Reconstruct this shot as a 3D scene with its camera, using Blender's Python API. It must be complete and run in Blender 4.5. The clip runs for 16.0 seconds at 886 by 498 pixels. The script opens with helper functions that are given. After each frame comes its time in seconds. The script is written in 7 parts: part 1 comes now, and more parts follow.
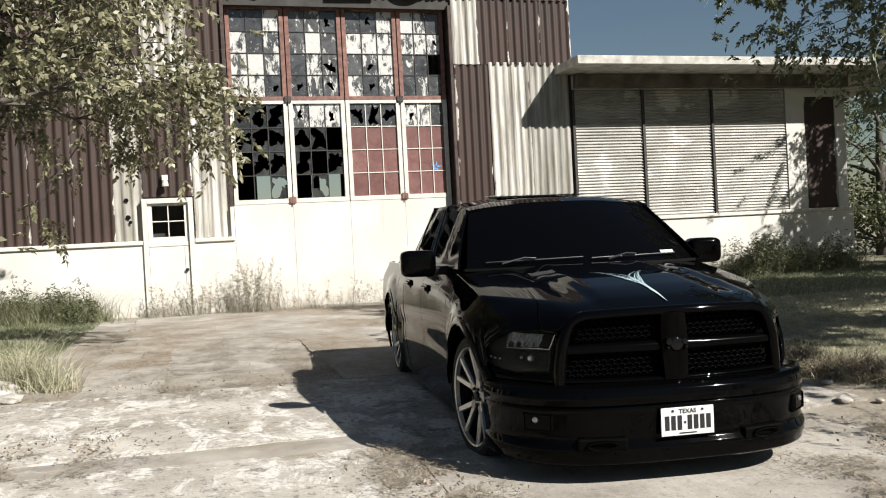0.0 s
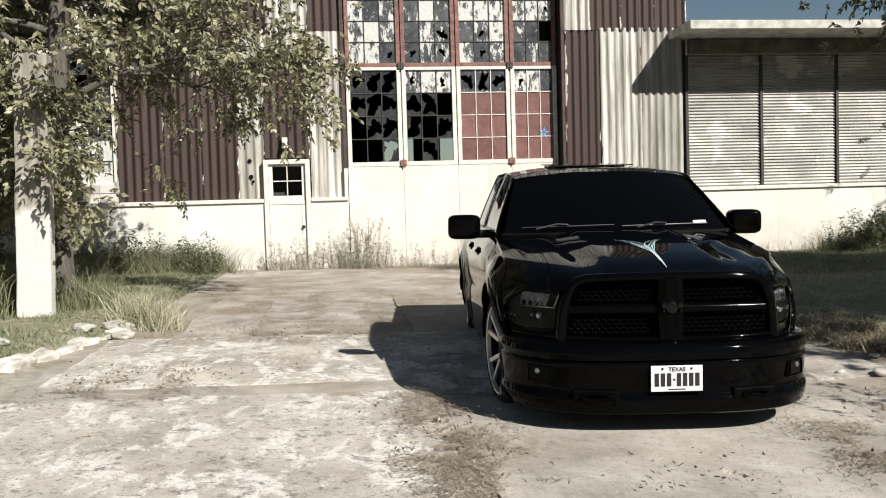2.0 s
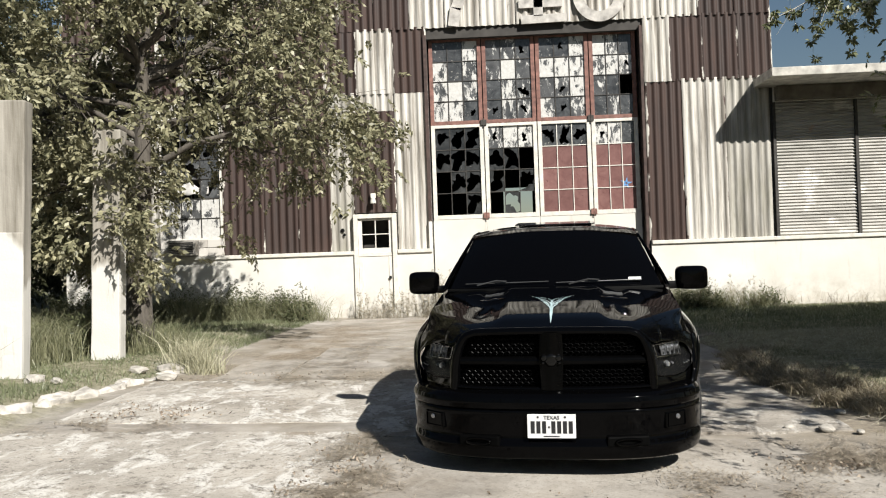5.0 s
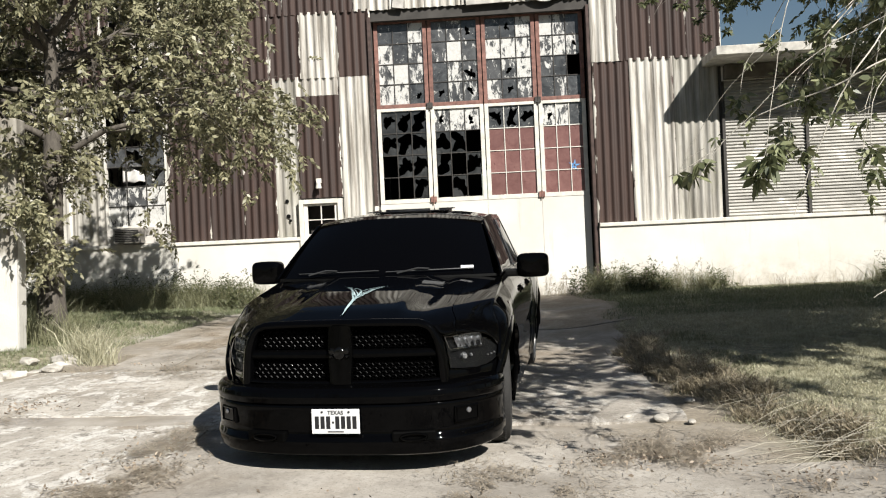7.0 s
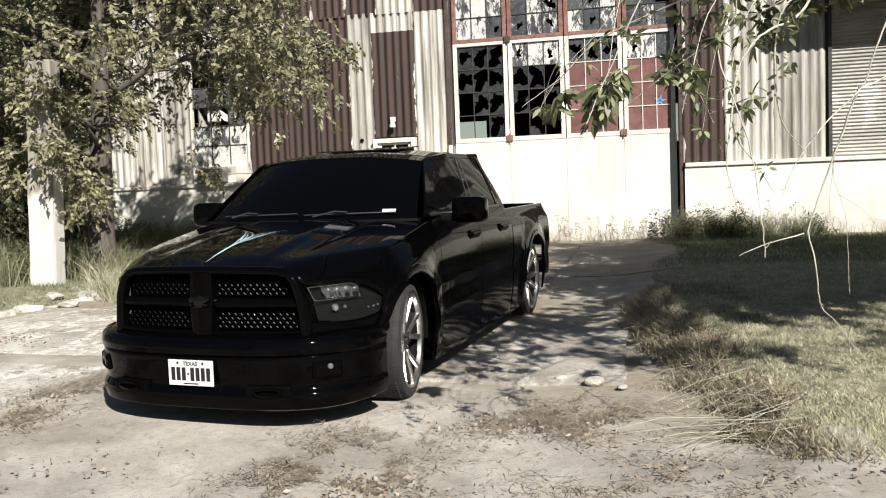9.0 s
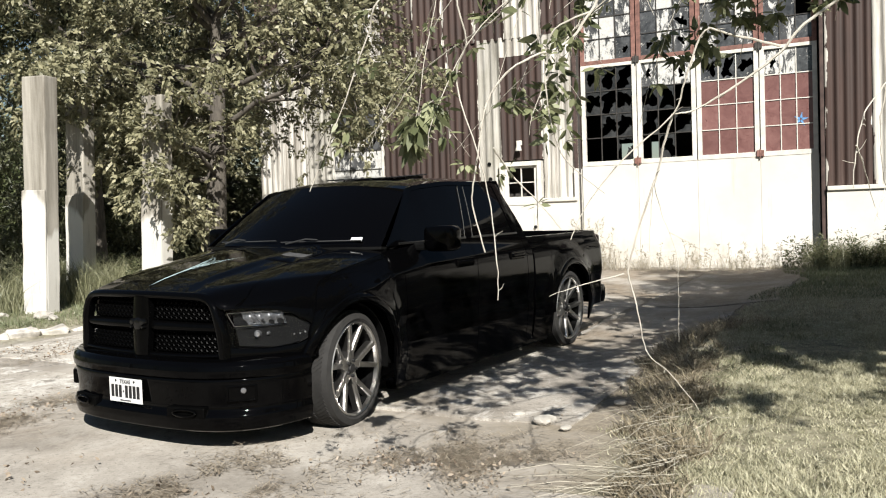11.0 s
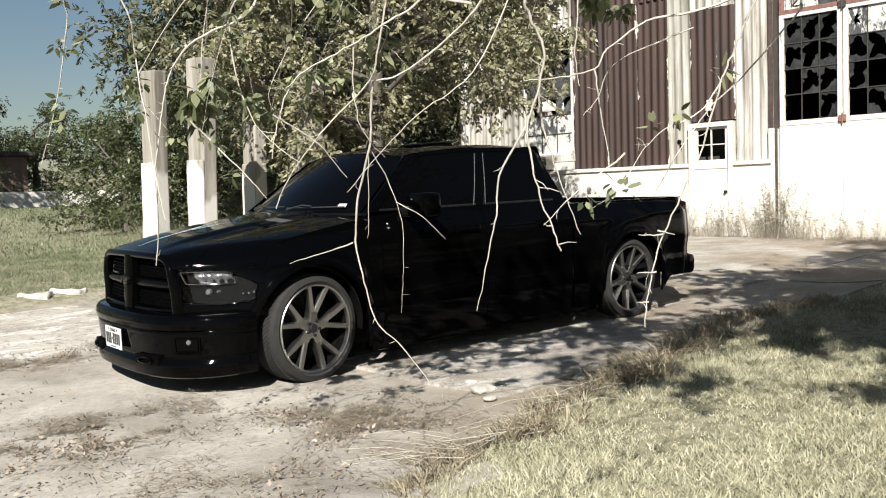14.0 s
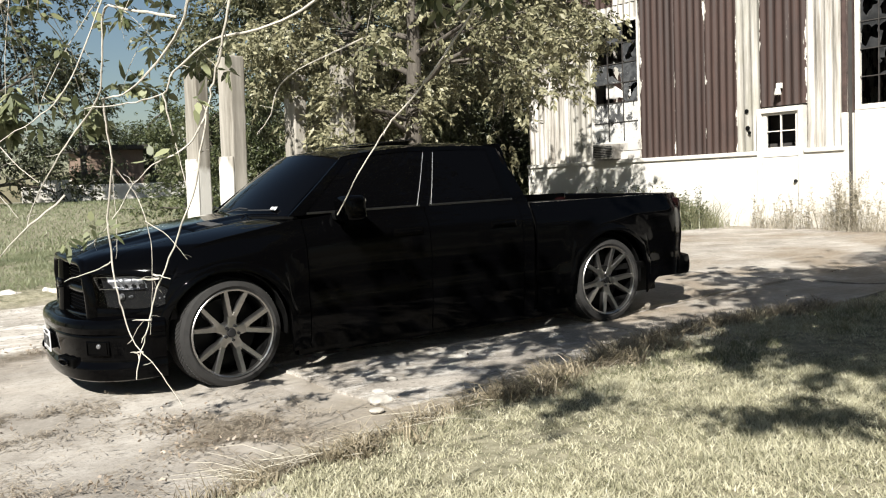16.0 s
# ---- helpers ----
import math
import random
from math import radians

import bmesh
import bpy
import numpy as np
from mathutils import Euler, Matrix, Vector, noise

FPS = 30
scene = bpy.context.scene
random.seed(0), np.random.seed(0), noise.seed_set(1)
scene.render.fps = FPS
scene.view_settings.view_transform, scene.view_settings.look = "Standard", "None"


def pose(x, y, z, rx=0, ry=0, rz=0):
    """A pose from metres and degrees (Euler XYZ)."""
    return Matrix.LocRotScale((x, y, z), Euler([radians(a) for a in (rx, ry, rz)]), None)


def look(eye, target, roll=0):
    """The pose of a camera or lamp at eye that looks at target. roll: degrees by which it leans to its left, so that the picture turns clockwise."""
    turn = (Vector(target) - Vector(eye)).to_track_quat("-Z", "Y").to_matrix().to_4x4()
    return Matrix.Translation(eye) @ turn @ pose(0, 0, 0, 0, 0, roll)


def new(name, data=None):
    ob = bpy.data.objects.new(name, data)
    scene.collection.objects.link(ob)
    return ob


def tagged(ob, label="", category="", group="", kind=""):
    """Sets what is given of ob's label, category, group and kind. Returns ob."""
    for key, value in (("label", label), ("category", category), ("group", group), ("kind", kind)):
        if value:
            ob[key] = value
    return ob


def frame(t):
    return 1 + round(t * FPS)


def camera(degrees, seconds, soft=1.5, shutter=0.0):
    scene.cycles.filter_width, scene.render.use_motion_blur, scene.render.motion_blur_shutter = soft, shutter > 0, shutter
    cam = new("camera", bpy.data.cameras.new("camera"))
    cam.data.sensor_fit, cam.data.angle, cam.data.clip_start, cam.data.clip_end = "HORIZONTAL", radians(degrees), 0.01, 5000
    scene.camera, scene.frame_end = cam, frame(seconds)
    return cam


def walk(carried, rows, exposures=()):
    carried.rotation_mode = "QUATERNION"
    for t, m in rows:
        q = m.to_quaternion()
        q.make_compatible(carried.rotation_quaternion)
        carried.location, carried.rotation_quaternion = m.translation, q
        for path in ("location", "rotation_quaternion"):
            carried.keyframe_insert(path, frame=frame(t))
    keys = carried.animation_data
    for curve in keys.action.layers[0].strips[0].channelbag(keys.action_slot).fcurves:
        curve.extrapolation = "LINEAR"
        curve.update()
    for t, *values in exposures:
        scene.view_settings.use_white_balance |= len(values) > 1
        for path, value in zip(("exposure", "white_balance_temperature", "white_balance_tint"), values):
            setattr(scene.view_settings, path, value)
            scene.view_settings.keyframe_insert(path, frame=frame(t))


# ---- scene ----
cam = camera(54.0, 16.0, soft=1.1)
PATH = [
    (0, (-2.191, -18.753, 1.371), (-1.634, -16.832, 1.356), -3.1),
    (0.5, (-2.013, -18.865, 1.354), (-1.543, -16.921, 1.321), -3.4),
    (1, (-1.882, -19.047, 1.361), (-1.49, -17.087, 1.31), -2.6),
    (1.5, (-1.793, -19.298, 1.348), (-1.49, -17.323, 1.262), -1.8),
    (2, (-1.634, -19.443, 1.36), (-1.385, -17.46, 1.272), -1.7),
    (2.5, (-1.44, -19.639, 1.384), (-1.216, -17.651, 1.358), -2.3),
    (3, (-1.259, -19.836, 1.399), (-1.125, -17.841, 1.428), -2.3),
    (3.5, (-0.997, -19.965, 1.4), (-0.974, -17.966, 1.452), -2.4),
    (6, (0.62, -20.159, 1.391), (0.51, -18.162, 1.383), -1.9),
    (6.5, (0.962, -20.097, 1.382), (0.856, -18.1, 1.357), -1.6),
    (7, (1.338, -19.907, 1.396), (1.221, -17.91, 1.387), -2.6),
    (7.5, (1.78, -19.821, 1.404), (1.595, -17.831, 1.342), -3.4),
    (8, (2.145, -19.618, 1.376), (1.867, -17.641, 1.249), -2.9),
    (10.5, (4.154, -18.673, 1.34), (3.395, -16.825, 1.251), -2.3),
    (11, (4.501, -18.566, 1.345), (3.617, -16.774, 1.276), -1.9),
    (11.5, (4.805, -18.432, 1.35), (3.787, -16.712, 1.281), -1.2),
    (12, (5.058, -18.225, 1.33), (3.922, -16.58, 1.273), -1.5),
    (12.5, (5.433, -18.085, 1.331), (4.191, -16.52, 1.243), -2.0),
    (13, (5.724, -17.848, 1.303), (4.418, -16.338, 1.183), -1.7),
    (13.5, (6.022, -17.577, 1.302), (4.668, -16.109, 1.193), -2.0),
    (14, (6.318, -17.341, 1.289), (4.918, -15.919, 1.16), -2.0),
    (14.5, (6.548, -17.057, 1.254), (5.121, -15.661, 1.131), -1.5),
    (15, (6.867, -16.903, 1.242), (5.366, -15.588, 1.113), -2.4),
    (15.5, (6.998, -16.597, 1.244), (5.424, -15.373, 1.083), -1.9),
    (16, (7.133, -16.143, 1.353), (5.55, -14.931, 1.203), -2.5),
]
walk(cam, [(t, look(eye, aim, roll)) for t, eye, aim, roll in PATH], exposures=((0.0, 0.94), (2.0, 0.87), (3.5, 0.87), (7.0, 0.94), (11.0, 1.02), (14.0, 1.14), (16.0, 1.25)))

# ---- light ----
SUN_WAY = Vector((-0.75, 1.03, -1.0)).normalized()
world = bpy.data.worlds.new("world")
scene.world = world
world.use_nodes = True
wn = world.node_tree
sky = wn.nodes.new("ShaderNodeTexSky")
sky.sky_type = "NISHITA"
sky.sun_disc = False
sky.sun_elevation = math.asin(-SUN_WAY.z)
sky.sun_rotation = math.atan2(-SUN_WAY.x, -SUN_WAY.y)
sky.air_density = 1.3
sky.dust_density = 0.5
sky.ozone_density = 2.5
wn.links.new(sky.outputs[0], wn.nodes["Background"].inputs[0])
wn.nodes["Background"].inputs[1].default_value = 0.0295
sun_data = bpy.data.lights.new("sun", "SUN")
sun_data.energy, sun_data.angle, sun_data.color = 5.0, radians(0.53), (1.0, 0.965, 0.9)
sun = new("sun", sun_data)
sun.matrix_world = look((0, 0, 30), Vector((0, 0, 30)) + SUN_WAY)


# ---- building blocks ----
def thing(name, m, label, category, group="", kind=""):
    ob = new(name)
    ob.empty_display_size = 0.1
    ob.matrix_world = m
    return tagged(ob, label, category, group, kind)


def finish(name, bm, material, parent=None, label="", smooth=None, m=None):
    me = bpy.data.meshes.new(name)
    bmesh.ops.recalc_face_normals(bm, faces=bm.faces[:])
    bm.to_mesh(me)
    bm.free()
    return link(name, me, material, parent, label, smooth, m)


def link(name, me, material, parent=None, label="", smooth=None, m=None):
    for one in (material if isinstance(material, (list, tuple)) else [material]):
        me.materials.append(one)
    if smooth is not None:
        me.shade_smooth()
        if smooth < 170:
            me.set_sharp_from_angle(angle=radians(smooth))
    ob = new(name, me)
    if parent is not None:
        ob.parent = parent
    if m is not None:
        ob.matrix_basis = m
    if label:
        ob["label"] = label
    return ob


part = finish


def raw(name, verts, faces, material, parent=None, label="", smooth=None, m=None):
    me = bpy.data.meshes.new(name)
    me.from_pydata([tuple(v) for v in verts], [], [tuple(f) for f in faces])
    me.update()
    return link(name, me, material, parent, label, smooth, m)


def tris(name, co, per, material, parent=None, kind="", label=""):
    """A mesh of many separate faces with `per` corners each, from an (n*per, 3) array."""
    co = np.asarray(co, dtype=np.float32).reshape(-1, 3)
    n = len(co) // per
    me = bpy.data.meshes.new(name)
    me.vertices.add(len(co))
    me.vertices.foreach_set("co", co.ravel())
    me.loops.add(len(co))
    me.loops.foreach_set("vertex_index", np.arange(len(co), dtype=np.int32))
    me.polygons.add(n)
    me.polygons.foreach_set("loop_start", np.arange(n, dtype=np.int32) * per)
    me.polygons.foreach_set("loop_total", np.full(n, per, dtype=np.int32))
    me.update(calc_edges=True)
    ob = link(name, me, material, parent, label)
    if kind:
        ob["kind"] = kind
    return ob


def box(bm, x0, x1, y0, y1, z0, z1, bevel=0.0, m=None):
    made = bmesh.ops.create_cube(bm, size=1.0)["verts"]
    at = Matrix.Translation(((x0 + x1) / 2, (y0 + y1) / 2, (z0 + z1) / 2)) @ Matrix.Diagonal((x1 - x0, y1 - y0, z1 - z0, 1))
    bmesh.ops.transform(bm, matrix=(m @ at) if m else at, verts=made)
    if bevel:
        edges = list({e for v in made for e in v.link_edges})
        bmesh.ops.bevel(bm, geom=edges, offset=bevel, segments=2, affect="EDGES", profile=0.6)


def boxed(*dims, bevel=0.0):
    bm = bmesh.new()
    box(bm, *dims, bevel=bevel)
    return bm


def cylinder(bm, r, depth, m, n=24, r2=None, bevel=0.0):
    made = bmesh.ops.create_cone(bm, cap_ends=True, segments=n, radius1=r, radius2=r if r2 is None else r2, depth=depth)["verts"]
    bmesh.ops.transform(bm, matrix=m, verts=made)
    if bevel:
        rims = list({e for v in made for e in v.link_edges if len(e.link_faces) == 2 and any(len(f.verts) > 4 for f in e.link_faces)})
        bmesh.ops.bevel(bm, geom=rims, offset=bevel, segments=2, affect="EDGES", profile=0.6)


def sheet(fn, nu, nv, thick=0.0, inward=None):
    """A grid over u, v in 0..1; thick gives it a back and edges."""
    bm = bmesh.new()
    grid = [[bm.verts.new(fn(i / nu, j / nv)) for j in range(nv + 1)] for i in range(nu + 1)]
    faces = [bm.faces.new((grid[i][j], grid[i + 1][j], grid[i + 1][j + 1], grid[i][j + 1])) for i in range(nu) for j in range(nv)]
    if thick:
        bm.normal_update()
        back = {}
        for row in grid:
            for v in row:
                n = Vector(inward) if inward is not None else -v.normal
                back[v] = bm.verts.new(v.co + n * thick)
        for f in faces:
            bm.faces.new([back[v] for v in reversed(f.verts)])
        ring = [grid[i][0] for i in range(nu + 1)] + [grid[nu][j] for j in range(1, nv + 1)]
        ring += [grid[i][nv] for i in range(nu - 1, -1, -1)] + [grid[0][j] for j in range(nv - 1, 0, -1)]
        for a, b in zip(ring, ring[1:] + ring[:1]):
            bm.faces.new((a, b, back[b], back[a]))
    return bm


def tube_geo(points, radii, sides=6):
    """Verts and faces of a bent tapering tube."""
    pts = [Vector(p) for p in points]
    verts, faces = [], []
    side = Vector((0.31, 0.87, 0.22))
    for i, p in enumerate(pts):
        way = (pts[min(i + 1, len(pts) - 1)] - pts[max(i - 1, 0)]).normalized()
        a = way.cross(side)
        a = a.normalized() if a.length > 1e-4 else way.orthogonal().normalized()
        b = way.cross(a)
        for k in range(sides):
            w = 2 * math.pi * k / sides
            verts.append(p + (a * math.cos(w) + b * math.sin(w)) * radii[i])
    for i in range(len(pts) - 1):
        for k in range(sides):
            j = (k + 1) % sides
            faces.append((i * sides + k, i * sides + j, (i + 1) * sides + j, (i + 1) * sides + k))
    n = len(verts)
    faces.append(tuple(range(sides))[::-1])
    faces.append(tuple(range(n - sides, n)))
    return verts, faces


def tubes(name, runs, material, parent=None, label="", sides=6):
    verts, faces = [], []
    for points, radii in runs:
        v, f = tube_geo(points, radii, sides)
        k = len(verts)
        verts += v
        faces += [tuple(i + k for i in one) for one in f]
    return raw(name, verts, faces, material, parent, label, smooth=60)


def lerp(a, b, t):
    return a + (b - a) * t


def smooth01(a, b, x):
    t = min(1.0, max(0.0, (x - a) / (b - a)))
    return t * t * (3 - 2 * t)


def along(x, keys):
    """Piecewise linear through (x, value) pairs."""
    if x <= keys[0][0]:
        return keys[0][1]
    for (a, p), (b, q) in zip(keys, keys[1:]):
        if x <= b:
            return p + (q - p) * (x - a) / (b - a)
    return keys[-1][1]


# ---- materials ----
# One gain on all non-metal base colours; deepens shade by cutting bounce
COLOR_GAIN = 0.7


class Nodes:
    def __init__(self, name, rough=0.8, metal=0.0, spec=0.5):
        self.m = bpy.data.materials.new(name)
        self.m.use_nodes = True
        self.t = self.m.node_tree
        self.b = self.t.nodes["Principled BSDF"]
        self.b.inputs["Roughness"].default_value = rough
        self.b.inputs["Metallic"].default_value = metal
        self.b.inputs["Specular IOR Level"].default_value = spec
        self.place = self.t.nodes.new("ShaderNodeNewGeometry").outputs["Position"]

    def put(self, socket, value):
        if hasattr(value, "is_output"):
            self.t.links.new(value, socket)
        elif isinstance(value, (int, float)) or len(value) == 4 or socket.type == "VECTOR":
            socket.default_value = value
        else:
            socket.default_value = (*value, 1)

    def noise(self, scale, detail=4.0, rough=0.55, stretch=None, distort=0.0, at=None):
        n = self.t.nodes.new("ShaderNodeTexNoise")
        n.inputs["Scale"].default_value = scale
        n.inputs["Detail"].default_value = detail
        n.inputs["Roughness"].default_value = rough
        n.inputs["Distortion"].default_value = distort
        src = at or self.place
        if stretch:
            src = self.scaled(src, stretch)
        self.t.links.new(src, n.inputs["Vector"])
        return n.outputs[0]

    def scaled(self, src, by, add=None):
        n = self.t.nodes.new("ShaderNodeVectorMath")
        n.operation = "MULTIPLY"
        self.t.links.new(src, n.inputs[0])
        n.inputs[1].default_value = by
        return n.outputs[0]

    def ramp(self, src, lo, hi, a=0.0, b=1.0):
        n = self.t.nodes.new("ShaderNodeMapRange")
        self.t.links.new(src, n.inputs[0])
        for i, v in enumerate((lo, hi, a, b)):
            n.inputs[i + 1].default_value = v
        return n.outputs[0]

    def math(self, op, a, b=0.0):
        n = self.t.nodes.new("ShaderNodeMath")
        n.operation = op
        self.put(n.inputs[0], a)
        self.put(n.inputs[1], b)
        return n.outputs[0]

    def mix(self, f, a, b):
        n = self.t.nodes.new("ShaderNodeMix")
        n.data_type = "RGBA"
        self.put(n.inputs[0], f)
        self.put(n.inputs[6], a)
        self.put(n.inputs[7], b)
        return n.outputs[2]

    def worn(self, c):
        """Scales the colour by one even gain, so less light bounces into shade."""
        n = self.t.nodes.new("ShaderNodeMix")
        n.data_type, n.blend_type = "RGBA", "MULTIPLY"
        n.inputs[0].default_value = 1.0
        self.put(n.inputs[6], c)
        n.inputs[7].default_value = (COLOR_GAIN, COLOR_GAIN, COLOR_GAIN, 1)
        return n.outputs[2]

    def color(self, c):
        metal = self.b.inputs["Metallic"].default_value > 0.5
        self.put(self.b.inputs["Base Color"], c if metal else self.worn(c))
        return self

    def rough(self, r):
        self.put(self.b.inputs["Roughness"], r)
        return self

    def bump(self, height, strength=0.4, distance=0.01):
        n = self.t.nodes.new("ShaderNodeBump")
        n.inputs["Strength"].default_value = strength
        n.inputs["Distance"].default_value = distance
        self.t.links.new(height, n.inputs["Height"])
        self.t.links.new(n.outputs[0], self.b.inputs["Normal"])
        return self

    def chance(self, island=False):
        if island:
            return self.t.nodes.new("ShaderNodeNewGeometry").outputs["Random Per Island"]
        return self.t.nodes.new("ShaderNodeObjectInfo").outputs["Random"]

    def rim(self, i):
        """Nearness to the edges of the object's own box along an axis: 1 at the edge, 0 in the middle."""
        n = self.t.nodes.new("ShaderNodeSeparateXYZ")
        self.t.links.new(self.t.nodes.new("ShaderNodeTexCoord").outputs["Generated"], n.inputs[0])
        return self.math("MULTIPLY", self.math("ABSOLUTE", self.math("SUBTRACT", n.outputs[i], 0.5)), 2.0)

    def axis(self, i):
        n = self.t.nodes.new("ShaderNodeSeparateXYZ")
        self.t.links.new(self.place, n.inputs[0])
        return n.outputs[i]


def plain(name, color, rough=0.6, metal=0.0, vary=0.25, scale=6.0, bump=0.0, spec=0.5):
    n = Nodes(name, rough, metal, spec)
    g = n.noise(scale, 6)
    dark = tuple(c * (1 - vary) for c in color)
    light = tuple(min(1.0, c * (1 + vary)) for c in color)
    n.color(n.mix(n.ramp(g, 0.3, 0.7), dark, light))
    if bump:
        n.bump(n.noise(scale * 8, 5), bump, 0.004)
    return n.m


def rusty_sheet():
    n = Nodes("rust_red_sheet", 0.75)
    streak = n.noise(1.0, 6, 0.65, (7, 7, 0.3))
    base = n.mix(n.ramp(streak, 0.34, 0.68), (0.022, 0.0118, 0.0092), (0.066, 0.035, 0.027))
    base = n.mix(n.ramp(n.chance(), 0, 1, 0.0, 0.35), base, (0.078, 0.041, 0.030))
    blotch = n.noise(1.0, 7, 0.65, (1.6, 1.6, 0.8), 0.3)
    base = n.mix(n.ramp(blotch, 0.5, 0.7, 0, 0.6), base, (0.030, 0.019, 0.016))
    bleach = n.noise(1.0, 8, 0.75, (14, 14, 0.7), 0.2)
    base = n.mix(n.ramp(bleach, 0.58, 0.74, 0, 0.4), base, (0.17, 0.12, 0.095))
    flake = n.noise(1.0, 8, 0.7, (5, 5, 0.9), 0.4)
    base = n.mix(n.ramp(flake, 0.69, 0.72), base, (0.62, 0.58, 0.52))
    drip = n.noise(1.0, 7, 0.65, (3, 3, 1.3), 0.3)
    base = n.mix(n.ramp(n.math("SUBTRACT", n.math("ADD", n.rim(0), n.math("MULTIPLY", drip, 1.0)), 1.46), 0.0, 0.03), base, (0.70, 0.67, 0.60))
    fine = n.noise(40, 4)
    base = n.mix(n.ramp(fine, 0.62, 0.8, 0, 0.35), base, (0.2, 0.11, 0.08))
    n.color(base).rough(n.ramp(streak, 0.3, 0.8, 0.6, 0.9))
    n.bump(flake, 0.2, 0.004)
    return n.m


def pale_sheet():
    n = Nodes("whitewashed_sheet", 0.7)
    streak = n.noise(1.0, 7, 0.65, (7, 7, 0.35))
    base = n.mix(n.ramp(streak, 0.38, 0.60), (0.24, 0.215, 0.18), (0.74, 0.71, 0.65))
    grime = n.noise(1.0, 6, 0.6, (16, 16, 1.1))
    base = n.mix(n.ramp(grime, 0.56, 0.74, 0, 0.75), base, (0.2, 0.17, 0.14))
    rust = n.noise(1.0, 8, 0.7, (4, 4, 1.2), 0.5)
    base = n.mix(n.ramp(rust, 0.66, 0.72), base, (0.09, 0.04, 0.03))
    edge = n.math("ADD", n.rim(0), n.noise(1.0, 7, 0.65, (3, 3, 1.5), 0.3))
    base = n.mix(n.ramp(edge, 1.53, 1.57), base, (0.07, 0.04, 0.034))
    n.color(base).bump(rust, 0.2, 0.004)
    return n.m


def grey_sheet():
    n = Nodes("stained_grey_sheet", 0.7)
    streak = n.noise(1.0, 7, 0.65, (7, 7, 0.35))
    base = n.mix(n.ramp(streak, 0.36, 0.64), (0.20, 0.185, 0.155), (0.60, 0.575, 0.52))
    moss = n.noise(1.0, 6, 0.6, (2.2, 2.2, 0.9), 0.3)
    base = n.mix(n.ramp(moss, 0.48, 0.68, 0, 0.6), base, (0.26, 0.25, 0.19))
    rust = n.noise(1.0, 8, 0.7, (5, 5, 0.8), 0.4)
    base = n.mix(n.ramp(rust, 0.64, 0.72, 0, 0.7), base, (0.16, 0.095, 0.07))
    n.color(base).bump(rust, 0.2, 0.004)
    return n.m


def white_wall():
    n = Nodes("white_masonry_paint", 0.85)
    big = n.noise(0.6, 6, 0.6)
    run = n.noise(1.0, 6, 0.65, (6, 6, 0.6))
    base = n.mix(n.ramp(big, 0.3, 0.7), (0.70, 0.67, 0.60), (0.86, 0.84, 0.79))
    base = n.mix(n.ramp(run, 0.60, 0.8, 0, 0.5), base, (0.38, 0.34, 0.28))
    low = n.ramp(n.axis(2), 0.1, 0.95, 1, 0)
    dirt = n.math("MULTIPLY", low, n.ramp(n.noise(3, 6, 0.7), 0.4, 0.7))
    base = n.mix(n.math("MULTIPLY", dirt, 0.85), base, (0.36, 0.3, 0.22))
    n.color(base).bump(n.noise(25, 6), 0.35, 0.006)
    return n.m


def ground_mat():
    n = Nodes("cracked_concrete_and_dirt", 0.95, spec=0.2)
    big = n.noise(0.35, 6, 0.6)
    mid = n.noise(1.7, 8, 0.65, None, 0.4)
    fine = n.noise(30, 6, 0.7)
    conc = n.mix(n.ramp(mid, 0.35, 0.65), (0.31, 0.28, 0.245), (0.64, 0.60, 0.545))
    conc = n.mix(n.ramp(fine, 0.35, 0.75, 0, 0.5), conc, (0.22, 0.2, 0.17))
    pale = n.noise(2.6, 9, 0.75, (1, 1.6, 1), 0.8)
    conc = n.mix(n.ramp(pale, 0.56, 0.66), conc, (0.6, 0.57, 0.52))
    soil = n.mix(n.ramp(fine, 0.3, 0.7), (0.16, 0.135, 0.1), (0.42, 0.36, 0.27))
    turf = n.mix(n.ramp(n.noise(9, 8, 0.75), 0.35, 0.65), (0.12, 0.115, 0.07), (0.42, 0.39, 0.28))
    wob = n.math("MULTIPLY", n.math("SUBTRACT", mid, 0.5), 1.2)
    east = n.ramp(n.math("ADD", n.axis(0), wob), 3.0, 3.5)
    west = n.ramp(n.math("ADD", n.axis(0), wob), -4.0, -4.4)
    base = n.mix(n.ramp(big, 0.42, 0.6), conc, soil)
    base = n.mix(n.math("MAXIMUM", east, west), base, turf)
    n.color(base)
    n.bump(n.math("ADD", n.math("MULTIPLY", mid, 0.7), n.math("MULTIPLY", fine, 0.3)), 0.6, 0.02)
    return n.m


def leaf_mat(name, a, b, island=True, patch=0.0, size=6.0):
    n = Nodes(name, 0.45, spec=0.45)
    tone = n.math("ADD", n.math("MULTIPLY", n.chance(island), 1 - patch), n.math("MULTIPLY", n.ramp(n.noise(size, 5, 0.7), 0.32, 0.68), patch))
    n.color(n.mix(tone, a, b))
    back = n.t.nodes.new("ShaderNodeBsdfTranslucent")
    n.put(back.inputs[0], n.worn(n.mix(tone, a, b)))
    mixer = n.t.nodes.new("ShaderNodeMixShader")
    mixer.inputs[0].default_value = 0.3
    n.t.links.new(n.b.outputs[0], mixer.inputs[1])
    n.t.links.new(back.outputs[0], mixer.inputs[2])
    n.t.links.new(mixer.outputs[0], n.t.nodes["Material Output"].inputs[0])
    return n.m


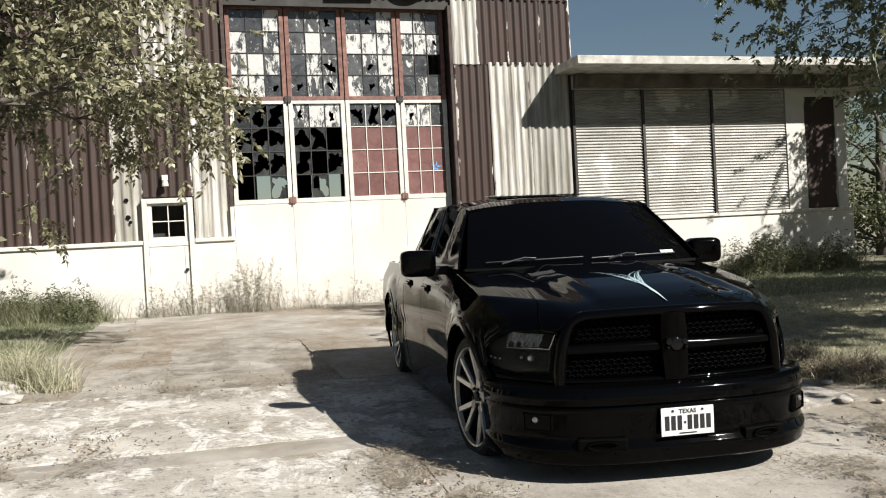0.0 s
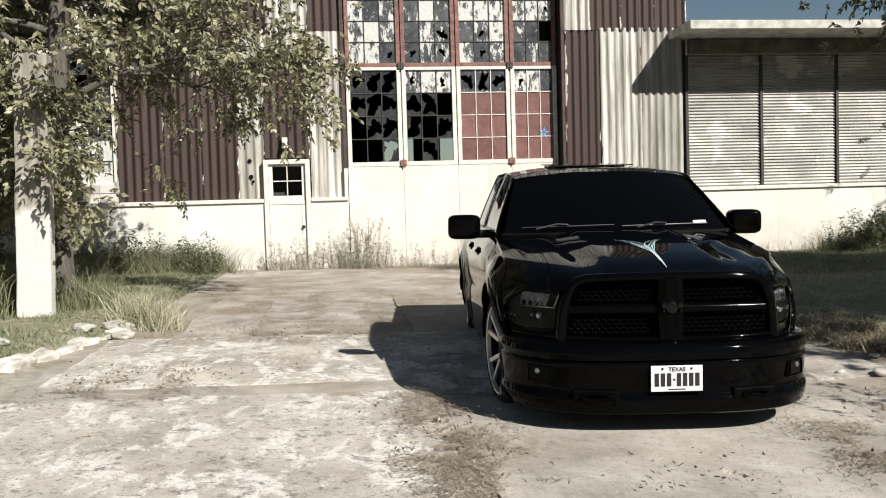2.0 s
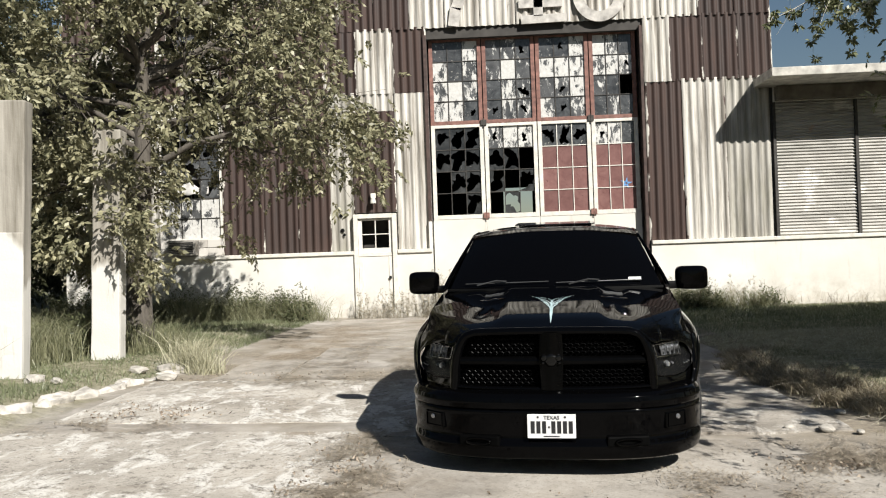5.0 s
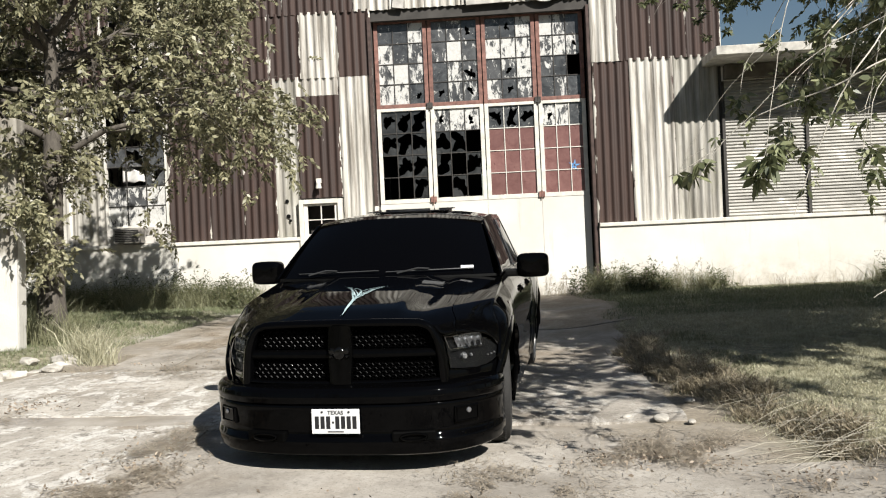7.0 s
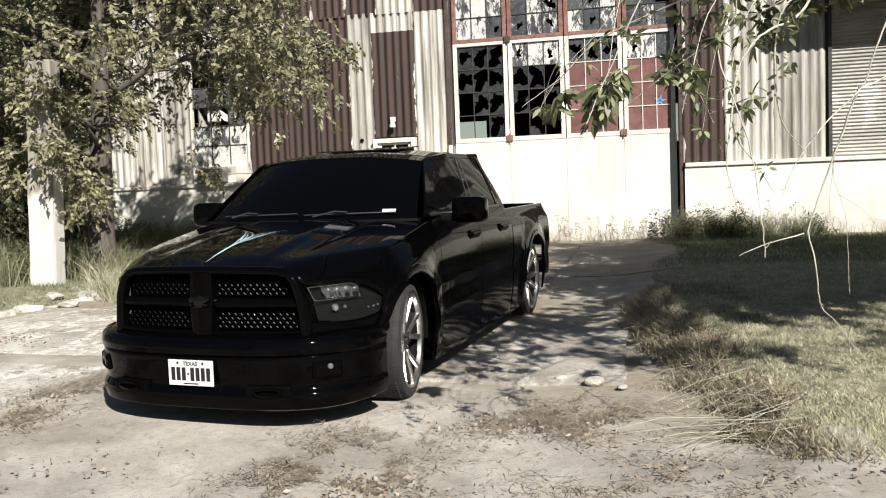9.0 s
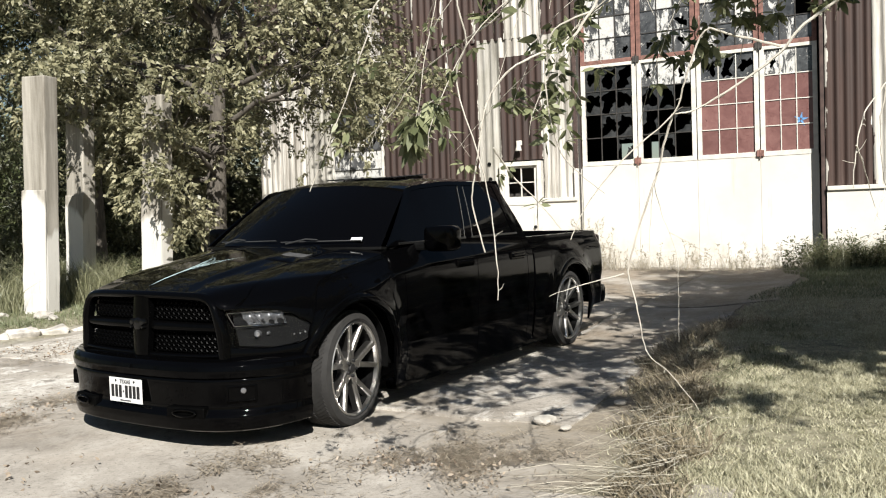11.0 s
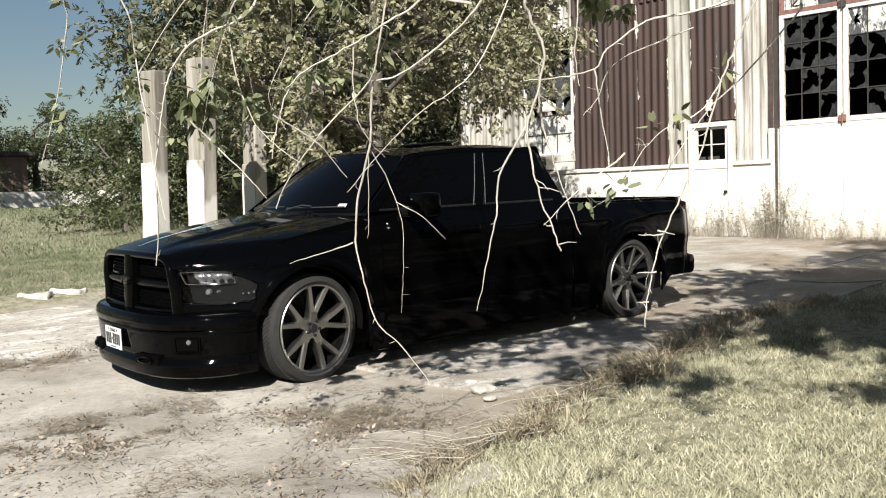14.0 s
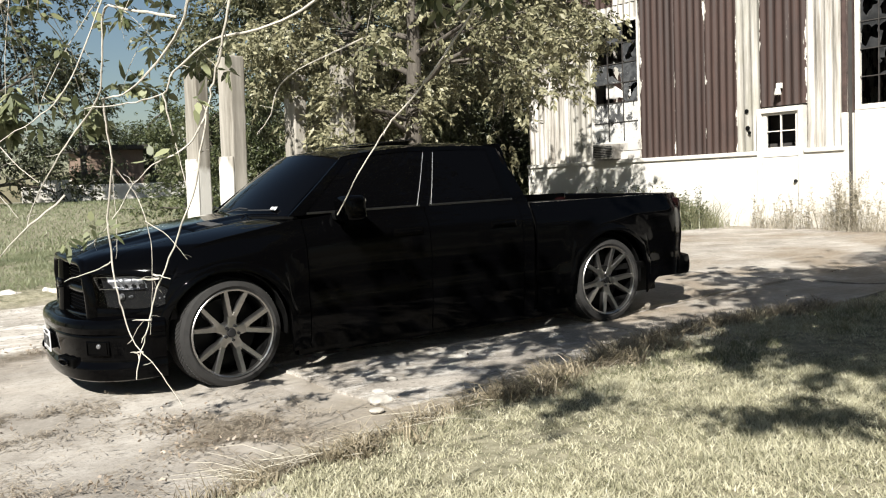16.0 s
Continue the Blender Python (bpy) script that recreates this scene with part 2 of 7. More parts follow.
def bark_mat(name, a, b):
    n = Nodes(name, 0.9)
    g = n.noise(1.0, 7, 0.7, (22, 22, 5), 0.5)
    n.color(n.mix(n.ramp(g, 0.3, 0.7), a, b)).bump(g, 0.7, 0.015)
    return n.m


def paint_mat():
    n = Nodes("black_gloss_paint", 0.05, spec=0.085)
    n.color((0.0012, 0.0012, 0.0014))
    dust = n.noise(7, 6, 0.7)
    n.rough(n.ramp(dust, 0.3, 0.8, 0.03, 0.07))
    return n.m


def post_mat():
    n = Nodes("weathered_concrete_post", 0.9)
    run = n.noise(1.0, 6, 0.65, (7, 7, 0.45))
    base = n.mix(n.ramp(run, 0.36, 0.66), (0.20, 0.18, 0.145), (0.47, 0.44, 0.385))
    lime = n.noise(1.0, 4, 0.5, (3, 3, 0.7))
    washed = n.math("MULTIPLY", n.ramp(n.math("ADD", n.axis(2), n.math("MULTIPLY", n.math("ADD", lime, n.chance()), 1.0)), 2.75, 2.85, 1, 0), 0.9)
    base = n.mix(washed, base, (0.74, 0.72, 0.67))
    base = n.mix(n.ramp(n.noise(1.0, 7, 0.7, (10, 10, 1.0)), 0.58, 0.75, 0, 0.6), base, (0.3, 0.27, 0.23))
    n.color(base).bump(n.noise(35, 6), 0.4, 0.006)
    return n.m


RUST, PALE, WALL, GREY = rusty_sheet(), pale_sheet(), white_wall(), grey_sheet()
GROUND = ground_mat()
PAINT = paint_mat()
POST = post_mat()
TINT = plain("tinted_glass", (0.0015, 0.0015, 0.0018), 0.03, vary=0.0, spec=0.075)
CHROME = plain("chrome", (0.6, 0.6, 0.6), 0.12, 1.0, 0.05)
ALLOY = plain("machined_alloy", (0.43, 0.42, 0.405), 0.32, 1.0, 0.12, 30)
DARK_METAL = plain("dark_metal", (0.012, 0.012, 0.013), 0.6, 0.2, 0.3, 20)
RUBBER = plain("tyre_rubber", (0.019, 0.018, 0.017), 0.85, 0, 0.35, 25, 0.3)
PLASTIC = plain("black_plastic", (0.005, 0.005, 0.005), 0.5, 0, 0.3, 30, spec=0.15)
VOID_BLACK = plain("deep_black_plastic", (0.0012, 0.0012, 0.0012), 0.6, 0, 0.2, 30, spec=0.04)
GRILLE_BLACK = plain("grille_black", (0.0014, 0.0014, 0.0015), 0.12, 0, 0.2, 30, spec=0.06)
RED_FRAME = plain("faded_red_paint", (0.235, 0.115, 0.092), 0.75, 0, 0.45, 9, 0.3)
WHITE_FRAME = plain("chipped_white_paint", (0.76, 0.73, 0.66), 0.7, 0, 0.16, 7, 0.3)
DARK_FRAME = plain("dark_steel", (0.06, 0.055, 0.05), 0.7, 0.3, 0.4, 12)
BROWN_FRAME = plain("dark_rusty_steel", (0.075, 0.047, 0.040), 0.8, 0, 0.5, 7, 0.3)
# Dark base colour; the dimness indoors is put into it
IN_DARK = plain("dark_inside_wall", (0.06, 0.055, 0.05), 0.9, 0, 0.3, 3)


# ---- ground ----
LAWN_EDGE = ((-17.0, 4.9), (-15.3, 4.3), (-14.9, 3.62), (-14.2, 3.42), (-13.3, 3.26), (-12.2, 3.12), (-10.6, 2.75), (-9.0, 2.95), (-5.0, 3.2))


def ground_z(x, y):
    near = -0.022 * (min(x, 2.2) - 0.4)
    soft = 0.13 * smooth01(2.2, 3.8, x)
    edge = along(y, LAWN_EDGE)
    bank = 0.025 * smooth01(2.2, edge, x) + 0.105 * smooth01(edge - 0.04, edge + 0.24, x)
    near += lerp(soft, bank, smooth01(-15.2, -14.7, y) * smooth01(-8.0, -10.0, y))
    if x < -4.2:
        near = -0.022 * (max(x, -9.0) - 0.4) + 0.1 * smooth01(-4.2, -4.6, x)
    rise = 0.011 * (min(max(y, -30.0), 0.0) + 13.56)
    flat = smooth01(-6.0, -1.0, y)
    far = smooth01(16, 40, math.hypot(x, y + 14))
    return lerp(lerp(near, 0.0, 0.55 * flat) + rise, 0.1 + 1.1 * smooth01(-8, -20, x), far)


def build_ground():
    xs = sorted({*np.round(np.arange(-14, 16.01, 0.2), 3), *np.round(np.arange(2.4, 4.2, 0.06), 3), *np.round(np.geomspace(16, 900, 22), 1), *np.round(-np.geomspace(14, 900, 22), 1)})
    ys = sorted({*np.round(np.arange(-24, 4.01, 0.2), 3), *np.round(np.geomspace(4.2, 900, 22), 1), *np.round(-np.geomspace(24, 900, 20), 1)})
    verts = []
    for x in xs:
        for y in ys:
            z = ground_z(x, y)
            if abs(x) < 14 and -24 < y < 4:
                z += 0.014 * noise.noise(Vector((x * 0.9, y * 0.9, 0))) + 0.006 * noise.noise(Vector((x * 3.1, y * 3.1, 4)))
            verts.append((x, y, z))
    n = len(ys)
    faces = [(i * n + j, (i + 1) * n + j, (i + 1) * n + j + 1, i * n + j + 1) for i in range(len(xs) - 1) for j in range(n - 1)]
    tagged(raw("ground", verts, faces, GROUND, smooth=180), "cracked pale concrete yard with dirt and weeds", "ground", kind="structure")


build_ground()


# ---- hangar ----
def wall_cells(x0, x1, z0, z1, y0, y1, holes, bm=None):
    bm = bm or bmesh.new()
    xs = sorted({x0, x1, *(v for h in holes for v in h[:2] if x0 < v < x1)})
    zs = sorted({z0, z1, *(v for h in holes for v in h[2:] if z0 < v < z1)})
    for a, b in zip(xs, xs[1:]):
        for c, d in zip(zs, zs[1:]):
            mx, mz = (a + b) / 2, (c + d) / 2
            if not any(h[0] < mx < h[1] and h[2] < mz < h[3] for h in holes):
                box(bm, a, b, y0, y1, c, d)
    return bm


LEFT, RIGHT, TOP = -9.96, 6.62, 9.6
LEDGE, LAP, LAP2 = 1.72, 5.38, 6.86
DOOR = (-1.27, 3.64, 0.0, 6.62)
SMALL = (-3.1, -2.1, 0.0, 2.6)
WIN_1 = (-7.7, -6.2, 2.12, 5.0)
WIN_2 = (-7.7, -6.2, 6.5, 8.3)
OPENINGS = [DOOR, SMALL, WIN_1, WIN_2]
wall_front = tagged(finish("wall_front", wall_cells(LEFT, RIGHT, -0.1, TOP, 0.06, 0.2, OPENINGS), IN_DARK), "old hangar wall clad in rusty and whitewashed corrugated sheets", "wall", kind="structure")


def corrugated(width, height, pitch=0.178, depth=0.027):
    n = round(width / pitch) * 8
    verts, faces = [], []
    rows = 6
    for j in range(rows + 1):
        z = height * j / rows
        for i in range(n + 1):
            x = width * i / n
            w = 2 * math.pi * x / pitch
            verts.append((x, -depth * (0.9 * math.sin(w) + 0.12 * math.sin(3 * w)), z))
    for j in range(rows):
        for i in range(n):
            a = j * (n + 1) + i
            faces.append((a, a + 1, a + n + 2, a + n + 1))
    me = bpy.data.meshes.new("corrugated_sheet")
    me.from_pydata(verts, [], faces)
    me.update()
    me.shade_smooth()
    return me


SHEETS = {}


def hang(x0, x1, z0, z1, material, lean=0.0, proud=0.0):
    """One corrugated sheet on the front wall."""
    key = (round(x1 - x0, 2), round(z1 - z0, 2), material.name)
    if key not in SHEETS:
        SHEETS[key] = corrugated(x1 - x0, z1 - z0)
        SHEETS[key].materials.append(material)
    ob = new("corrugated_sheet", SHEETS[key])
    ob.parent = wall_front
    ob.matrix_basis = pose(x0, 0.026 - proud, z0, 0, lean, 0)
    return ob


rnd = random.Random(5)
lower = [(-9.96, -9.2, PALE), (-9.2, -8.45, PALE), (-8.45, -7.7, GREY), (-6.2, -5.22, RUST), (-5.22, -4.42, RUST), (-4.42, -3.64, RUST), (-3.64, -3.1, GREY),
         (-2.07, -1.3, PALE), (3.72, 4.56, RUST), (4.56, 5.52, PALE), (5.52, 6.5, GREY)]
for i, (a, b, mat) in enumerate(lower):
    hang(a, b + 0.03, LEDGE + 0.02, LAP + 0.05, mat, rnd.uniform(-0.3, 0.3), 0.006 * (i % 2))
hang(-3.1, -2.07, 2.62, 4.98, RUST, 0, 0.008)
hang(-3.1, -2.07, 4.98, LAP + 0.05, PALE, 0, 0.002)
hang(-7.7, -6.2, 5.0, LAP + 0.05, PALE)
mid = [(-9.96, -9.2, RUST), (-9.2, -8.45, PALE), (-8.45, -7.7, RUST), (-7.7, -6.95, RUST), (-6.95, -6.2, PALE), (-6.2, -5.3, RUST), (-5.3, -4.5, RUST), (-4.5, -3.7, RUST), (-3.7, -2.95, RUST),
       (-2.95, -2.07, PALE), (-2.07, -1.3, RUST), (3.72, 4.3, PALE), (4.3, 5.05, RUST), (5.05, 5.85, RUST), (5.85, 6.6, RUST)]
for i, (a, b, mat) in enumerate(mid):
    top = LAP2 + 0.05 if not (-7.75 < a < -6.2) else 6.5
    hang(a, b + 0.03, LAP, top, mat, rnd.uniform(-0.3, 0.3), 0.012 + 0.006 * (i % 2))
x, i = LEFT, 0
while x < RIGHT - 0.3:
    mat = PALE if (-1.3 < x < 3.4 or i % 7 == 3) else RUST
    if not -7.75 < x < -6.3:
        hang(x, min(x + 0.86, RIGHT), LAP2, TOP, mat, rnd.uniform(-0.3, 0.3), 0.022 + 0.006 * (i % 2))
    x, i = x + 0.83, i + 1

# ledge and painted base
bm = bmesh.new()
for a, b in ((LEFT, SMALL[0]), (SMALL[1], DOOR[0]), (3.74, 14.35)):
    box(bm, a, b, -0.07, 0.06, -0.3, LEDGE - 0.07)
tagged(finish("wall_base", bm, WALL), "white painted masonry base with stains and plant shadows", "wall", kind="structure")
bm = bmesh.new()
for a, b in ((LEFT, SMALL[0] - 0.01), (SMALL[1] + 0.01, DOOR[0] - 0.01), (3.75, 14.4)):
    box(bm, a, b, -0.115, 0.06, LEDGE - 0.07, LEDGE + 0.015, 0.012)
tagged(finish("trim", bm, WHITE_FRAME), "chipped white ledge above the masonry base", "trim", kind="structure")

# the rest of the shell
bm = bmesh.new()
box(bm, LEFT, LEFT + 0.12, 0.2, 22, -0.1, TOP)
tagged(finish("wall_left", bm, RUST), "rusty corrugated side wall", "wall", kind="structure")
bm = bmesh.new()
box(bm, RIGHT - 0.12, RIGHT, 0.2, 22, -0.1, TOP)
tagged(finish("wall_right", bm, RUST), "rusty corrugated side wall", "wall", kind="structure")
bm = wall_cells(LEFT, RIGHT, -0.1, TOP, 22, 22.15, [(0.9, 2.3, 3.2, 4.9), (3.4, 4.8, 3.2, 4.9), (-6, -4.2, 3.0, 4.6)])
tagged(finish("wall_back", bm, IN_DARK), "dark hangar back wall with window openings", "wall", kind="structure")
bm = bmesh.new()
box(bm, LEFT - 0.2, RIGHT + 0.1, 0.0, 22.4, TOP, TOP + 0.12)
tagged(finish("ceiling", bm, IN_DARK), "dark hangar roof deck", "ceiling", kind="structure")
for x in (-7.5, -2.5, 2.2, 5.5):
    bm = bmesh.new()
    box(bm, x - 0.12, x + 0.12, 12.0, 12.25, 0, TOP, 0.01)
    tagged(finish("steel_column", bm, DARK_FRAME), "dark steel column inside the hangar", "column", "hangar columns")


# ---- big folding door ----
def glass_mat(name, a, b, rough, c=None, cover=0.6):
    n = Nodes(name, rough, spec=0.5)
    g = n.noise(5.0, 6, 0.7, None, 0.6)
    base = n.mix(n.ramp(g, 0.35, 0.65), a, b)
    base = n.mix(n.ramp(n.chance(), 0, 1, 0, 0.45), base, tuple(v * 0.55 for v in a))
    if c:
        base = n.mix(n.ramp(n.noise(9.0, 7, 0.75, None, 0.8), cover, cover + 0.05), base, c)
    n.color(base)
    return n.m


def limed_pane(name, cover):
    """Glass with flaking limewash: ragged pale patches, bare grey glass between, fine specks."""
    n = Nodes(name, 0.3, spec=0.5)
    glass = n.mix(n.ramp(n.noise(4.0, 5, 0.6), 0.35, 0.65), (0.045, 0.047, 0.05), (0.12, 0.122, 0.125))
    lime = n.mix(n.ramp(n.noise(14, 6, 0.7), 0.3, 0.7), (0.56, 0.55, 0.52), (0.82, 0.81, 0.78))
    flake = n.noise(1.0, 8, 0.72, (8, 8, 3.6), 0.5)
    level = n.math("ADD", flake, n.math("MULTIPLY", n.math("SUBTRACT", n.chance(), 0.5), 0.16))
    base = n.mix(n.ramp(level, cover, cover + 0.045), glass, lime)
    speck = n.noise(42, 3, 0.6)
    base = n.mix(n.ramp(speck, 0.66, 0.70, 0, 0.8), base, (0.10, 0.10, 0.10))
    base = n.mix(n.ramp(n.noise(55, 2, 0.5), 0.69, 0.72, 0, 0.6), base, (0.6, 0.58, 0.54))
    n.color(base)
    return n.m


CLOUDED = limed_pane("limewashed_pane", 0.425)
MOTTLED = limed_pane("flaking_limewashed_pane", 0.515)
DARK_PANE = glass_mat("broken_dark_pane", (0.02, 0.021, 0.022), (0.07, 0.072, 0.074), 0.2, (0.4, 0.38, 0.35), 0.66)
GREY_PANE = glass_mat("dirty_grey_pane", (0.045, 0.047, 0.05), (0.14, 0.145, 0.15), 0.15, (0.55, 0.53, 0.49), 0.60)
RED_PANE = glass_mat("red_painted_pane", (0.19, 0.085, 0.078), (0.29, 0.15, 0.135), 0.35, (0.13, 0.05, 0.045), 0.60)
BLUE = plain("blue_patch", (0.16, 0.38, 0.72), 0.5, 0, 0.15)
PANES = {}


def pane_mesh(w, h, hole, seed, material):
    """A glass pane; hole is how much of it has been knocked out."""
    key = (round(w, 3), round(h, 3), hole, seed, material.name)
    if key in PANES:
        return PANES[key]
    r = random.Random(seed * 13 + int(hole * 100))
    if hole <= 0:
        outer = [(-w / 2, -h / 2), (w / 2, -h / 2), (w / 2, h / 2), (-w / 2, h / 2)]
        verts = [(x, 0, z) for x, z in outer] + [(x, 0.004, z) for x, z in outer]
        faces = [(0, 1, 2, 3), (7, 6, 5, 4), (0, 4, 5, 1), (1, 5, 6, 2), (2, 6, 7, 3), (3, 7, 4, 0)]
    else:
        n = 20
        r2 = r.uniform(0, 6.3)
        cx, cz = r.uniform(-0.15, 0.15) * w, r.uniform(-0.2, 0.2) * h
        verts, faces = [], []
        for k in range(n):
            a = 2 * math.pi * k / n
            c, s = math.cos(a), math.sin(a)
            q = min((w / 2) / max(abs(c), 1e-6), (h / 2) / max(abs(s), 1e-6))
            ox, oz = c * q, s * q
            f = min(0.98, max(0.15, hole * (0.95 + 0.35 * math.sin(2 * a + r2) + 0.2 * math.sin(3 * a + 2 * r2)) * r.uniform(0.58, 1.3)))
            ix, iz = lerp(cx, ox, f), lerp(cz, oz, f)
            verts += [(ox, 0, oz), (ix, 0, iz), (ix, 0.004, iz)]
        for k in range(n):
            a, b = 3 * k, 3 * ((k + 1) % n)
            faces += [(a, b, b + 1, a + 1), (a + 1, b + 1, b + 2, a + 2)]
    me = bpy.data.meshes.new("pane")
    me.from_pydata(verts, [], faces)
    me.update()
    me.materials.append(material)
    PANES[key] = me
    return me


def glazing(parent, x0, x1, z0, z1, y, cols, rows, frame_mat, pick, bar=0.018):
    """Bars and panes of one glazed field; pick(col, row) gives material, hole."""
    w, h = (x1 - x0) / cols, (z1 - z0) / rows
    for i in range(1, cols):
        part("glazing_bar", boxed(x0 + i * w - bar / 2, x0 + i * w + bar / 2, y - 0.016, y + 0.016, z0, z1), frame_mat, parent)
    for j in range(1, rows):
        part("glazing_bar", boxed(x0, x1, y - 0.013, y + 0.013, z0 + j * h - bar / 2, z0 + j * h + bar / 2), frame_mat, parent)
    for i in range(cols):
        for j in range(rows):
            got = pick(i, j)
            if got is None:
                continue
            material, hole = got
            ob = new("pane", pane_mesh(w - 0.004, h - 0.004, hole, (i * 5 + j * 3 + int(abs(parent.location.x + x0) * 70)) % 23, material))
            ob.parent = parent
            ob.matrix_basis = pose(x0 + (i + 0.5) * w, y + 0.004, z0 + (j + 0.5) * h, 0, 0, 0)


def door_leaf(k, x0, x1):
    leaf = thing("hangar_door_leaf", pose(x0, 0.28, 0.1), "tall folding hangar door leaf with broken panes over white boards", "door", "hangar door leaves")
    w = x1 - x0
    mid, top, low = 4.52, 6.57, 2.40
    bm = bmesh.new()
    box(bm, 0.001, w - 0.001, -0.03, 0.05, 0.02, low - 0.1, 0.004)
    part("lower_panel", bm, WALL, leaf, "white painted lower door panel")
    for a, b, c, d, mat, name in ((0.01, 0.10, low - 0.1, mid, WHITE_FRAME, "stile"), (w - 0.10, w - 0.01, low - 0.1, mid, WHITE_FRAME, "stile"),
                                  (0.10, w - 0.10, low - 0.1, low, WHITE_FRAME, "rail"), (0.10, w - 0.10, mid - 0.07, mid, WHITE_FRAME, "rail"),
                                  (0.01, 0.10, mid, top, RED_FRAME, "stile"), (w - 0.10, w - 0.01, mid, top, RED_FRAME, "stile"),
                                  (0.10, w - 0.10, mid, mid + 0.09, RED_FRAME, "rail"), (0.10, w - 0.10, top - 0.08, top, RED_FRAME, "rail")):
        part(name, boxed(a, b, -0.04, 0.05, c, d, bevel=0.006), mat, leaf)
    r = random.Random(31 + k)

    upper = (("WWg", "WWM", "WGM", "GGW"), ("gWm", "GMh", "MWM", "MMg"), ("MgM", "MmM", "WWW", "GgW"), ("GMG", "MG-", "MMw", "WWG"))[k]
    broken = (((0.99, 0.98, 0.94), (0.98, 0.9, 0.95), (0.84, 0.93, 0.86), (0.66, 0.78, 0.86)), ((0.98, 0.94, 0.99), (0.86, 0.98, 0.95), (0.93, 0.90, 0.98)))

    def upper_pick(i, j):
        kind = upper[j][i]
        if kind == "-":
            return None
        material = {"w": CLOUDED, "m": MOTTLED, "g": GREY_PANE, "h": MOTTLED}[kind.lower()]
        return material, (0.55 if kind == "h" else 0.3 if kind.islower() else 0.0)

    def lower_pick(i, j):
        if k >= 2:
            if j == 3:
                return (GREY_PANE, 0.62) if k == 2 else (CLOUDED if i < 2 else GREY_PANE, 0.3 if i == 0 else 0.0)
            return RED_PANE, 0.0
        if k == 1 and j == 3:
            return CLOUDED, (0.3 if i != 1 else 0.0)
        hole = broken[k][j][i]
        return None if hole > 0.96 else (DARK_PANE, hole)

    glazing(leaf, 0.10, w - 0.10, mid + 0.09, top - 0.08, 0.0, 3, 4, DARK_FRAME, upper_pick)
    glazing(leaf, 0.10, w - 0.10, low, mid - 0.07, 0.0, 3, 4, WHITE_FRAME if k >= 2 else DARK_FRAME, lower_pick)
    if k == 3:
        bm = bmesh.new()
        for a in range(5):
            q = pose(0.77, -0.004, 3.0, 0, a * 72 + 10, 0)
            verts = [bm.verts.new(q @ Vector(v)) for v in ((-0.03, 0, 0.02), (0.03, 0, 0.02), (0.0, 0, 0.15))]
            bm.faces.new(verts)
        part("blue_patch", bm, BLUE, leaf, "small blue painted splash")
    if k in (0, 2):
        for z in (low - 0.04, mid + 0.02):
            bm = bmesh.new()
            box(bm, w - 0.07, w + 0.07, -0.075, -0.042, z - 0.06, z + 0.07, 0.006)
            cylinder(bm, 0.014, 0.2, pose(w, -0.07, z), 10)
            part("hinge", bm, DARK_FRAME if z > 4 else RED_FRAME, leaf, "rusty iron hinge")
    return leaf


edges = (-1.25, 0.0, 1.25, 2.5, 3.6)
for k in range(4):
    door_leaf(k, edges[k] + (0.001 if k else 0), edges[k + 1] - 0.001)
tagged(finish("door_jamb", boxed(3.64, 3.71, -0.02, 0.40, 0.0, 6.7, bevel=0.01), BROWN_FRAME), "dark brown steel door jamb", "door frame", kind="structure")
tagged(finish("door_jamb", boxed(-1.35, -1.272, -0.03, 0.40, 2.36, 6.7, bevel=0.008), BROWN_FRAME), "dark brown rusty door jamb", "door frame", kind="structure")
tagged(finish("door_jamb", boxed(-1.35, -1.272, -0.06, 0.40, 0.0, 2.357, bevel=0.008), WALL), "white painted lower door jamb", "door frame", kind="structure")
tagged(finish("door_lintel", boxed(-1.268, 3.636, 0.16, 0.40, 6.674, 6.74, bevel=0.008), BROWN_FRAME), "dark rusty door lintel", "door frame", kind="structure")


# ---- small door, lamp, windows ----
def small_door():
    d = thing("door_1", pose(-3.1, 0.0, 0.08), "weathered white plank door with four small dark panes", "door")
    for a, b, c, e in ((0.0, 0.1, 0, 2.5), (0.9, 1.0, 0, 2.5), (0.1, 0.9, 2.4, 2.5)):
        part("door_frame", boxed(a, b, -0.12, 0.1, c, e, bevel=0.008), WHITE_FRAME, d)
    bm = wall_cells(0.105, 0.895, 0.03, 2.39, -0.06, -0.01, [(0.19, 0.82, 1.71, 2.35)])
    part("door_panel", bm, WALL, d)
    bm = bmesh.new()
    box(bm, 0.105, 0.895, -0.075, -0.06, 1.52, 1.6, 0.004)
    box(bm, 0.105, 0.2, -0.072, -0.06, 0.05, 1.5, 0.004)
    box(bm, 0.8, 0.895, -0.072, -0.06, 0.05, 1.5, 0.004)
    part("rail", bm, WHITE_FRAME, d)
    part("glazing_bar", boxed(0.495, 0.515, -0.065, -0.02, 1.71, 2.35), WHITE_FRAME, d)
    part("glazing_bar", boxed(0.19, 0.82, -0.062, -0.022, 2.02, 2.04), WHITE_FRAME, d)
    bm = bmesh.new()
    cylinder(bm, 0.035, 0.05, pose(0.83, -0.09, 1.02, 90), 14, bevel=0.008)
    part("door_knob", bm, DARK_METAL, d)


small_door()
# Added box: the dark behind the small door's panes is put into its colour
tagged(finish("dark_backing", boxed(-3.2, -2.0, 0.5, 0.9, 0.05, 2.55, bevel=0.02), IN_DARK), "dark box added behind the panes of the small door", "cupboard")


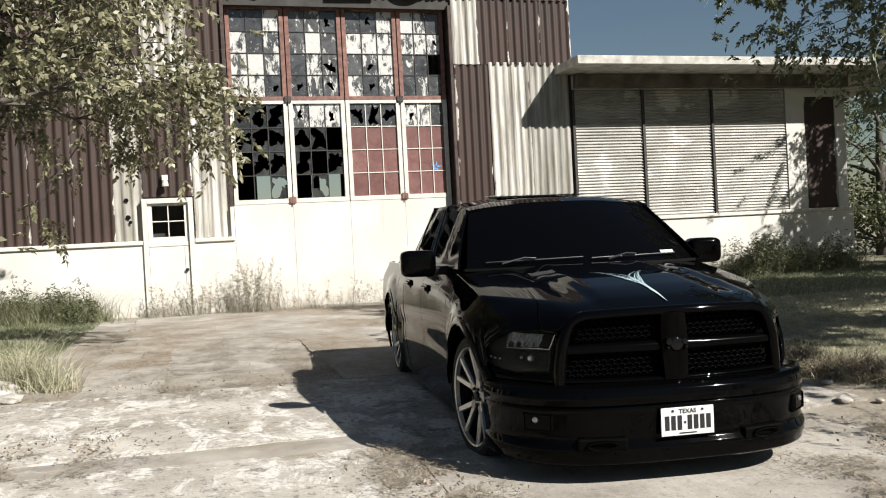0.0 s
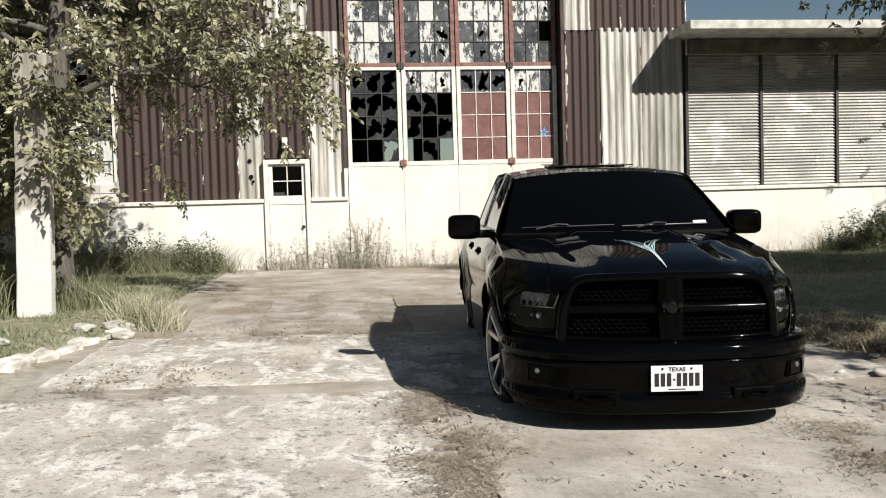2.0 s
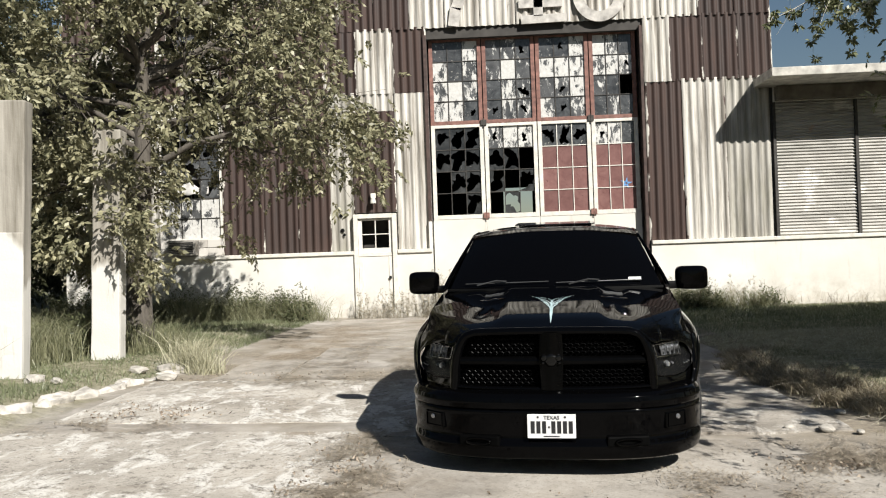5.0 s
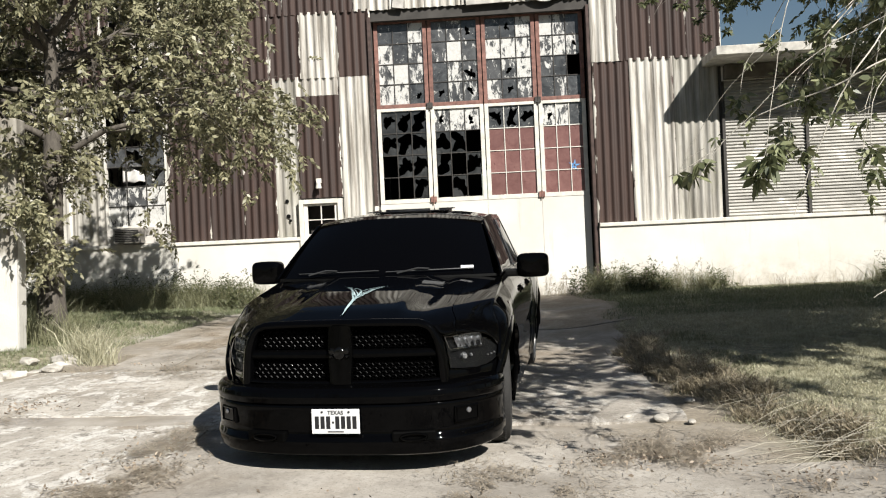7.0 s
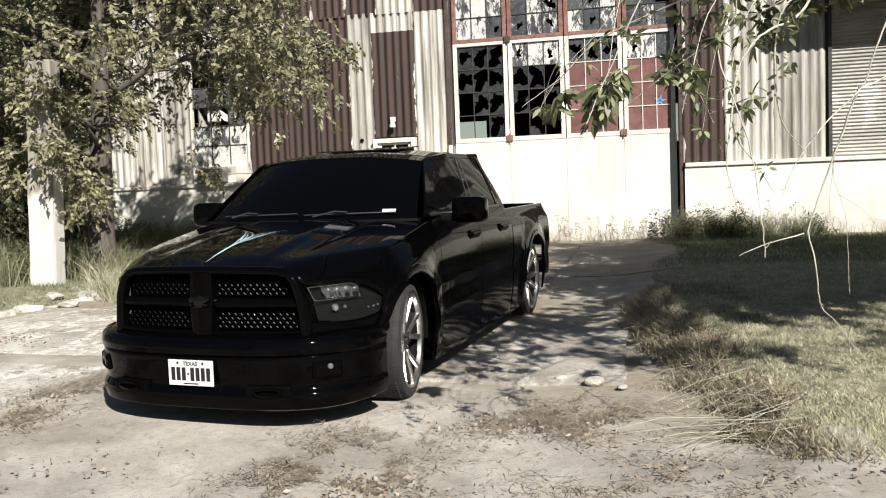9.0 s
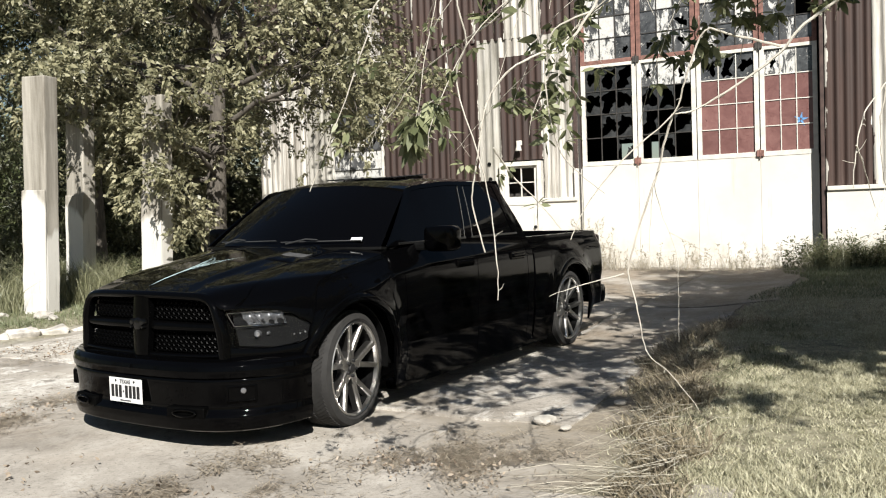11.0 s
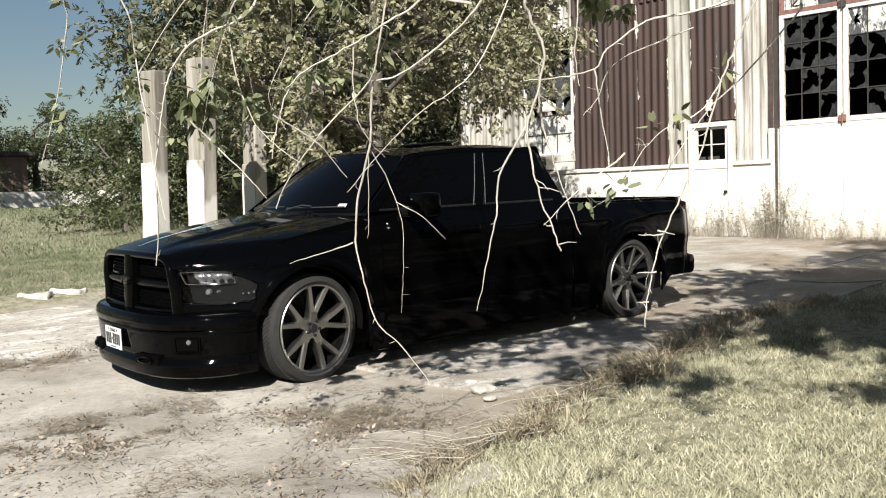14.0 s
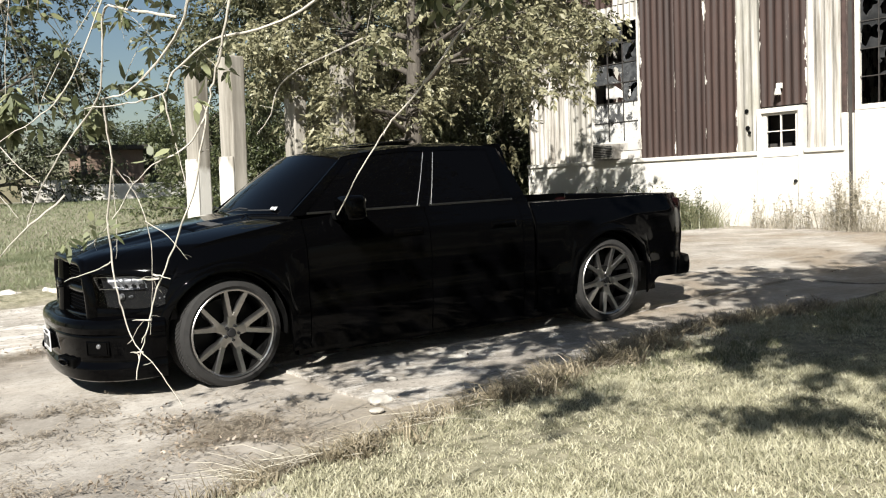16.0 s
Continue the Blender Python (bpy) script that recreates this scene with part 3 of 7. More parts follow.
def wall_lamp():
    o = thing("wall_lamp", pose(-2.62, -0.02, 2.86), "old white jar lamp on the wall above the small door", "lamp")
    bm = bmesh.new()
    box(bm, -0.06, 0.06, -0.06, 0.0, 0.09, 0.2, 0.01)
    part("bracket", bm, WHITE_FRAME, o)
    bm = bmesh.new()
    cylinder(bm, 0.075, 0.14, pose(0, -0.09, 0.03), 16, 0.05, 0.02)
    part("jar", bm, plain("milky_glass", (0.7, 0.68, 0.62), 0.2), o)


wall_lamp()


def steel_window(name, x0, x1, z0, z1, cols, rows, pick, label):
    o = thing(name, pose(0, 0.05, 0), label, "window", kind="structure")
    part("window_frame", wall_cells(x0, x1, z0, z1, -0.05, 0.05, [(x0 + 0.05, x1 - 0.05, z0 + 0.05, z1 - 0.05)]), WHITE_FRAME, o)
    glazing(o, x0 + 0.05, x1 - 0.05, z0 + 0.05, z1 - 0.05, 0.0, cols, rows, DARK_FRAME, pick)
    return o


rw = random.Random(8)
steel_window("window_1", *WIN_1, 3, 6, lambda i, j: (CLOUDED, 0.0) if j < 2 else (None if rw.random() < 0.45 else (GREY_PANE, rw.choice((0.0, 0.5, 0.8)))), "broken steel window with limewashed lower panes")
steel_window("window_2", *WIN_2, 3, 4, lambda i, j: None if rw.random() < 0.35 else (GREY_PANE, rw.choice((0.0, 0.3, 0.7))), "broken high steel window")


def cloth():
    def fn(u, v):
        return Vector((-7.3 + 0.75 * u, 0.10 + 0.03 * math.sin(u * 9), 3.2 + 0.42 * v * (0.7 + 0.3 * math.sin(u * 5 + 1)) + 0.02 * math.sin(u * 14)))
    tagged(finish("cloth", sheet(fn, 16, 8, 0.004), plain("white_cloth", (0.75, 0.73, 0.7), 0.9), smooth=180), "white rag hanging in the broken window", "cloth")


cloth()


def blocks():
    n = Nodes("painted_block", 0.9)
    n.color(n.mix(n.chance(), (0.42, 0.39, 0.35), (0.75, 0.72, 0.67))).bump(n.noise(20, 6), 0.4, 0.006)
    me = None
    for row in range(2):
        for col in range(4):
            bm = boxed(-0.185, 0.185, -0.04, 0.05, -0.095, 0.095, bevel=0.012)
            if me is None:
                ob = finish("block", bm, n.m, wall_front)
                me = ob.data
            else:
                bm.free()
                ob = new("block", me)
                ob.parent = wall_front
            ob.matrix_basis = pose(-7.5 + 0.375 * col, 0.0, 1.835 + 0.2 * row - 0.0, 0, 0, 0)


blocks()


def air_conditioner():
    o = thing("air_conditioner", pose(-7.1, -0.10, 1.74), "weathered grey window air conditioner under the broken window", "air conditioner")
    grey = plain("grey_enamel", (0.33, 0.31, 0.28), 0.6, 0.2, 0.3)
    part("case", boxed(-0.33, 0.33, -0.2, 0.22, 0.02, 0.38, bevel=0.02), grey, o)
    for i in range(7):
        part("louvre", boxed(-0.28, 0.28, -0.215, -0.2, 0.07 + 0.04 * i, 0.09 + 0.04 * i), DARK_METAL, o)


air_conditioner()
# Holes in the sheet: flat discs whose black stands in for inner shade
for x, z, r in ((-3.39, 2.57, 0.045), (-3.37, 2.22, 0.05), (-3.33, 2.12, 0.035)):
    bm = bmesh.new()
    cylinder(bm, r, 0.012, pose(x, -0.012, z, 90), 12)
    tagged(finish("pipe_stub", bm, PLASTIC), "hole in the sheeting, drawn as a black disc", "pipe", "pipe ends")


# ---- sign letters over the door ----
WORN = plain("worn_grey_wood", (0.50, 0.475, 0.44), 0.85, 0, 0.4, 5, 0.5)


def letter(runs, label):
    bm = bmesh.new()
    for x0, z0, x1, z1, w in runs:
        way = Vector((x1 - x0, 0, z1 - z0))
        q = Matrix.Translation(((x0 + x1) / 2, -0.06, (z0 + z1) / 2)) @ pose(0, 0, 0, 0, -math.degrees(math.atan2(way.z, way.x)), 0)
        box(bm, -way.length / 2, way.length / 2, -0.025, 0.025, -w / 2, w / 2, 0.008, q)
    tagged(finish("sign_letter", bm, WORN), label, "sign letter", "sign letters")


letter([(-0.62, 6.86, -0.55, 7.3, 0.26), (-0.55, 7.25, -0.2, 8.1, 0.26), (-0.9, 8.15, -0.1, 8.15, 0.24)], "weathered grey wooden letter with a slanted stem")
letter([(0.95, 6.93, 2.0, 6.95, 0.2), (0.9, 7.3, 1.9, 7.3, 0.2), (1.35, 7.0, 1.35, 8.2, 0.22)], "weathered grey wooden letter with flat feet")


def round_letter():
    """A U-shaped letter of one bent board."""
    def path(t):
        if t < 0.28:
            return Vector((2.27, 0, lerp(8.2, 7.45, t / 0.28))), Vector((1, 0, 0))
        if t > 0.72:
            return Vector((3.23, 0, lerp(7.45, 8.2, (t - 0.72) / 0.28))), Vector((-1, 0, 0))
        w = math.pi * (1 + (t - 0.28) / 0.44)
        c, k = math.cos(w), math.sin(w)
        return Vector((2.75 + 0.48 * c, 0, 7.45 + 0.52 * k)), Vector((-c, 0, -k))

    def fn(u, v):
        p, inn = path(u)
        return p + inn * lerp(-0.12, 0.12, v) + Vector((0, -0.085 + 0.012 * noise.noise(p * 4), 0))
    tagged(finish("sign_letter", sheet(fn, 40, 3, 0.05, (0, 1, 0)), WORN, smooth=40), "weathered grey wooden letter with a round foot", "sign letter", "sign letters")


round_letter()


# ---- annex ----
SHUTTER = Nodes("galvanised_shutter", 0.5, 0.25)
_g = SHUTTER.noise(1.0, 6, 0.65, (0.8, 0.8, 2.0))
_p = SHUTTER.mix(SHUTTER.ramp(_g, 0.35, 0.65), (0.36, 0.35, 0.32), (0.58, 0.56, 0.52))
_p = SHUTTER.mix(SHUTTER.ramp(SHUTTER.noise(0.9, 5, 0.6, (1, 1, 1.3)), 0.56, 0.60), _p, (0.72, 0.70, 0.65))
SHUTTER.color(SHUTTER.mix(SHUTTER.ramp(SHUTTER.noise(1.3, 4), 0.66, 0.72), _p, (0.55, 0.42, 0.32)))
SHUTTER = SHUTTER.m
bm = wall_cells(RIGHT, 14.3, LEDGE, 5.12, 0.02, 0.2, [(6.62, 12.5, LEDGE, 4.8), (13.05, 14.0, LEDGE, 4.6)])
tagged(finish("wall_annex", bm, WALL), "pale stained annex wall above the shutters", "wall", kind="structure")
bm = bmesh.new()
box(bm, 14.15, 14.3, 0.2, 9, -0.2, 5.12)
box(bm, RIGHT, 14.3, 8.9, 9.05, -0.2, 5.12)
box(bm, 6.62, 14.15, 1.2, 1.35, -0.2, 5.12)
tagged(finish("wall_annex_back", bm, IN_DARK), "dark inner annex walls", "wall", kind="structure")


def roller_shutter(x0, x1):
    o = thing("roller_shutter", pose(x0, 0.04, LEDGE + 0.02), "galvanised ribbed roller shutter, stained and patched", "shutter", "annex shutters")
    w, h = x1 - x0, 3.05
    rows = 42

    def fn(u, v):
        return Vector((0.03 + (w - 0.06) * u, 0.016 * math.cos(2 * math.pi * rows * v), h * v))
    part("curtain", sheet(fn, 2, rows * 6), SHUTTER, o)
    part("guide", boxed(-0.035, 0.035, -0.05, 0.06, 0, h, bevel=0.006), DARK_FRAME, o)
    return o


for a, b in ((6.62, 8.45), (8.45, 10.35), (10.35, 12.5)):
    roller_shutter(a, b)
tagged(finish("annex_door", boxed(13.05, 14.0, 0.05, 0.1, LEDGE, 4.6, bevel=0.008), RUST), "dark rust-red boarded annex door", "door")
bm = bmesh.new()
box(bm, 6.2, 17.5, -1.25, 9.2, 5.142, 5.33, 0.015)
FASCIA = plain("chipped_roof_edge", (0.58, 0.555, 0.50), 0.85, 0, 0.4, 4, 0.4)
tagged(finish("roof_annex", bm, FASCIA), "flat annex roof slab with a chipped white edge", "roof", kind="structure")
# Stained render, darkened further: the roof's shade is put into its colour
HOUSING = plain("stained_dimmed_render", (0.17, 0.15, 0.125), 0.85, 0, 0.5, 3, 0.4)
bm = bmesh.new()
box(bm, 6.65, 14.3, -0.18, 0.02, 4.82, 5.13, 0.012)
tagged(finish("shutter_housing", bm, HOUSING), "stained grey beam above the roller shutters, roof shade in its colour", "beam", kind="structure")


# ---- pickup truck: local x to its left, y to its rear, origin on the ground under the front axle ----
TRUCK_X = Vector((0.995, -0.0976, -0.010)).normalized()
TRUCK_Z = TRUCK_X.cross(Vector((0.0976, 0.995, 0.011))).normalized()
TRUCK_Y = TRUCK_Z.cross(TRUCK_X)
TRUCK = Matrix.Translation((0.428, -13.557, 0.0)) @ Matrix((TRUCK_X, TRUCK_Y, TRUCK_Z)).transposed().to_4x4()
WHEELBASE, TYRE_R = 3.566, 0.385
truck = thing("pickup_truck", TRUCK, "lowered gloss black crew cab pickup truck on large alloy wheels", "pickup truck")
BELT = ((-0.9, 0.86), (-0.5, 0.95), (0.0, 1.045), (0.5, 1.125), (0.9, 1.165), (2.7, 1.175), (2.73, 1.132), (4.6, 1.128))


def nose(x, lift=0.0):
    """How far forward the front face lies at |x| from the middle."""
    x = abs(x)
    return -0.93 + 0.12 * x * x + 1.5 * max(0.0, x - 0.62) ** 1.15


def side_x(y, z):
    """Half width of the body at y and height z."""
    low, top = 0.2, along(y, BELT)
    t = min(1.0, max(0.0, (z - low) / (top - low)))
    w = 0.925 + 0.075 * math.sin(math.pi * (0.12 + 0.70 * t)) - 0.055 * smooth01(0.8, 1.0, t)
    w -= 0.016 * math.exp(-((t - 0.42) / 0.08) ** 2)
    for c in (0.0, WHEELBASE):
        d = math.hypot(y - c, z - 0.40)
        w += 0.028 * smooth01(0.66, 0.47, d)
    if y < 0:
        w -= 0.12 * smooth01(-0.15, -0.75, y)
    if y > 4.3:
        w -= 0.075 * smooth01(4.33, 4.58, y) ** 1.5
    return w


def body_low(y):
    z = 0.18 + 0.16 * smooth01(3.98, 4.2, y)
    for c in (0.0, WHEELBASE):
        d = abs(y - c)
        if d < 0.455:
            z = max(z, 0.40 + math.sqrt(0.455 ** 2 - d * d) - 0.03)
    return z


def fender_top_z(y):
    """The upper edge of the body side: it dips towards the tip of the headlamp."""
    z = along(y, BELT)
    if y < -0.17:
        z -= (along(-0.42, BELT) - 0.715) * max(0.0, 1 - (y + 0.42) / 0.25) ** 2.2
    return z


def side_panel(name, y0, y1, s, label="", gap=0.004):
    n = max(6, round((y1 - y0) / 0.028))

    def fn(u, v):
        y = lerp(y0 + gap, y1 - gap, u)
        z = lerp(body_low(y), fender_top_z(y), v)
        return Vector((s * side_x(y, z), y, z))
    return part(name, sheet(fn, n, 22, 0.02, (-s, 0, 0)), PAINT, truck, label, smooth=40)


EDGE_GLINT = plain("edge_glint", (0.4, 0.4, 0.39), 0.25, 0.9, 0.2, 20)
DULL_TRIM = plain("dull_trim", (0.07, 0.07, 0.068), 0.3, 0.9, 0.2, 20)
FENDER_FRONT = -0.44
for s in (1, -1):
    side_panel("front_fender", FENDER_FRONT, 0.60, s)
    for name, a, b in (("front_door", 0.60, 1.66), ("rear_door", 1.66, 2.58)):
        door = side_panel(name, a, b, s)
        hy = b - 0.2
        hx = side_x(hy, 0.985)
        bm = bmesh.new()
        box(bm, s * (hx + 0.012) - 0.016, s * (hx + 0.012) + 0.016, hy - 0.115, hy + 0.115, 0.968, 1.003, 0.014)
        box(bm, s * hx - 0.012, s * hx + 0.012, hy - 0.13, hy + 0.13, 0.95, 1.02, 0.008)
        part("door_handle", bm, PAINT, door)
        strip = bmesh.new()
        ym = (a + b) / 2
        x = side_x(ym, 1.165) - 0.008
        box(strip, s * x - 0.009, s * x + 0.009, a + 0.05, b - 0.04, 1.168, 1.186, 0.004)
        part("window_trim", strip, DULL_TRIM, door, "thin dull metal window strip")
    side_panel("cab_corner", 2.58, 2.70, s)
    side_panel("bed_side", 2.73, 4.57, s)
    # rocker and running board
    bm = bmesh.new()
    box(bm, s * 0.90 - 0.05, s * 0.90 + 0.05, 0.50, 3.08, 0.13, 0.21, 0.02)
    part("rocker_panel", bm, PAINT, truck)
    # wheel wells
    for c in (0.0, WHEELBASE):
        def well(u, v, c=c, s=s):
            a = math.pi * (u * 1.1 - 0.05)
            return Vector((s * lerp(0.62, 0.93, v), c + 0.44 * math.cos(a), 0.38 + 0.44 * math.sin(a)))
        part("wheel_well", sheet(well, 24, 3, 0.01), PLASTIC, truck, smooth=60)

        def lip(u, v, c=c, s=s):
            a = math.pi * lerp(0.0, 1.0, u) 
            r = lerp(0.452, 0.50, v)
            y, z = c + r * math.cos(a), 0.385 + r * math.sin(a)
            return Vector((s * (side_x(y, z) + 0.012 - 0.012 * v * v), y, z))
        part("arch_lip", sheet(lip, 30, 4, 0.02, (-s, 0, 0)), PAINT, truck, smooth=60)

# hood and fender tops
def hood_z(x, y):
    t = (y + 0.93) / 1.45
    mid = along(t, ((0, 0.965), (0.12, 1.005), (0.45, 1.085), (0.8, 1.15), (1.0, 1.18)))
    edge = along(y, BELT) + 0.0
    k = min(1.0, abs(x) / 0.93)
    z = lerp(mid, edge, k ** 3.2)
    z += 0.022 * smooth01(0.42, 0.32, abs(x)) * smooth01(-0.95, -0.5, y)
    z -= 0.014 * math.exp(-((abs(x) - 0.50) / 0.05) ** 2) * smooth01(-0.8, -0.3, y)
    return z


VENT_GREY = plain("vent_grey", (0.07, 0.07, 0.07), 0.5, 0, 0.3, 30)


def front_edge(x):
    """Where the hood and the fenders end above the grille and the headlamps."""
    a = abs(x)
    z = along(a, ((0, 0.958), (0.45, 0.951), (0.54, 0.938), (0.60, 0.905), (0.63, 0.870), (0.70, 0.873), (0.80, 0.862), (0.87, 0.832), (0.92, 0.780), (0.955, 0.715)))
    return nose(x) + 0.014, z


def clip_fn(u0, u1):
    """The skin of the front clip between two shares of its half width."""
    def fn(u, v):
        k = lerp(u0, u1, u)
        yo = lerp(-0.42, 0.60, v)
        x = k * side_x(yo, fender_top_z(yo))
        ey, ez = front_edge(k * 0.948)
        y = lerp(ey, 0.36 + 0.24 * k * k, v)
        d = y - ey
        drop = hood_z(k * 0.948, ey) - ez
        return Vector((x, y, hood_z(x, y) - drop * max(0.0, 1 - d / 0.25) ** 2.2))
    return fn


part("hood", sheet(clip_fn(-0.735, 0.735), 56, 44, 0.015, (0, 0, -1)), PAINT, truck, smooth=60)
for s in (1, -1):
    part("fender_top", sheet(clip_fn(s * 0.739, s * 1.0), 14, 44, 0.015, (0, 0, -1)), PAINT, truck, smooth=60)
    # flush hood vent with a mesh insert
    def vent_at(u, v, lift, s=s):
        x, y = lerp(0.345, 0.545, u), lerp(-0.10, 0.13, v) + 0.10 * (u - 0.5)
        return Vector((s * x, y, hood_z(x, y) + lift))
    vent = part("hood_vent", sheet(lambda u, v: vent_at(u, v, 0.003 + 0.009 * math.sin(math.pi * u) ** 0.5 * math.sin(math.pi * v) ** 0.5), 14, 14, 0.008, (0, 0, -1)), PAINT, truck, smooth=60)
    for i in range(7):
        part("vent_slat", sheet(lambda u, v, i=i: vent_at(lerp(0.14, 0.86, u), 0.50 + 0.055 * i + 0.03 * v, 0.017), 8, 1, 0.004, (0, 0, -1)), VENT_GREY, vent)

# pinstripe flame on the hood
PEARL = plain("pale_blue_pinstripe", (0.50, 0.66, 0.68), 0.4, 0, 0.3)
bm = bmesh.new()


def stroke(points, width):
    """A tapered painted line laid on the hood."""
    last = None
    n = len(points)
    for i, (x, y) in enumerate(points):
        w = width * math.sin(math.pi * min(0.97, (i + 0.25) / n)) + 0.0006
        z = hood_z(x, y) + 0.005
        pair = (bm.verts.new((x - w / 2, y, z)), bm.verts.new((x + w / 2, y, z)))
        if last:
            bm.faces.new((last[0], last[1], pair[1], pair[0]))
        last = pair


stroke([(0.0, lerp(-0.86, -0.36, t)) for t in np.linspace(0, 1, 16)], 0.02)
for k in range(6):
    for side in (1, -1):
        wide, far_end, back = 0.035 + 0.022 * k, -0.30 + 0.035 * k, -0.68 + 0.035 * k
        pts = [(side * (0.005 + wide * (1.25 * t ** 1.6 - 0.35 * math.sin(3.1 * t) * (k % 2))), lerp(back, far_end, t) + 0.02 * math.sin(5 * t + k)) for t in np.linspace(0, 1, 18)]
        stroke(pts, 0.0045)
part("hood_pinstripe", bm, PEARL, truck, "pale blue pinstripe ornament")

# cab
def roof_z(x, y):
    return along(y, ((0.95, 1.62), (1.15, 1.665), (1.6, 1.70), (2.2, 1.70), (2.42, 1.692), (2.52, 1.672), (2.58, 1.635))) - 0.055 * (abs(x) / 0.70) ** 3


def roof_fn(u, v):
    x = lerp(-0.71, 0.71, u)
    y = lerp(0.94 + 0.09 * (x / 0.7) ** 2, 2.58 - 0.03 * (x / 0.7) ** 2, v)
    return Vector((x, y, roof_z(x, y)))


part("roof", sheet(roof_fn, 20, 24, 0.03, (0, 0, -1)), PAINT, truck, smooth=60)


def cab_side(s):
    """Point on the side glass plane: f runs from the windscreen post to the rear post, v up."""
    def fn(f, v):
        front, rear = lerp(0.50, 1.04, v), lerp(2.69, 2.55, v)
        y = lerp(front, rear, f)
        z = lerp(1.165, roof_z(0.70, max(1.03, y)) + 0.004, v)
        return Vector((s * (lerp(0.905, 0.712, v ** 1.15)), y, z))
    return fn


for s in (1, -1):
    fn = cab_side(s)
    for name, f0, f1, v0, v1, mat, out in (("windscreen_post", 0.0, 0.055, 0, 1, PAINT, 0.006), ("front_side_window", 0.055, 0.505, 0.0, 0.93, TINT, 0.0), ("middle_post", 0.505, 0.55, 0, 0.95, TINT, 0.004),
                                           ("rear_side_window", 0.55, 0.90, 0, 0.93, TINT, 0.0), ("rear_post", 0.90, 1.0, 0, 1, PAINT, 0.006), ("roof_rail", 0.05, 0.92, 0.93, 1.0, PAINT, 0.006)):
        def piece(u, v, f0=f0, f1=f1, v0=v0, v1=v1, out=out):
            return fn(lerp(f0, f1, u), lerp(v0, v1, v)) + Vector((s * out, 0, 0))
        part(name, sheet(piece, 10, 8, 0.015, (-s, 0, 0)), mat, truck, smooth=60)
    # Bright strips added for the glints on the gloss window frame edges
    for f in (0.498, 0.557):
        tubes("pillar_glint", [([fn(f, v) + Vector((s * 0.009, 0, 0)) for v in (0.02, 0.3, 0.6, 0.9)], [0.0035] * 4)], EDGE_GLINT, truck, "thin bright strip for the glint on the pillar edge", sides=5)


def screen(u, v):
    w = lerp(0.845, 0.70, v)
    x = lerp(-w, w, u)
    k = (x / w) ** 2
    y = lerp(0.36 + 0.15 * k, 0.955 + 0.09 * k, v)
    return Vector((x, y, lerp(1.165, roof_z(x, 1.0) - 0.002, v) + 0.02 * math.sin(math.pi * v)))


part("windscreen", sheet(screen, 24, 12, 0.01), TINT, truck, smooth=80)
part("back_window", sheet(lambda u, v: Vector((lerp(-1, 1, u) * lerp(0.87, 0.69, v), lerp(2.70, 2.57, v), lerp(1.0, 1.66, v))), 8, 6, 0.012), TINT, truck, smooth=60)
part("cowl", sheet(lambda u, v: Vector((lerp(-0.86, 0.86, u), lerp(0.33, 0.43, v) + 0.16 * (lerp(-1, 1, u)) ** 2, 1.165 - 0.008 * v)), 16, 3, 0.02, (0, 0, -1)), PLASTIC, truck, smooth=60)
WIPER_GREY = plain("wiper_grey", (0.06, 0.06, 0.06), 0.4, 0.3, 0.3)
for x0, x1 in ((-0.72, -0.04), (0.02, 0.70)):
    pts = [screen(0.5 + lerp(x0, x1, t) / 1.69, 0.045 + 0.02 * t) + Vector((0, -0.02, 0.016)) for t in np.linspace(0, 1, 9)]
    wiper = tubes("wiper", [(pts, [0.0045] * 9)], WIPER_GREY, truck)
    arm = [pts[0] + Vector((0.1, -0.06, -0.01)), lerp(pts[2], pts[4], 0.5) + Vector((0, -0.03, 0.02)), pts[4] + Vector((0, -0.01, 0.012))]
    tubes("wiper_arm", [(arm, [0.007, 0.006, 0.005])], WIPER_GREY, wiper)
bm = bmesh.new()
q = Matrix.Translation(screen(0.885, 0.1) + Vector((0, -0.012, 0.006))) @ pose(0, 0, 0, 48, 0, 4)
box(bm, -0.05, 0.05, -0.018, 0.018, -0.001, 0.001, 0, q)
part("windscreen_sticker", bm, plain("white_sticker", (0.8, 0.8, 0.8), 0.5, vary=0.1), truck, "small white windscreen sticker")
# open sun roof
SUN_GLASS = plain("sun_roof_glass", (0.01, 0.01, 0.011), 0.04, vary=0.0, spec=0.9)
bm = bmesh.new()
q = Matrix.Translation((0, 1.40, 1.694)) @ pose(0, 0, 0, 3.6, 0, 0)
box(bm, -0.36, 0.36, 0.0, 0.52, -0.004, 0.006, 0.004, q)
sun_roof = part("sun_roof", bm, SUN_GLASS, truck, "tilted dark glass sun roof")
bm = bmesh.new()
box(bm, -0.33, 0.33, 0.47, 0.485, -0.05, -0.006, 0.003, q)
for e in (-0.33, 0.33):
    box(bm, e - 0.006, e + 0.006, 0.2, 0.47, -0.03, -0.006, 0.002, q)
part("sun_roof_skirt", bm, PLASTIC, sun_roof)

# front face
def on_nose(x, z, off=0.0):
    return Vector((x, nose(x) + off + 0.06 * (z - 0.72), z))


def front_patch(x0, x1, z0, z1, off, nx=16, nz=6, thick=0.02):
    return sheet(lambda u, v: on_nose(lerp(x0, x1, u), lerp(z0, z1, v), off), nx, nz, thick, (0, 1, 0))


def grille_edge(z):
    """Half width of the grille opening at height z."""
    return along(z, ((0.57, 0.612), (0.70, 0.590), (0.80, 0.567), (0.86, 0.54), (0.90, 0.49), (0.915, 0.40)))


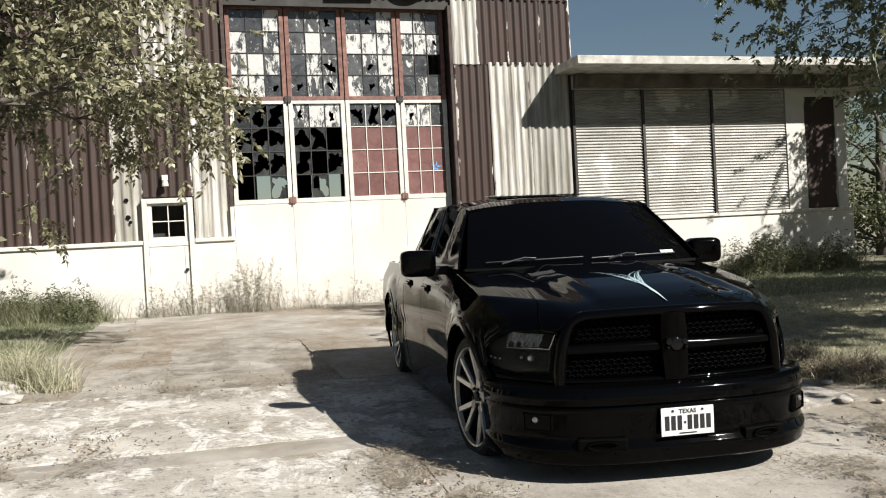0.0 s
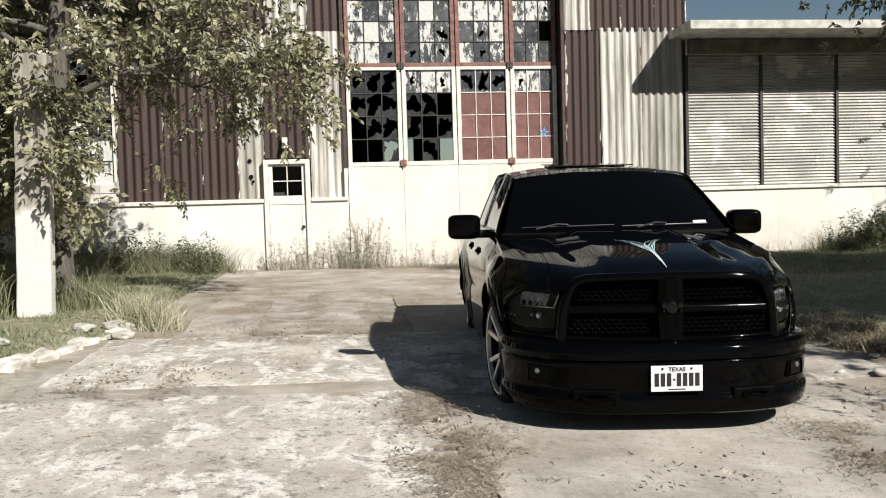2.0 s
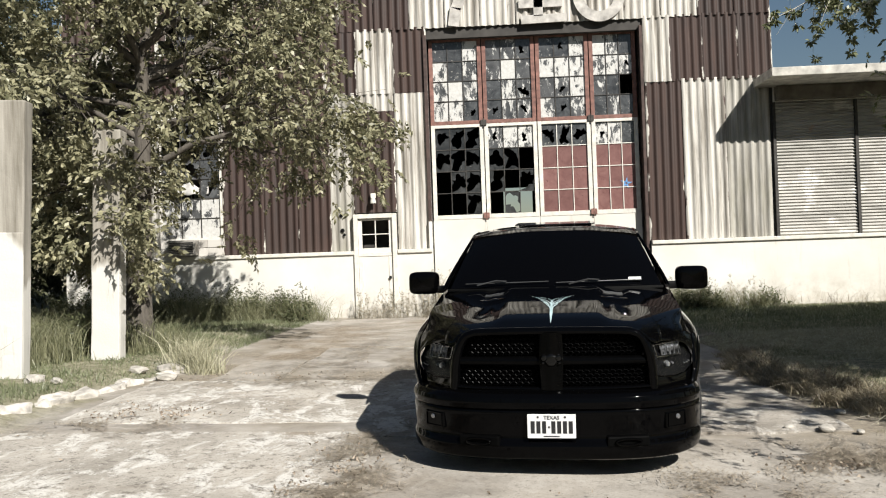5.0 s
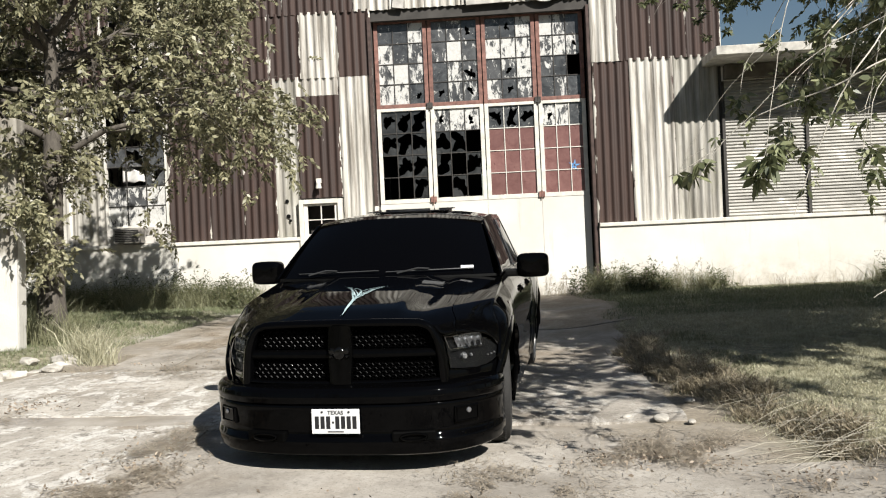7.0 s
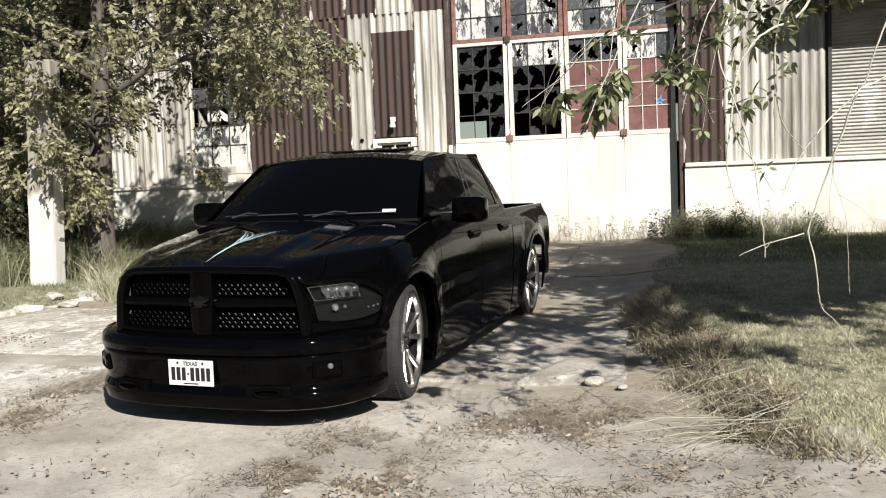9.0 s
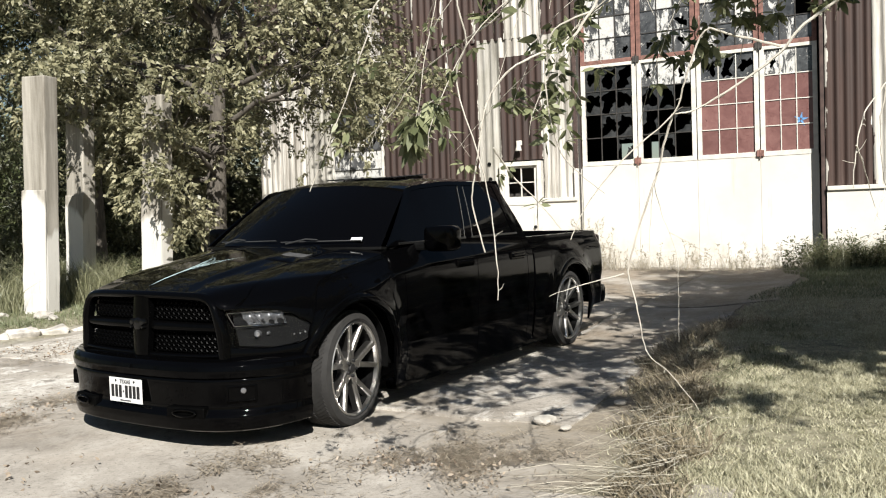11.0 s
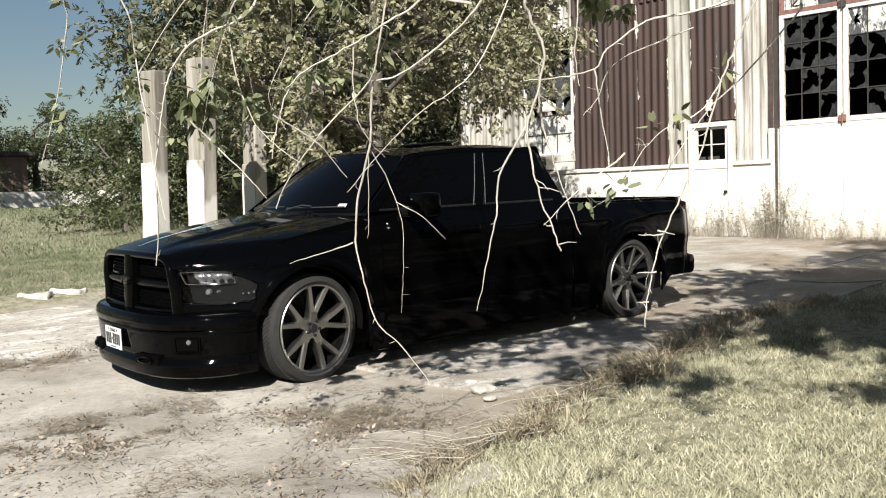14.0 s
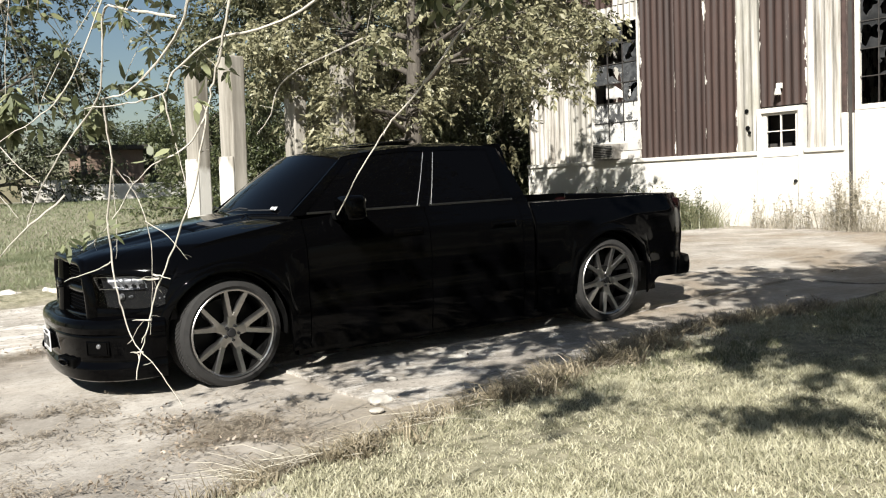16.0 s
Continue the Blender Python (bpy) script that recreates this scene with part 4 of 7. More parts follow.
def mirrored(half):
    return half + [Vector((-p.x, p.y, p.z)) for p in reversed(half[:-1])]


def bar_run(points, widths, d, name, material, lip=0.25):
    """A bar of rounded section along points; widths lie in the face, d is its depth."""
    bm = bmesh.new()
    rings = []
    n = len(points)
    for i, p in enumerate(points):
        way = (points[min(i + 1, n - 1)] - points[max(i - 1, 0)]).normalized()
        out = Vector((0, -1, 0))
        across = way.cross(out).normalized()
        out = across.cross(way).normalized()
        w = widths[i] if isinstance(widths, (list, tuple)) else widths
        ring = []
        for a, b in ((-0.5, -0.5), (-0.5, 0.2), (-0.5 + lip, 0.5), (0, 0.56), (0.5 - lip, 0.5), (0.5, 0.2), (0.5, -0.5)):
            ring.append(bm.verts.new(p + across * a * w + out * b * d))
        rings.append(ring)
    for a, b in zip(rings, rings[1:]):
        for k in range(7):
            j = (k + 1) % 7
            bm.faces.new((a[k], a[j], b[j], b[k]))
    bm.faces.new(rings[0])
    bm.faces.new(rings[-1][::-1])
    return part(name, bm, material, truck, smooth=50)


part("grille_back", front_patch(-0.64, 0.64, 0.56, 0.94, 0.10), VOID_BLACK, truck)
band = [on_nose(x, z, 0.012) for x, z in ((-0.642, 0.560), (-0.640, 0.62), (-0.634, 0.70), (-0.622, 0.78), (-0.604, 0.84), (-0.582, 0.885), (-0.552, 0.913), (-0.50, 0.929), (-0.40, 0.934), (-0.2, 0.938), (0, 0.939))]
wide = [0.066, 0.066, 0.064, 0.062, 0.060, 0.058, 0.056, 0.055, 0.055, 0.054, 0.054]
bar_run(mirrored(band), wide + wide[-2::-1], 0.06, "grille_surround", PAINT)
low_bar = [on_nose(x, z, 0.02) for x, z in ((-0.63, 0.578), (-0.5, 0.572), (-0.3, 0.568), (0, 0.566))]
bar_run(mirrored(low_bar), 0.026, 0.04, "grille_lower_bar", PAINT)
cross = [on_nose(x, 0.742, 0.03) for x in (-0.60, -0.45, -0.3, -0.15, 0)]
bar_run(mirrored(cross), [0.058, 0.060, 0.062, 0.066, 0.07, 0.066, 0.062, 0.060, 0.058], 0.045, "grille_crossbar", GRILLE_BLACK)
bar_run([on_nose(0, z, 0.004) for z in (0.562, 0.62, 0.70, 0.78, 0.86, 0.93)], [0.135, 0.138, 0.15, 0.155, 0.148, 0.14], 0.06, "grille_centre_bar", GRILLE_BLACK)
MESH_BLACK = plain("grille_mesh_black", (0.0015, 0.0015, 0.0016), 0.34, 0, 0.2, 30, spec=0.06)
# honeycomb mesh, one insert in each quarter
a = 0.0235
for side, upper in ((-1, 0), (1, 0), (-1, 1), (1, 1)):
    bm = bmesh.new()
    for r in range(13):
        for c in range(-18, 19):
            x, z = c * a * 1.75 + (a * 0.875 if r % 2 else 0), 0.598 + r * 0.0245
            if x * side < 0 or (z > 0.742) != bool(upper):
                continue
            if abs(x) > grille_edge(z) - 0.006 or abs(x) < 0.075 or abs(z - 0.742) < 0.034 or z > 0.905:
                continue
            ring = [(x + 0.92 * a * math.cos(k * math.pi / 3), z + 0.66 * a * math.sin(k * math.pi / 3)) for k in range(6)]
            inner = [(x + 0.68 * a * math.cos(k * math.pi / 3), z + 0.44 * a * math.sin(k * math.pi / 3)) for k in range(6)]
            vo = [bm.verts.new(on_nose(p, q, 0.044)) for p, q in ring]
            vi = [bm.verts.new(on_nose(p, q, 0.040)) for p, q in inner]
            vb = [bm.verts.new(on_nose(p, q, 0.066)) for p, q in inner]
            for k in range(6):
                j = (k + 1) % 6
                bm.faces.new((vo[k], vo[j], vi[j], vi[k]))
                bm.faces.new((vi[k], vi[j], vb[j], vb[k]))
    bmesh.ops.remove_doubles(bm, verts=bm.verts[:], dist=0.002)
    part("grille_mesh", bm, MESH_BLACK, truck, "black honeycomb grille insert")
# badge: a shield with two curled side lobes, all black
BADGE = plain("black_chrome", (0.004, 0.004, 0.0042), 0.1, 0.2, 0.2, 30, spec=0.3)
bm = bmesh.new()
q = Matrix.Translation(on_nose(0, 0.752, -0.03)) @ pose(0, 0, 0, 90)
cylinder(bm, 0.05, 0.02, q @ pose(0, 0.004, 0), 7, 0.036, 0.006)
for s in (1, -1):
    cylinder(bm, 0.027, 0.026, q @ pose(s * 0.047, 0.018, 0), 14, 0.017, 0.005)
    cylinder(bm, 0.014, 0.03, q @ pose(s * 0.052, -0.012, 0), 10, 0.008, 0.003)
part("badge", bm, BADGE, truck, "blacked-out shield badge", smooth=40)

# headlamps
def lens_mat():
    n = Nodes("smoked_lens", 0.03)
    clear = n.t.nodes.new("ShaderNodeBsdfTransparent")
    clear.inputs[0].default_value = (0.7, 0.71, 0.73, 1)
    shine = n.t.nodes.new("ShaderNodeBsdfGlossy")
    shine.inputs["Roughness"].default_value = 0.03
    mixer = n.t.nodes.new("ShaderNodeMixShader")
    mixer.inputs[0].default_value = 0.01
    n.t.links.new(clear.outputs[0], mixer.inputs[1])
    n.t.links.new(shine.outputs[0], mixer.inputs[2])
    n.t.links.new(mixer.outputs[0], n.t.nodes["Material Output"].inputs[0])
    return n.m


LENS = lens_mat()
REFLECTOR = plain("lamp_reflector", (0.62, 0.63, 0.64), 0.26, 0.85, 0.5, 60)
FLUTED = plain("fluted_reflector", (0.46, 0.46, 0.46), 0.28, 0.8, 0.5, 80)
LAMP_BLACK = plain("lamp_bezel_black", (0.015, 0.015, 0.0155), 0.32, 0, 0.35, 30, spec=0.35)
FOG_GLASS = plain("fog_lamp_glass", (0.22, 0.22, 0.23), 0.1, 0.7, 0.2, 30)
LAMP_LOW = ((0, 0.628), (0.2, 0.616), (0.5, 0.606), (0.8, 0.618), (0.93, 0.650), (1, 0.700))
LAMP_HIGH = ((0, 0.860), (0.15, 0.868), (0.45, 0.862), (0.72, 0.832), (0.88, 0.780), (1, 0.715))
for s in (1, -1):
    lamp = thing("headlamp", Matrix.Identity(4), "", "")
    lamp.parent = truck

    def face(x, z, off):
        return Vector((s * x, nose(x) + 0.012 + off + 0.06 * (z - 0.72), z))

    def shape(u, v, off):
        low, high = along(u, LAMP_LOW), along(u, LAMP_HIGH)
        x = lerp(lerp(0.674, 0.640, v), 0.952, u)
        return face(x, lerp(low, high, v), off)

    def under(u, v):
        """The painted strip under the lamp, down behind the bumper."""
        x = lerp(0.662, 0.966, u)
        return face(x, lerp(0.525, along(u, LAMP_LOW) - 0.004, v), 0.004 - 0.010 * math.sin(math.pi * v))
    part("lamp_housing", sheet(lambda u, v: shape(u, v, 0.05 * (1 - u) + 0.012), 14, 6, 0.01, (0, 1, 0)), LAMP_BLACK, lamp)
    part("lamp_surround", sheet(under, 16, 6, 0.012, (0, 1, 0)), PAINT, truck, smooth=60)
    lens = part("lens", sheet(lambda u, v: shape(u, v, -0.002), 20, 8, 0.006, (0, 1, 0)), LENS, lamp, "smoked clear headlamp lens", smooth=70)
    lens.visible_shadow = False

    # chrome-edged main beam window: four corners on the lamp's face
    corner = (Vector((0.652, 0, 0.832)), Vector((0.678, 0, 0.752)), Vector((0.858, 0, 0.743)), Vector((0.842, 0, 0.836)))

    def window(u, v, off):
        p = corner[1].lerp(corner[2], u).lerp(corner[0].lerp(corner[3], u), v)
        return face(p.x, p.z, off)

    def fluted(u, v):
        k = lerp(0.22, 0.97, u)
        return window(k, lerp(0.05, 0.95, v), 0.036 - 0.014 * k + 0.016 * abs(math.sin(u * 13)) - 0.014 * v + 0.006 * math.sin(v * 9))
    part("reflector", sheet(fluted, 64, 8, 0.006, (0, 1, 0)), FLUTED, lamp)
    rim_line = [window(u, v, 0.006) for u, v in ((0, 1), (0, 0.5), (0, 0), (0.33, 0), (0.66, 0), (1, 0), (1, 0.5), (1, 1), (0.66, 1), (0.33, 1), (0, 1))]
    tubes("reflector_rim", [(rim_line, [0.0032] * 11)], CHROME, lamp, sides=5)
    tubes("reflector_divider", [([window(0.44, 1, 0.012), window(0.5, 0.5, 0.016), window(0.56, 0, 0.012)], [0.003] * 3)], REFLECTOR, lamp, sides=5)
    for x, z, r in ((0.752, 0.692, 0.026), (0.790, 0.692, 0.012)):
        bm = bmesh.new()
        cylinder(bm, r, 0.03, Matrix.Translation(face(x, z, 0.026)) @ pose(0, 0, 0, 90, 0, s * 25), 18, r * 0.6, 0.005)
        part("bulb_bowl", bm, FLUTED, lamp, smooth=40)
    for x, z in ((0.885, 0.674), (0.905, 0.676), (0.922, 0.682)):
        bm = bmesh.new()
        cylinder(bm, 0.007, 0.01, Matrix.Translation(face(x, z, 0.008)) @ pose(0, 0, 0, 90, 0, s * 50), 8, 0.004)
        part("side_marker_bead", bm, FLUTED, lamp)
    line = [shape(u, 0.0, -0.006) for u in np.linspace(0.0, 0.84, 9)]
    tubes("lower_trim", [(line, [0.003] * 9)], GRILLE_BLACK, lamp, sides=5)

# front bumper
BUMPER_PLAN = ((0, -1.06), (0.2, -1.057), (0.4, -1.042), (0.56, -1.005), (0.68, -0.955), (0.78, -0.885), (0.86, -0.80), (0.92, -0.71), (0.96, -0.62), (0.98, -0.54), (0.985, -0.455))


def bumper_plan(t):
    """The bumper's line seen from above, t from -1 to 1, and its outward way."""
    a = min(abs(t), 1.0) * (len(BUMPER_PLAN) - 1)

    def at(k):
        k = min(max(k, 0.0), len(BUMPER_PLAN) - 1.0)
        i = min(int(k), len(BUMPER_PLAN) - 2)
        p, q = BUMPER_PLAN[i], BUMPER_PLAN[i + 1]
        return Vector((lerp(p[0], q[0], k - i), lerp(p[1], q[1], k - i), 0))
    p = (at(a - 0.35) + at(a) + at(a + 0.35)) / 3 if 0 < a < len(BUMPER_PLAN) - 1 else at(a)
    way = (at(a + 0.6) - at(a - 0.6)).normalized()
    out = Vector((-way.y, way.x, 0)) * -1
    s = -1 if t < 0 else 1
    return Vector((s * p.x, p.y, 0)), Vector((s * out.x, out.y, 0))


BUMPER_FACE = ((0, 0.130, -0.10), (0.06, 0.130, -0.04), (0.14, 0.145, -0.014), (0.24, 0.19, -0.003), (0.30, 0.226, 0.0), (0.38, 0.264, -0.024), (0.44, 0.286, -0.027), (0.62, 0.425, -0.014), (0.66, 0.446, -0.017), (0.69, 0.452, -0.022), (0.72, 0.460, -0.006), (0.80, 0.495, 0.0), (0.88, 0.530, -0.008), (0.94, 0.552, -0.028), (1, 0.560, -0.07))


def bumper_fn(u, v):
    t = lerp(-1, 1, u)
    p, out = bumper_plan(t)
    z = along(v, [(a, b) for a, b, c in BUMPER_FACE])
    off = along(v, [(a, c) for a, b, c in BUMPER_FACE])
    side = smooth01(0.45, 0.95, abs(t))
    if 0.3 < v < 0.72:
        off = lerp(off, off * 0.3, side)
    q = p + out * off
    return Vector((q.x, q.y, z + 0.012 * side * (1 - v)))


bumper = part("front_bumper", sheet(bumper_fn, 88, 50, 0.015), PAINT, truck, smooth=50)


def shelf(u, v):
    t = lerp(-1, 1, u)
    p, out = bumper_plan(t)
    a = p + out * -0.065
    x = lerp(a.x, a.x * 0.97, v)
    return Vector((x, lerp(a.y, max(a.y + 0.01, nose(min(abs(x), 0.95)) + 0.05), v), 0.558 + 0.012 * v))


part("bumper_cap", sheet(shelf, 60, 4, 0.02, (0, 0, -1)), PAINT, truck, smooth=50)
for s in (1, -1):
    p, out = bumper_plan(s * 0.515)
    q = Matrix.Translation(Vector((p.x, p.y, 0.365)) + out * -0.014) @ pose(0, 0, 0, 0, 0, math.degrees(math.atan2(out.x, -out.y)))
    recess = part("fog_lamp_recess", boxed(-0.092, 0.092, -0.004, 0.03, -0.052, 0.052, bevel=0.01), GRILLE_BLACK, bumper, m=q)
    ring = [(-0.078, -0.042), (0.078, -0.042), (0.078, 0.042), (-0.078, 0.042), (-0.078, -0.042)]
    tubes("fog_lamp_rim", [([Vector((x, -0.008, z)) for x, z in ring], [0.004] * 5)], PAINT, recess, sides=6)
    bm = bmesh.new()
    cylinder(bm, 0.02, 0.012, pose(0, 0, 0, 90), 20, 0.014, 0.004)
    part("fog_lamp", bm, FOG_GLASS, recess, m=pose(s * 0.012, -0.008, 0.016), smooth=40)
    p, out = bumper_plan(s * 0.245)
    q = Matrix.Translation(Vector((p.x, p.y, 0.252)) + out * -0.012) @ pose(0, 0, 0, 0, 0, math.degrees(math.atan2(out.x, -out.y)))
    recess = part("tow_recess", boxed(-0.135, 0.135, -0.012, 0.03, -0.034, 0.034, bevel=0.012), VOID_BLACK, bumper, m=q)
    loop = [Vector((0.08 * math.cos(t), -0.022, 0.02 * math.sin(t))) for t in np.linspace(0, 2 * math.pi, 15)]
    tubes("tow_hook", [(loop, [0.009] * 15)], GRILLE_BLACK, recess)

# number plate: pale plate, state name, bars for the number
plate = thing("number_plate", Matrix.Translation((-0.006, -1.068, 0.356)), "", "")
plate.parent = truck
WHITE_PLATE = plain("plate_white", (0.80, 0.80, 0.80), 0.4, 0, 0.04)
INK = plain("plate_ink", (0.012, 0.012, 0.014), 0.5, 0, 0.1)
part("plate", boxed(-0.152, 0.152, -0.003, 0.004, -0.076, 0.076, bevel=0.003), WHITE_PLATE, plate, "white number plate with dark marks")
part("plate_bracket", boxed(-0.12, 0.12, 0.004, 0.045, -0.055, 0.055, bevel=0.004), PLASTIC, plate)
txt = bpy.data.curves.new("state", "FONT")
txt.body, txt.size, txt.align_x, txt.extrude, txt.offset = "TEXAS", 0.034, "CENTER", 0.0006, 0.0007
state_ob = new("state_name", txt)
dg = bpy.context.evaluated_depsgraph_get()
state_me = bpy.data.meshes.new_from_object(state_ob.evaluated_get(dg))
bpy.data.objects.remove(state_ob)
link("state_name", state_me, INK, plate, m=pose(0.0, -0.0045, 0.043, 90))
for x in (-0.118, -0.082, -0.046, 0.012, 0.048, 0.084, 0.120):
    part("number_bar", boxed(x - 0.0125, x + 0.0125, -0.0052, -0.003, -0.045, 0.032), INK, plate)
part("number_dot", boxed(-0.022, -0.010, -0.0052, -0.003, -0.012, 0.0), INK, plate)
for x in (-0.085, 0.085):
    bm = bmesh.new()
    cylinder(bm, 0.007, 0.004, pose(x, -0.005, 0.058, 90), 10)
    part("plate_bolt", bm, DARK_METAL, plate)
part("plate_line", boxed(-0.05, 0.05, -0.0052, -0.003, -0.066, -0.06), INK, plate)

# mirrors
for s in (1, -1):
    def shell(u, v, s=s):
        a, b = 2 * math.pi * u, math.pi * v
        k = 0.42
        cx = lambda w: math.copysign(abs(math.cos(w)) ** k, math.cos(w))
        sx = lambda w: math.copysign(abs(math.sin(w)) ** k, math.sin(w))
        r = sx(b)
        return Vector((s * (1.128 + 0.13 * r * cx(a)), 0.90 + 0.085 * cx(b) * -1, 1.205 + 0.098 * r * sx(a)))
    mirror = part("side_mirror", sheet(shell, 28, 14), PAINT, truck, smooth=70)
    bm = bmesh.new()
    box(bm, min(s * 0.88, s * 1.04), max(s * 0.88, s * 1.05), 0.85, 0.93, 1.115, 1.18, 0.02)
    part("mirror_arm", bm, PLASTIC, mirror)
    part("mirror_glass", boxed(s * 1.128 - 0.09, s * 1.128 + 0.09, 0.978, 0.986, 1.14, 1.27, bevel=0.003), CHROME, mirror)

# bed, tailgate, rear bumper
bm = bmesh.new()
box(bm, -0.92, 0.92, 2.73, 2.78, 0.5, 1.09)
box(bm, -0.92, 0.92, 2.73, 4.55, 0.45, 0.50)
part("bed_floor", bm, PLASTIC, truck)
part("bed_cover", boxed(-0.89, 0.89, 2.79, 4.50, 1.03, 1.055, bevel=0.01), PLASTIC, truck, "flat black bed cover")
part("tailgate", boxed(-0.78, 0.78, 4.53, 4.59, 0.50, 1.125, bevel=0.015), PAINT, truck)
TAIL = plain("smoked_tail_lamp", (0.01, 0.003, 0.003), 0.12, 0, 0.3, spec=0.2)
for s in (1, -1):
    part("tail_lamp", boxed(min(s * 0.77, s * 0.905), max(s * 0.77, s * 0.905), 4.46, 4.60, 0.64, 1.085, bevel=0.05), TAIL, truck)
bm = bmesh.new()
box(bm, -0.93, 0.93, 4.50, 4.70, 0.31, 0.53, 0.07)
part("rear_bumper", bm, PAINT, truck, smooth=40)
part("underbody", boxed(-0.62, 0.62, -0.9, 4.5, 0.16, 0.40), PLASTIC, truck)
part("engine_bay", boxed(-0.6, 0.6, -0.72, 0.5, 0.4, 0.9), PLASTIC, truck)
part("cab_inside", boxed(-0.86, 0.86, 0.62, 2.66, 0.3, 1.12), PLASTIC, truck)


# wheels
def wheel(m, s, name):
    w = thing(name, m, "", "")
    w.parent = truck
    prof = [(0.308, -0.13), (0.335, -0.148), (0.372, -0.135), (0.385, -0.10), (0.386, 0.0), (0.385, 0.10), (0.372, 0.135), (0.335, 0.148), (0.308, 0.13)]
    n = 72

    def ring(profile, close=False):
        verts, faces = [], []
        for i in range(n):
            a = 2 * math.pi * i / n
            for r, x in profile:
                verts.append((x, r * math.cos(a), r * math.sin(a)))
        k = len(profile)
        for i in range(n):
            for j in range(k - 1 if not close else k):
                a, b = i * k + j, i * k + (j + 1) % k
                c, d = ((i + 1) % n) * k + (j + 1) % k, ((i + 1) % n) * k + j
                faces.append((a, b, c, d))
        return verts, faces
    tyre = raw("tyre", *ring(prof, True), RUBBER, w, smooth=50)
    bm = bmesh.new()
    for i in range(84):
        for side in (-1, 1):
            q = pose(0, 0, 0, 360 * i / 84 + (2.1 if side > 0 else 0), 0, 0) @ pose(side * 0.058, 0, 0.384, 0, 0, side * 34)
            box(bm, -0.052, 0.052, -0.0095, 0.0095, -0.004, 0.0045, 0, q)
    tagged(part("tread", bm, RUBBER, tyre), kind="stuff")
    rim = raw("rim", *ring([(0.311, 0.126), (0.317, 0.138), (0.311, 0.144), (0.302, 0.139), (0.298, 0.112)]), ALLOY, w, smooth=40)
    part("barrel", sheet(lambda u, v: Vector((lerp(0.116, -0.13, v), 0.299 * math.cos(u * 2 * math.pi), 0.299 * math.sin(u * 2 * math.pi))), 48, 1), PLASTIC, rim)
    bm = bmesh.new()
    cylinder(bm, 0.24, 0.02, pose(-0.02, 0, 0, 0, 90, 0), 40)
    part("brake_disc", bm, PLASTIC, w)
    bm = bmesh.new()
    cylinder(bm, 0.29, 0.01, pose(-0.10, 0, 0, 0, 90, 0), 40)
    part("dust_shield", bm, PLASTIC, w)
    for i in range(5):
        for d in (-1, 1):
            bm = bmesh.new()
            a0, a1 = math.radians(72 * i - 90 + d * 8), math.radians(72 * i - 90 + d * 15.5)
            p0 = Vector((0.088, 0.118 * math.cos(a0), 0.118 * math.sin(a0)))
            p1 = Vector((0.120, 0.305 * math.cos(a1), 0.305 * math.sin(a1)))
            way = p1 - p0
            axis = way.normalized()
            cross = axis.cross(Vector((1, 0, 0))).normalized()
            out = cross.cross(axis)
            if out.x < 0:
                out = -out
            for t, hw in ((0, 0.021), (1, 0.0185)):
                c = p0 + way * t
                for e, f in ((-hw, 0.0), (-hw * 0.75, 0.014), (hw * 0.75, 0.014), (hw, 0.0), (hw, -0.045), (-hw, -0.045)):
                    bm.verts.new(c + cross * e + out * f)
            bm.verts.ensure_lookup_table()
            vs = bm.verts
            for k in range(6):
                j = (k + 1) % 6
                bm.faces.new((vs[k], vs[j], vs[6 + j], vs[6 + k]))
            bm.faces.new([vs[k] for k in range(6)])
            bm.faces.new([vs[6 + k] for k in range(5, -1, -1)])
            part("spoke", bm, ALLOY, rim)
        arm = bmesh.new()
        box(arm, 0.03, 0.1, -0.035, 0.035, 0.03, 0.15, 0.010, pose(0, 0, 0, 72 * i - 180, 0, 0))
        part("spoke_root", arm, ALLOY, rim)
    bm = bmesh.new()
    cylinder(bm, 0.082, 0.06, pose(0.066, 0, 0, 0, 90, 0), 28, 0.072, 0.006)
    hub = part("hub", bm, ALLOY, w, smooth=40)
    bm = bmesh.new()
    cylinder(bm, 0.034, 0.02, pose(0.105, 0, 0, 0, 90, 0), 20, 0.03, 0.004)
    part("centre_cap", bm, DARK_METAL, hub, smooth=40)
    for i in range(5):
        bm = bmesh.new()
        cylinder(bm, 0.011, 0.02, pose(0.105, 0.053 * math.cos(i * 1.2566 + 0.6), 0.053 * math.sin(i * 1.2566 + 0.6), 0, 90, 0), 8)
        part("wheel_nut", bm, DARK_METAL, hub)
    return w


for y, steer in ((0.0, 8.0), (WHEELBASE, 0.0)):
    wheel(pose(0.825, y, TYRE_R - 0.012, 28 if y < 1 else 5, 0, steer), 1, "wheel")
    wheel(pose(-0.825, y, TYRE_R - 0.012, 23, 0, 180 + steer), -1, "wheel")


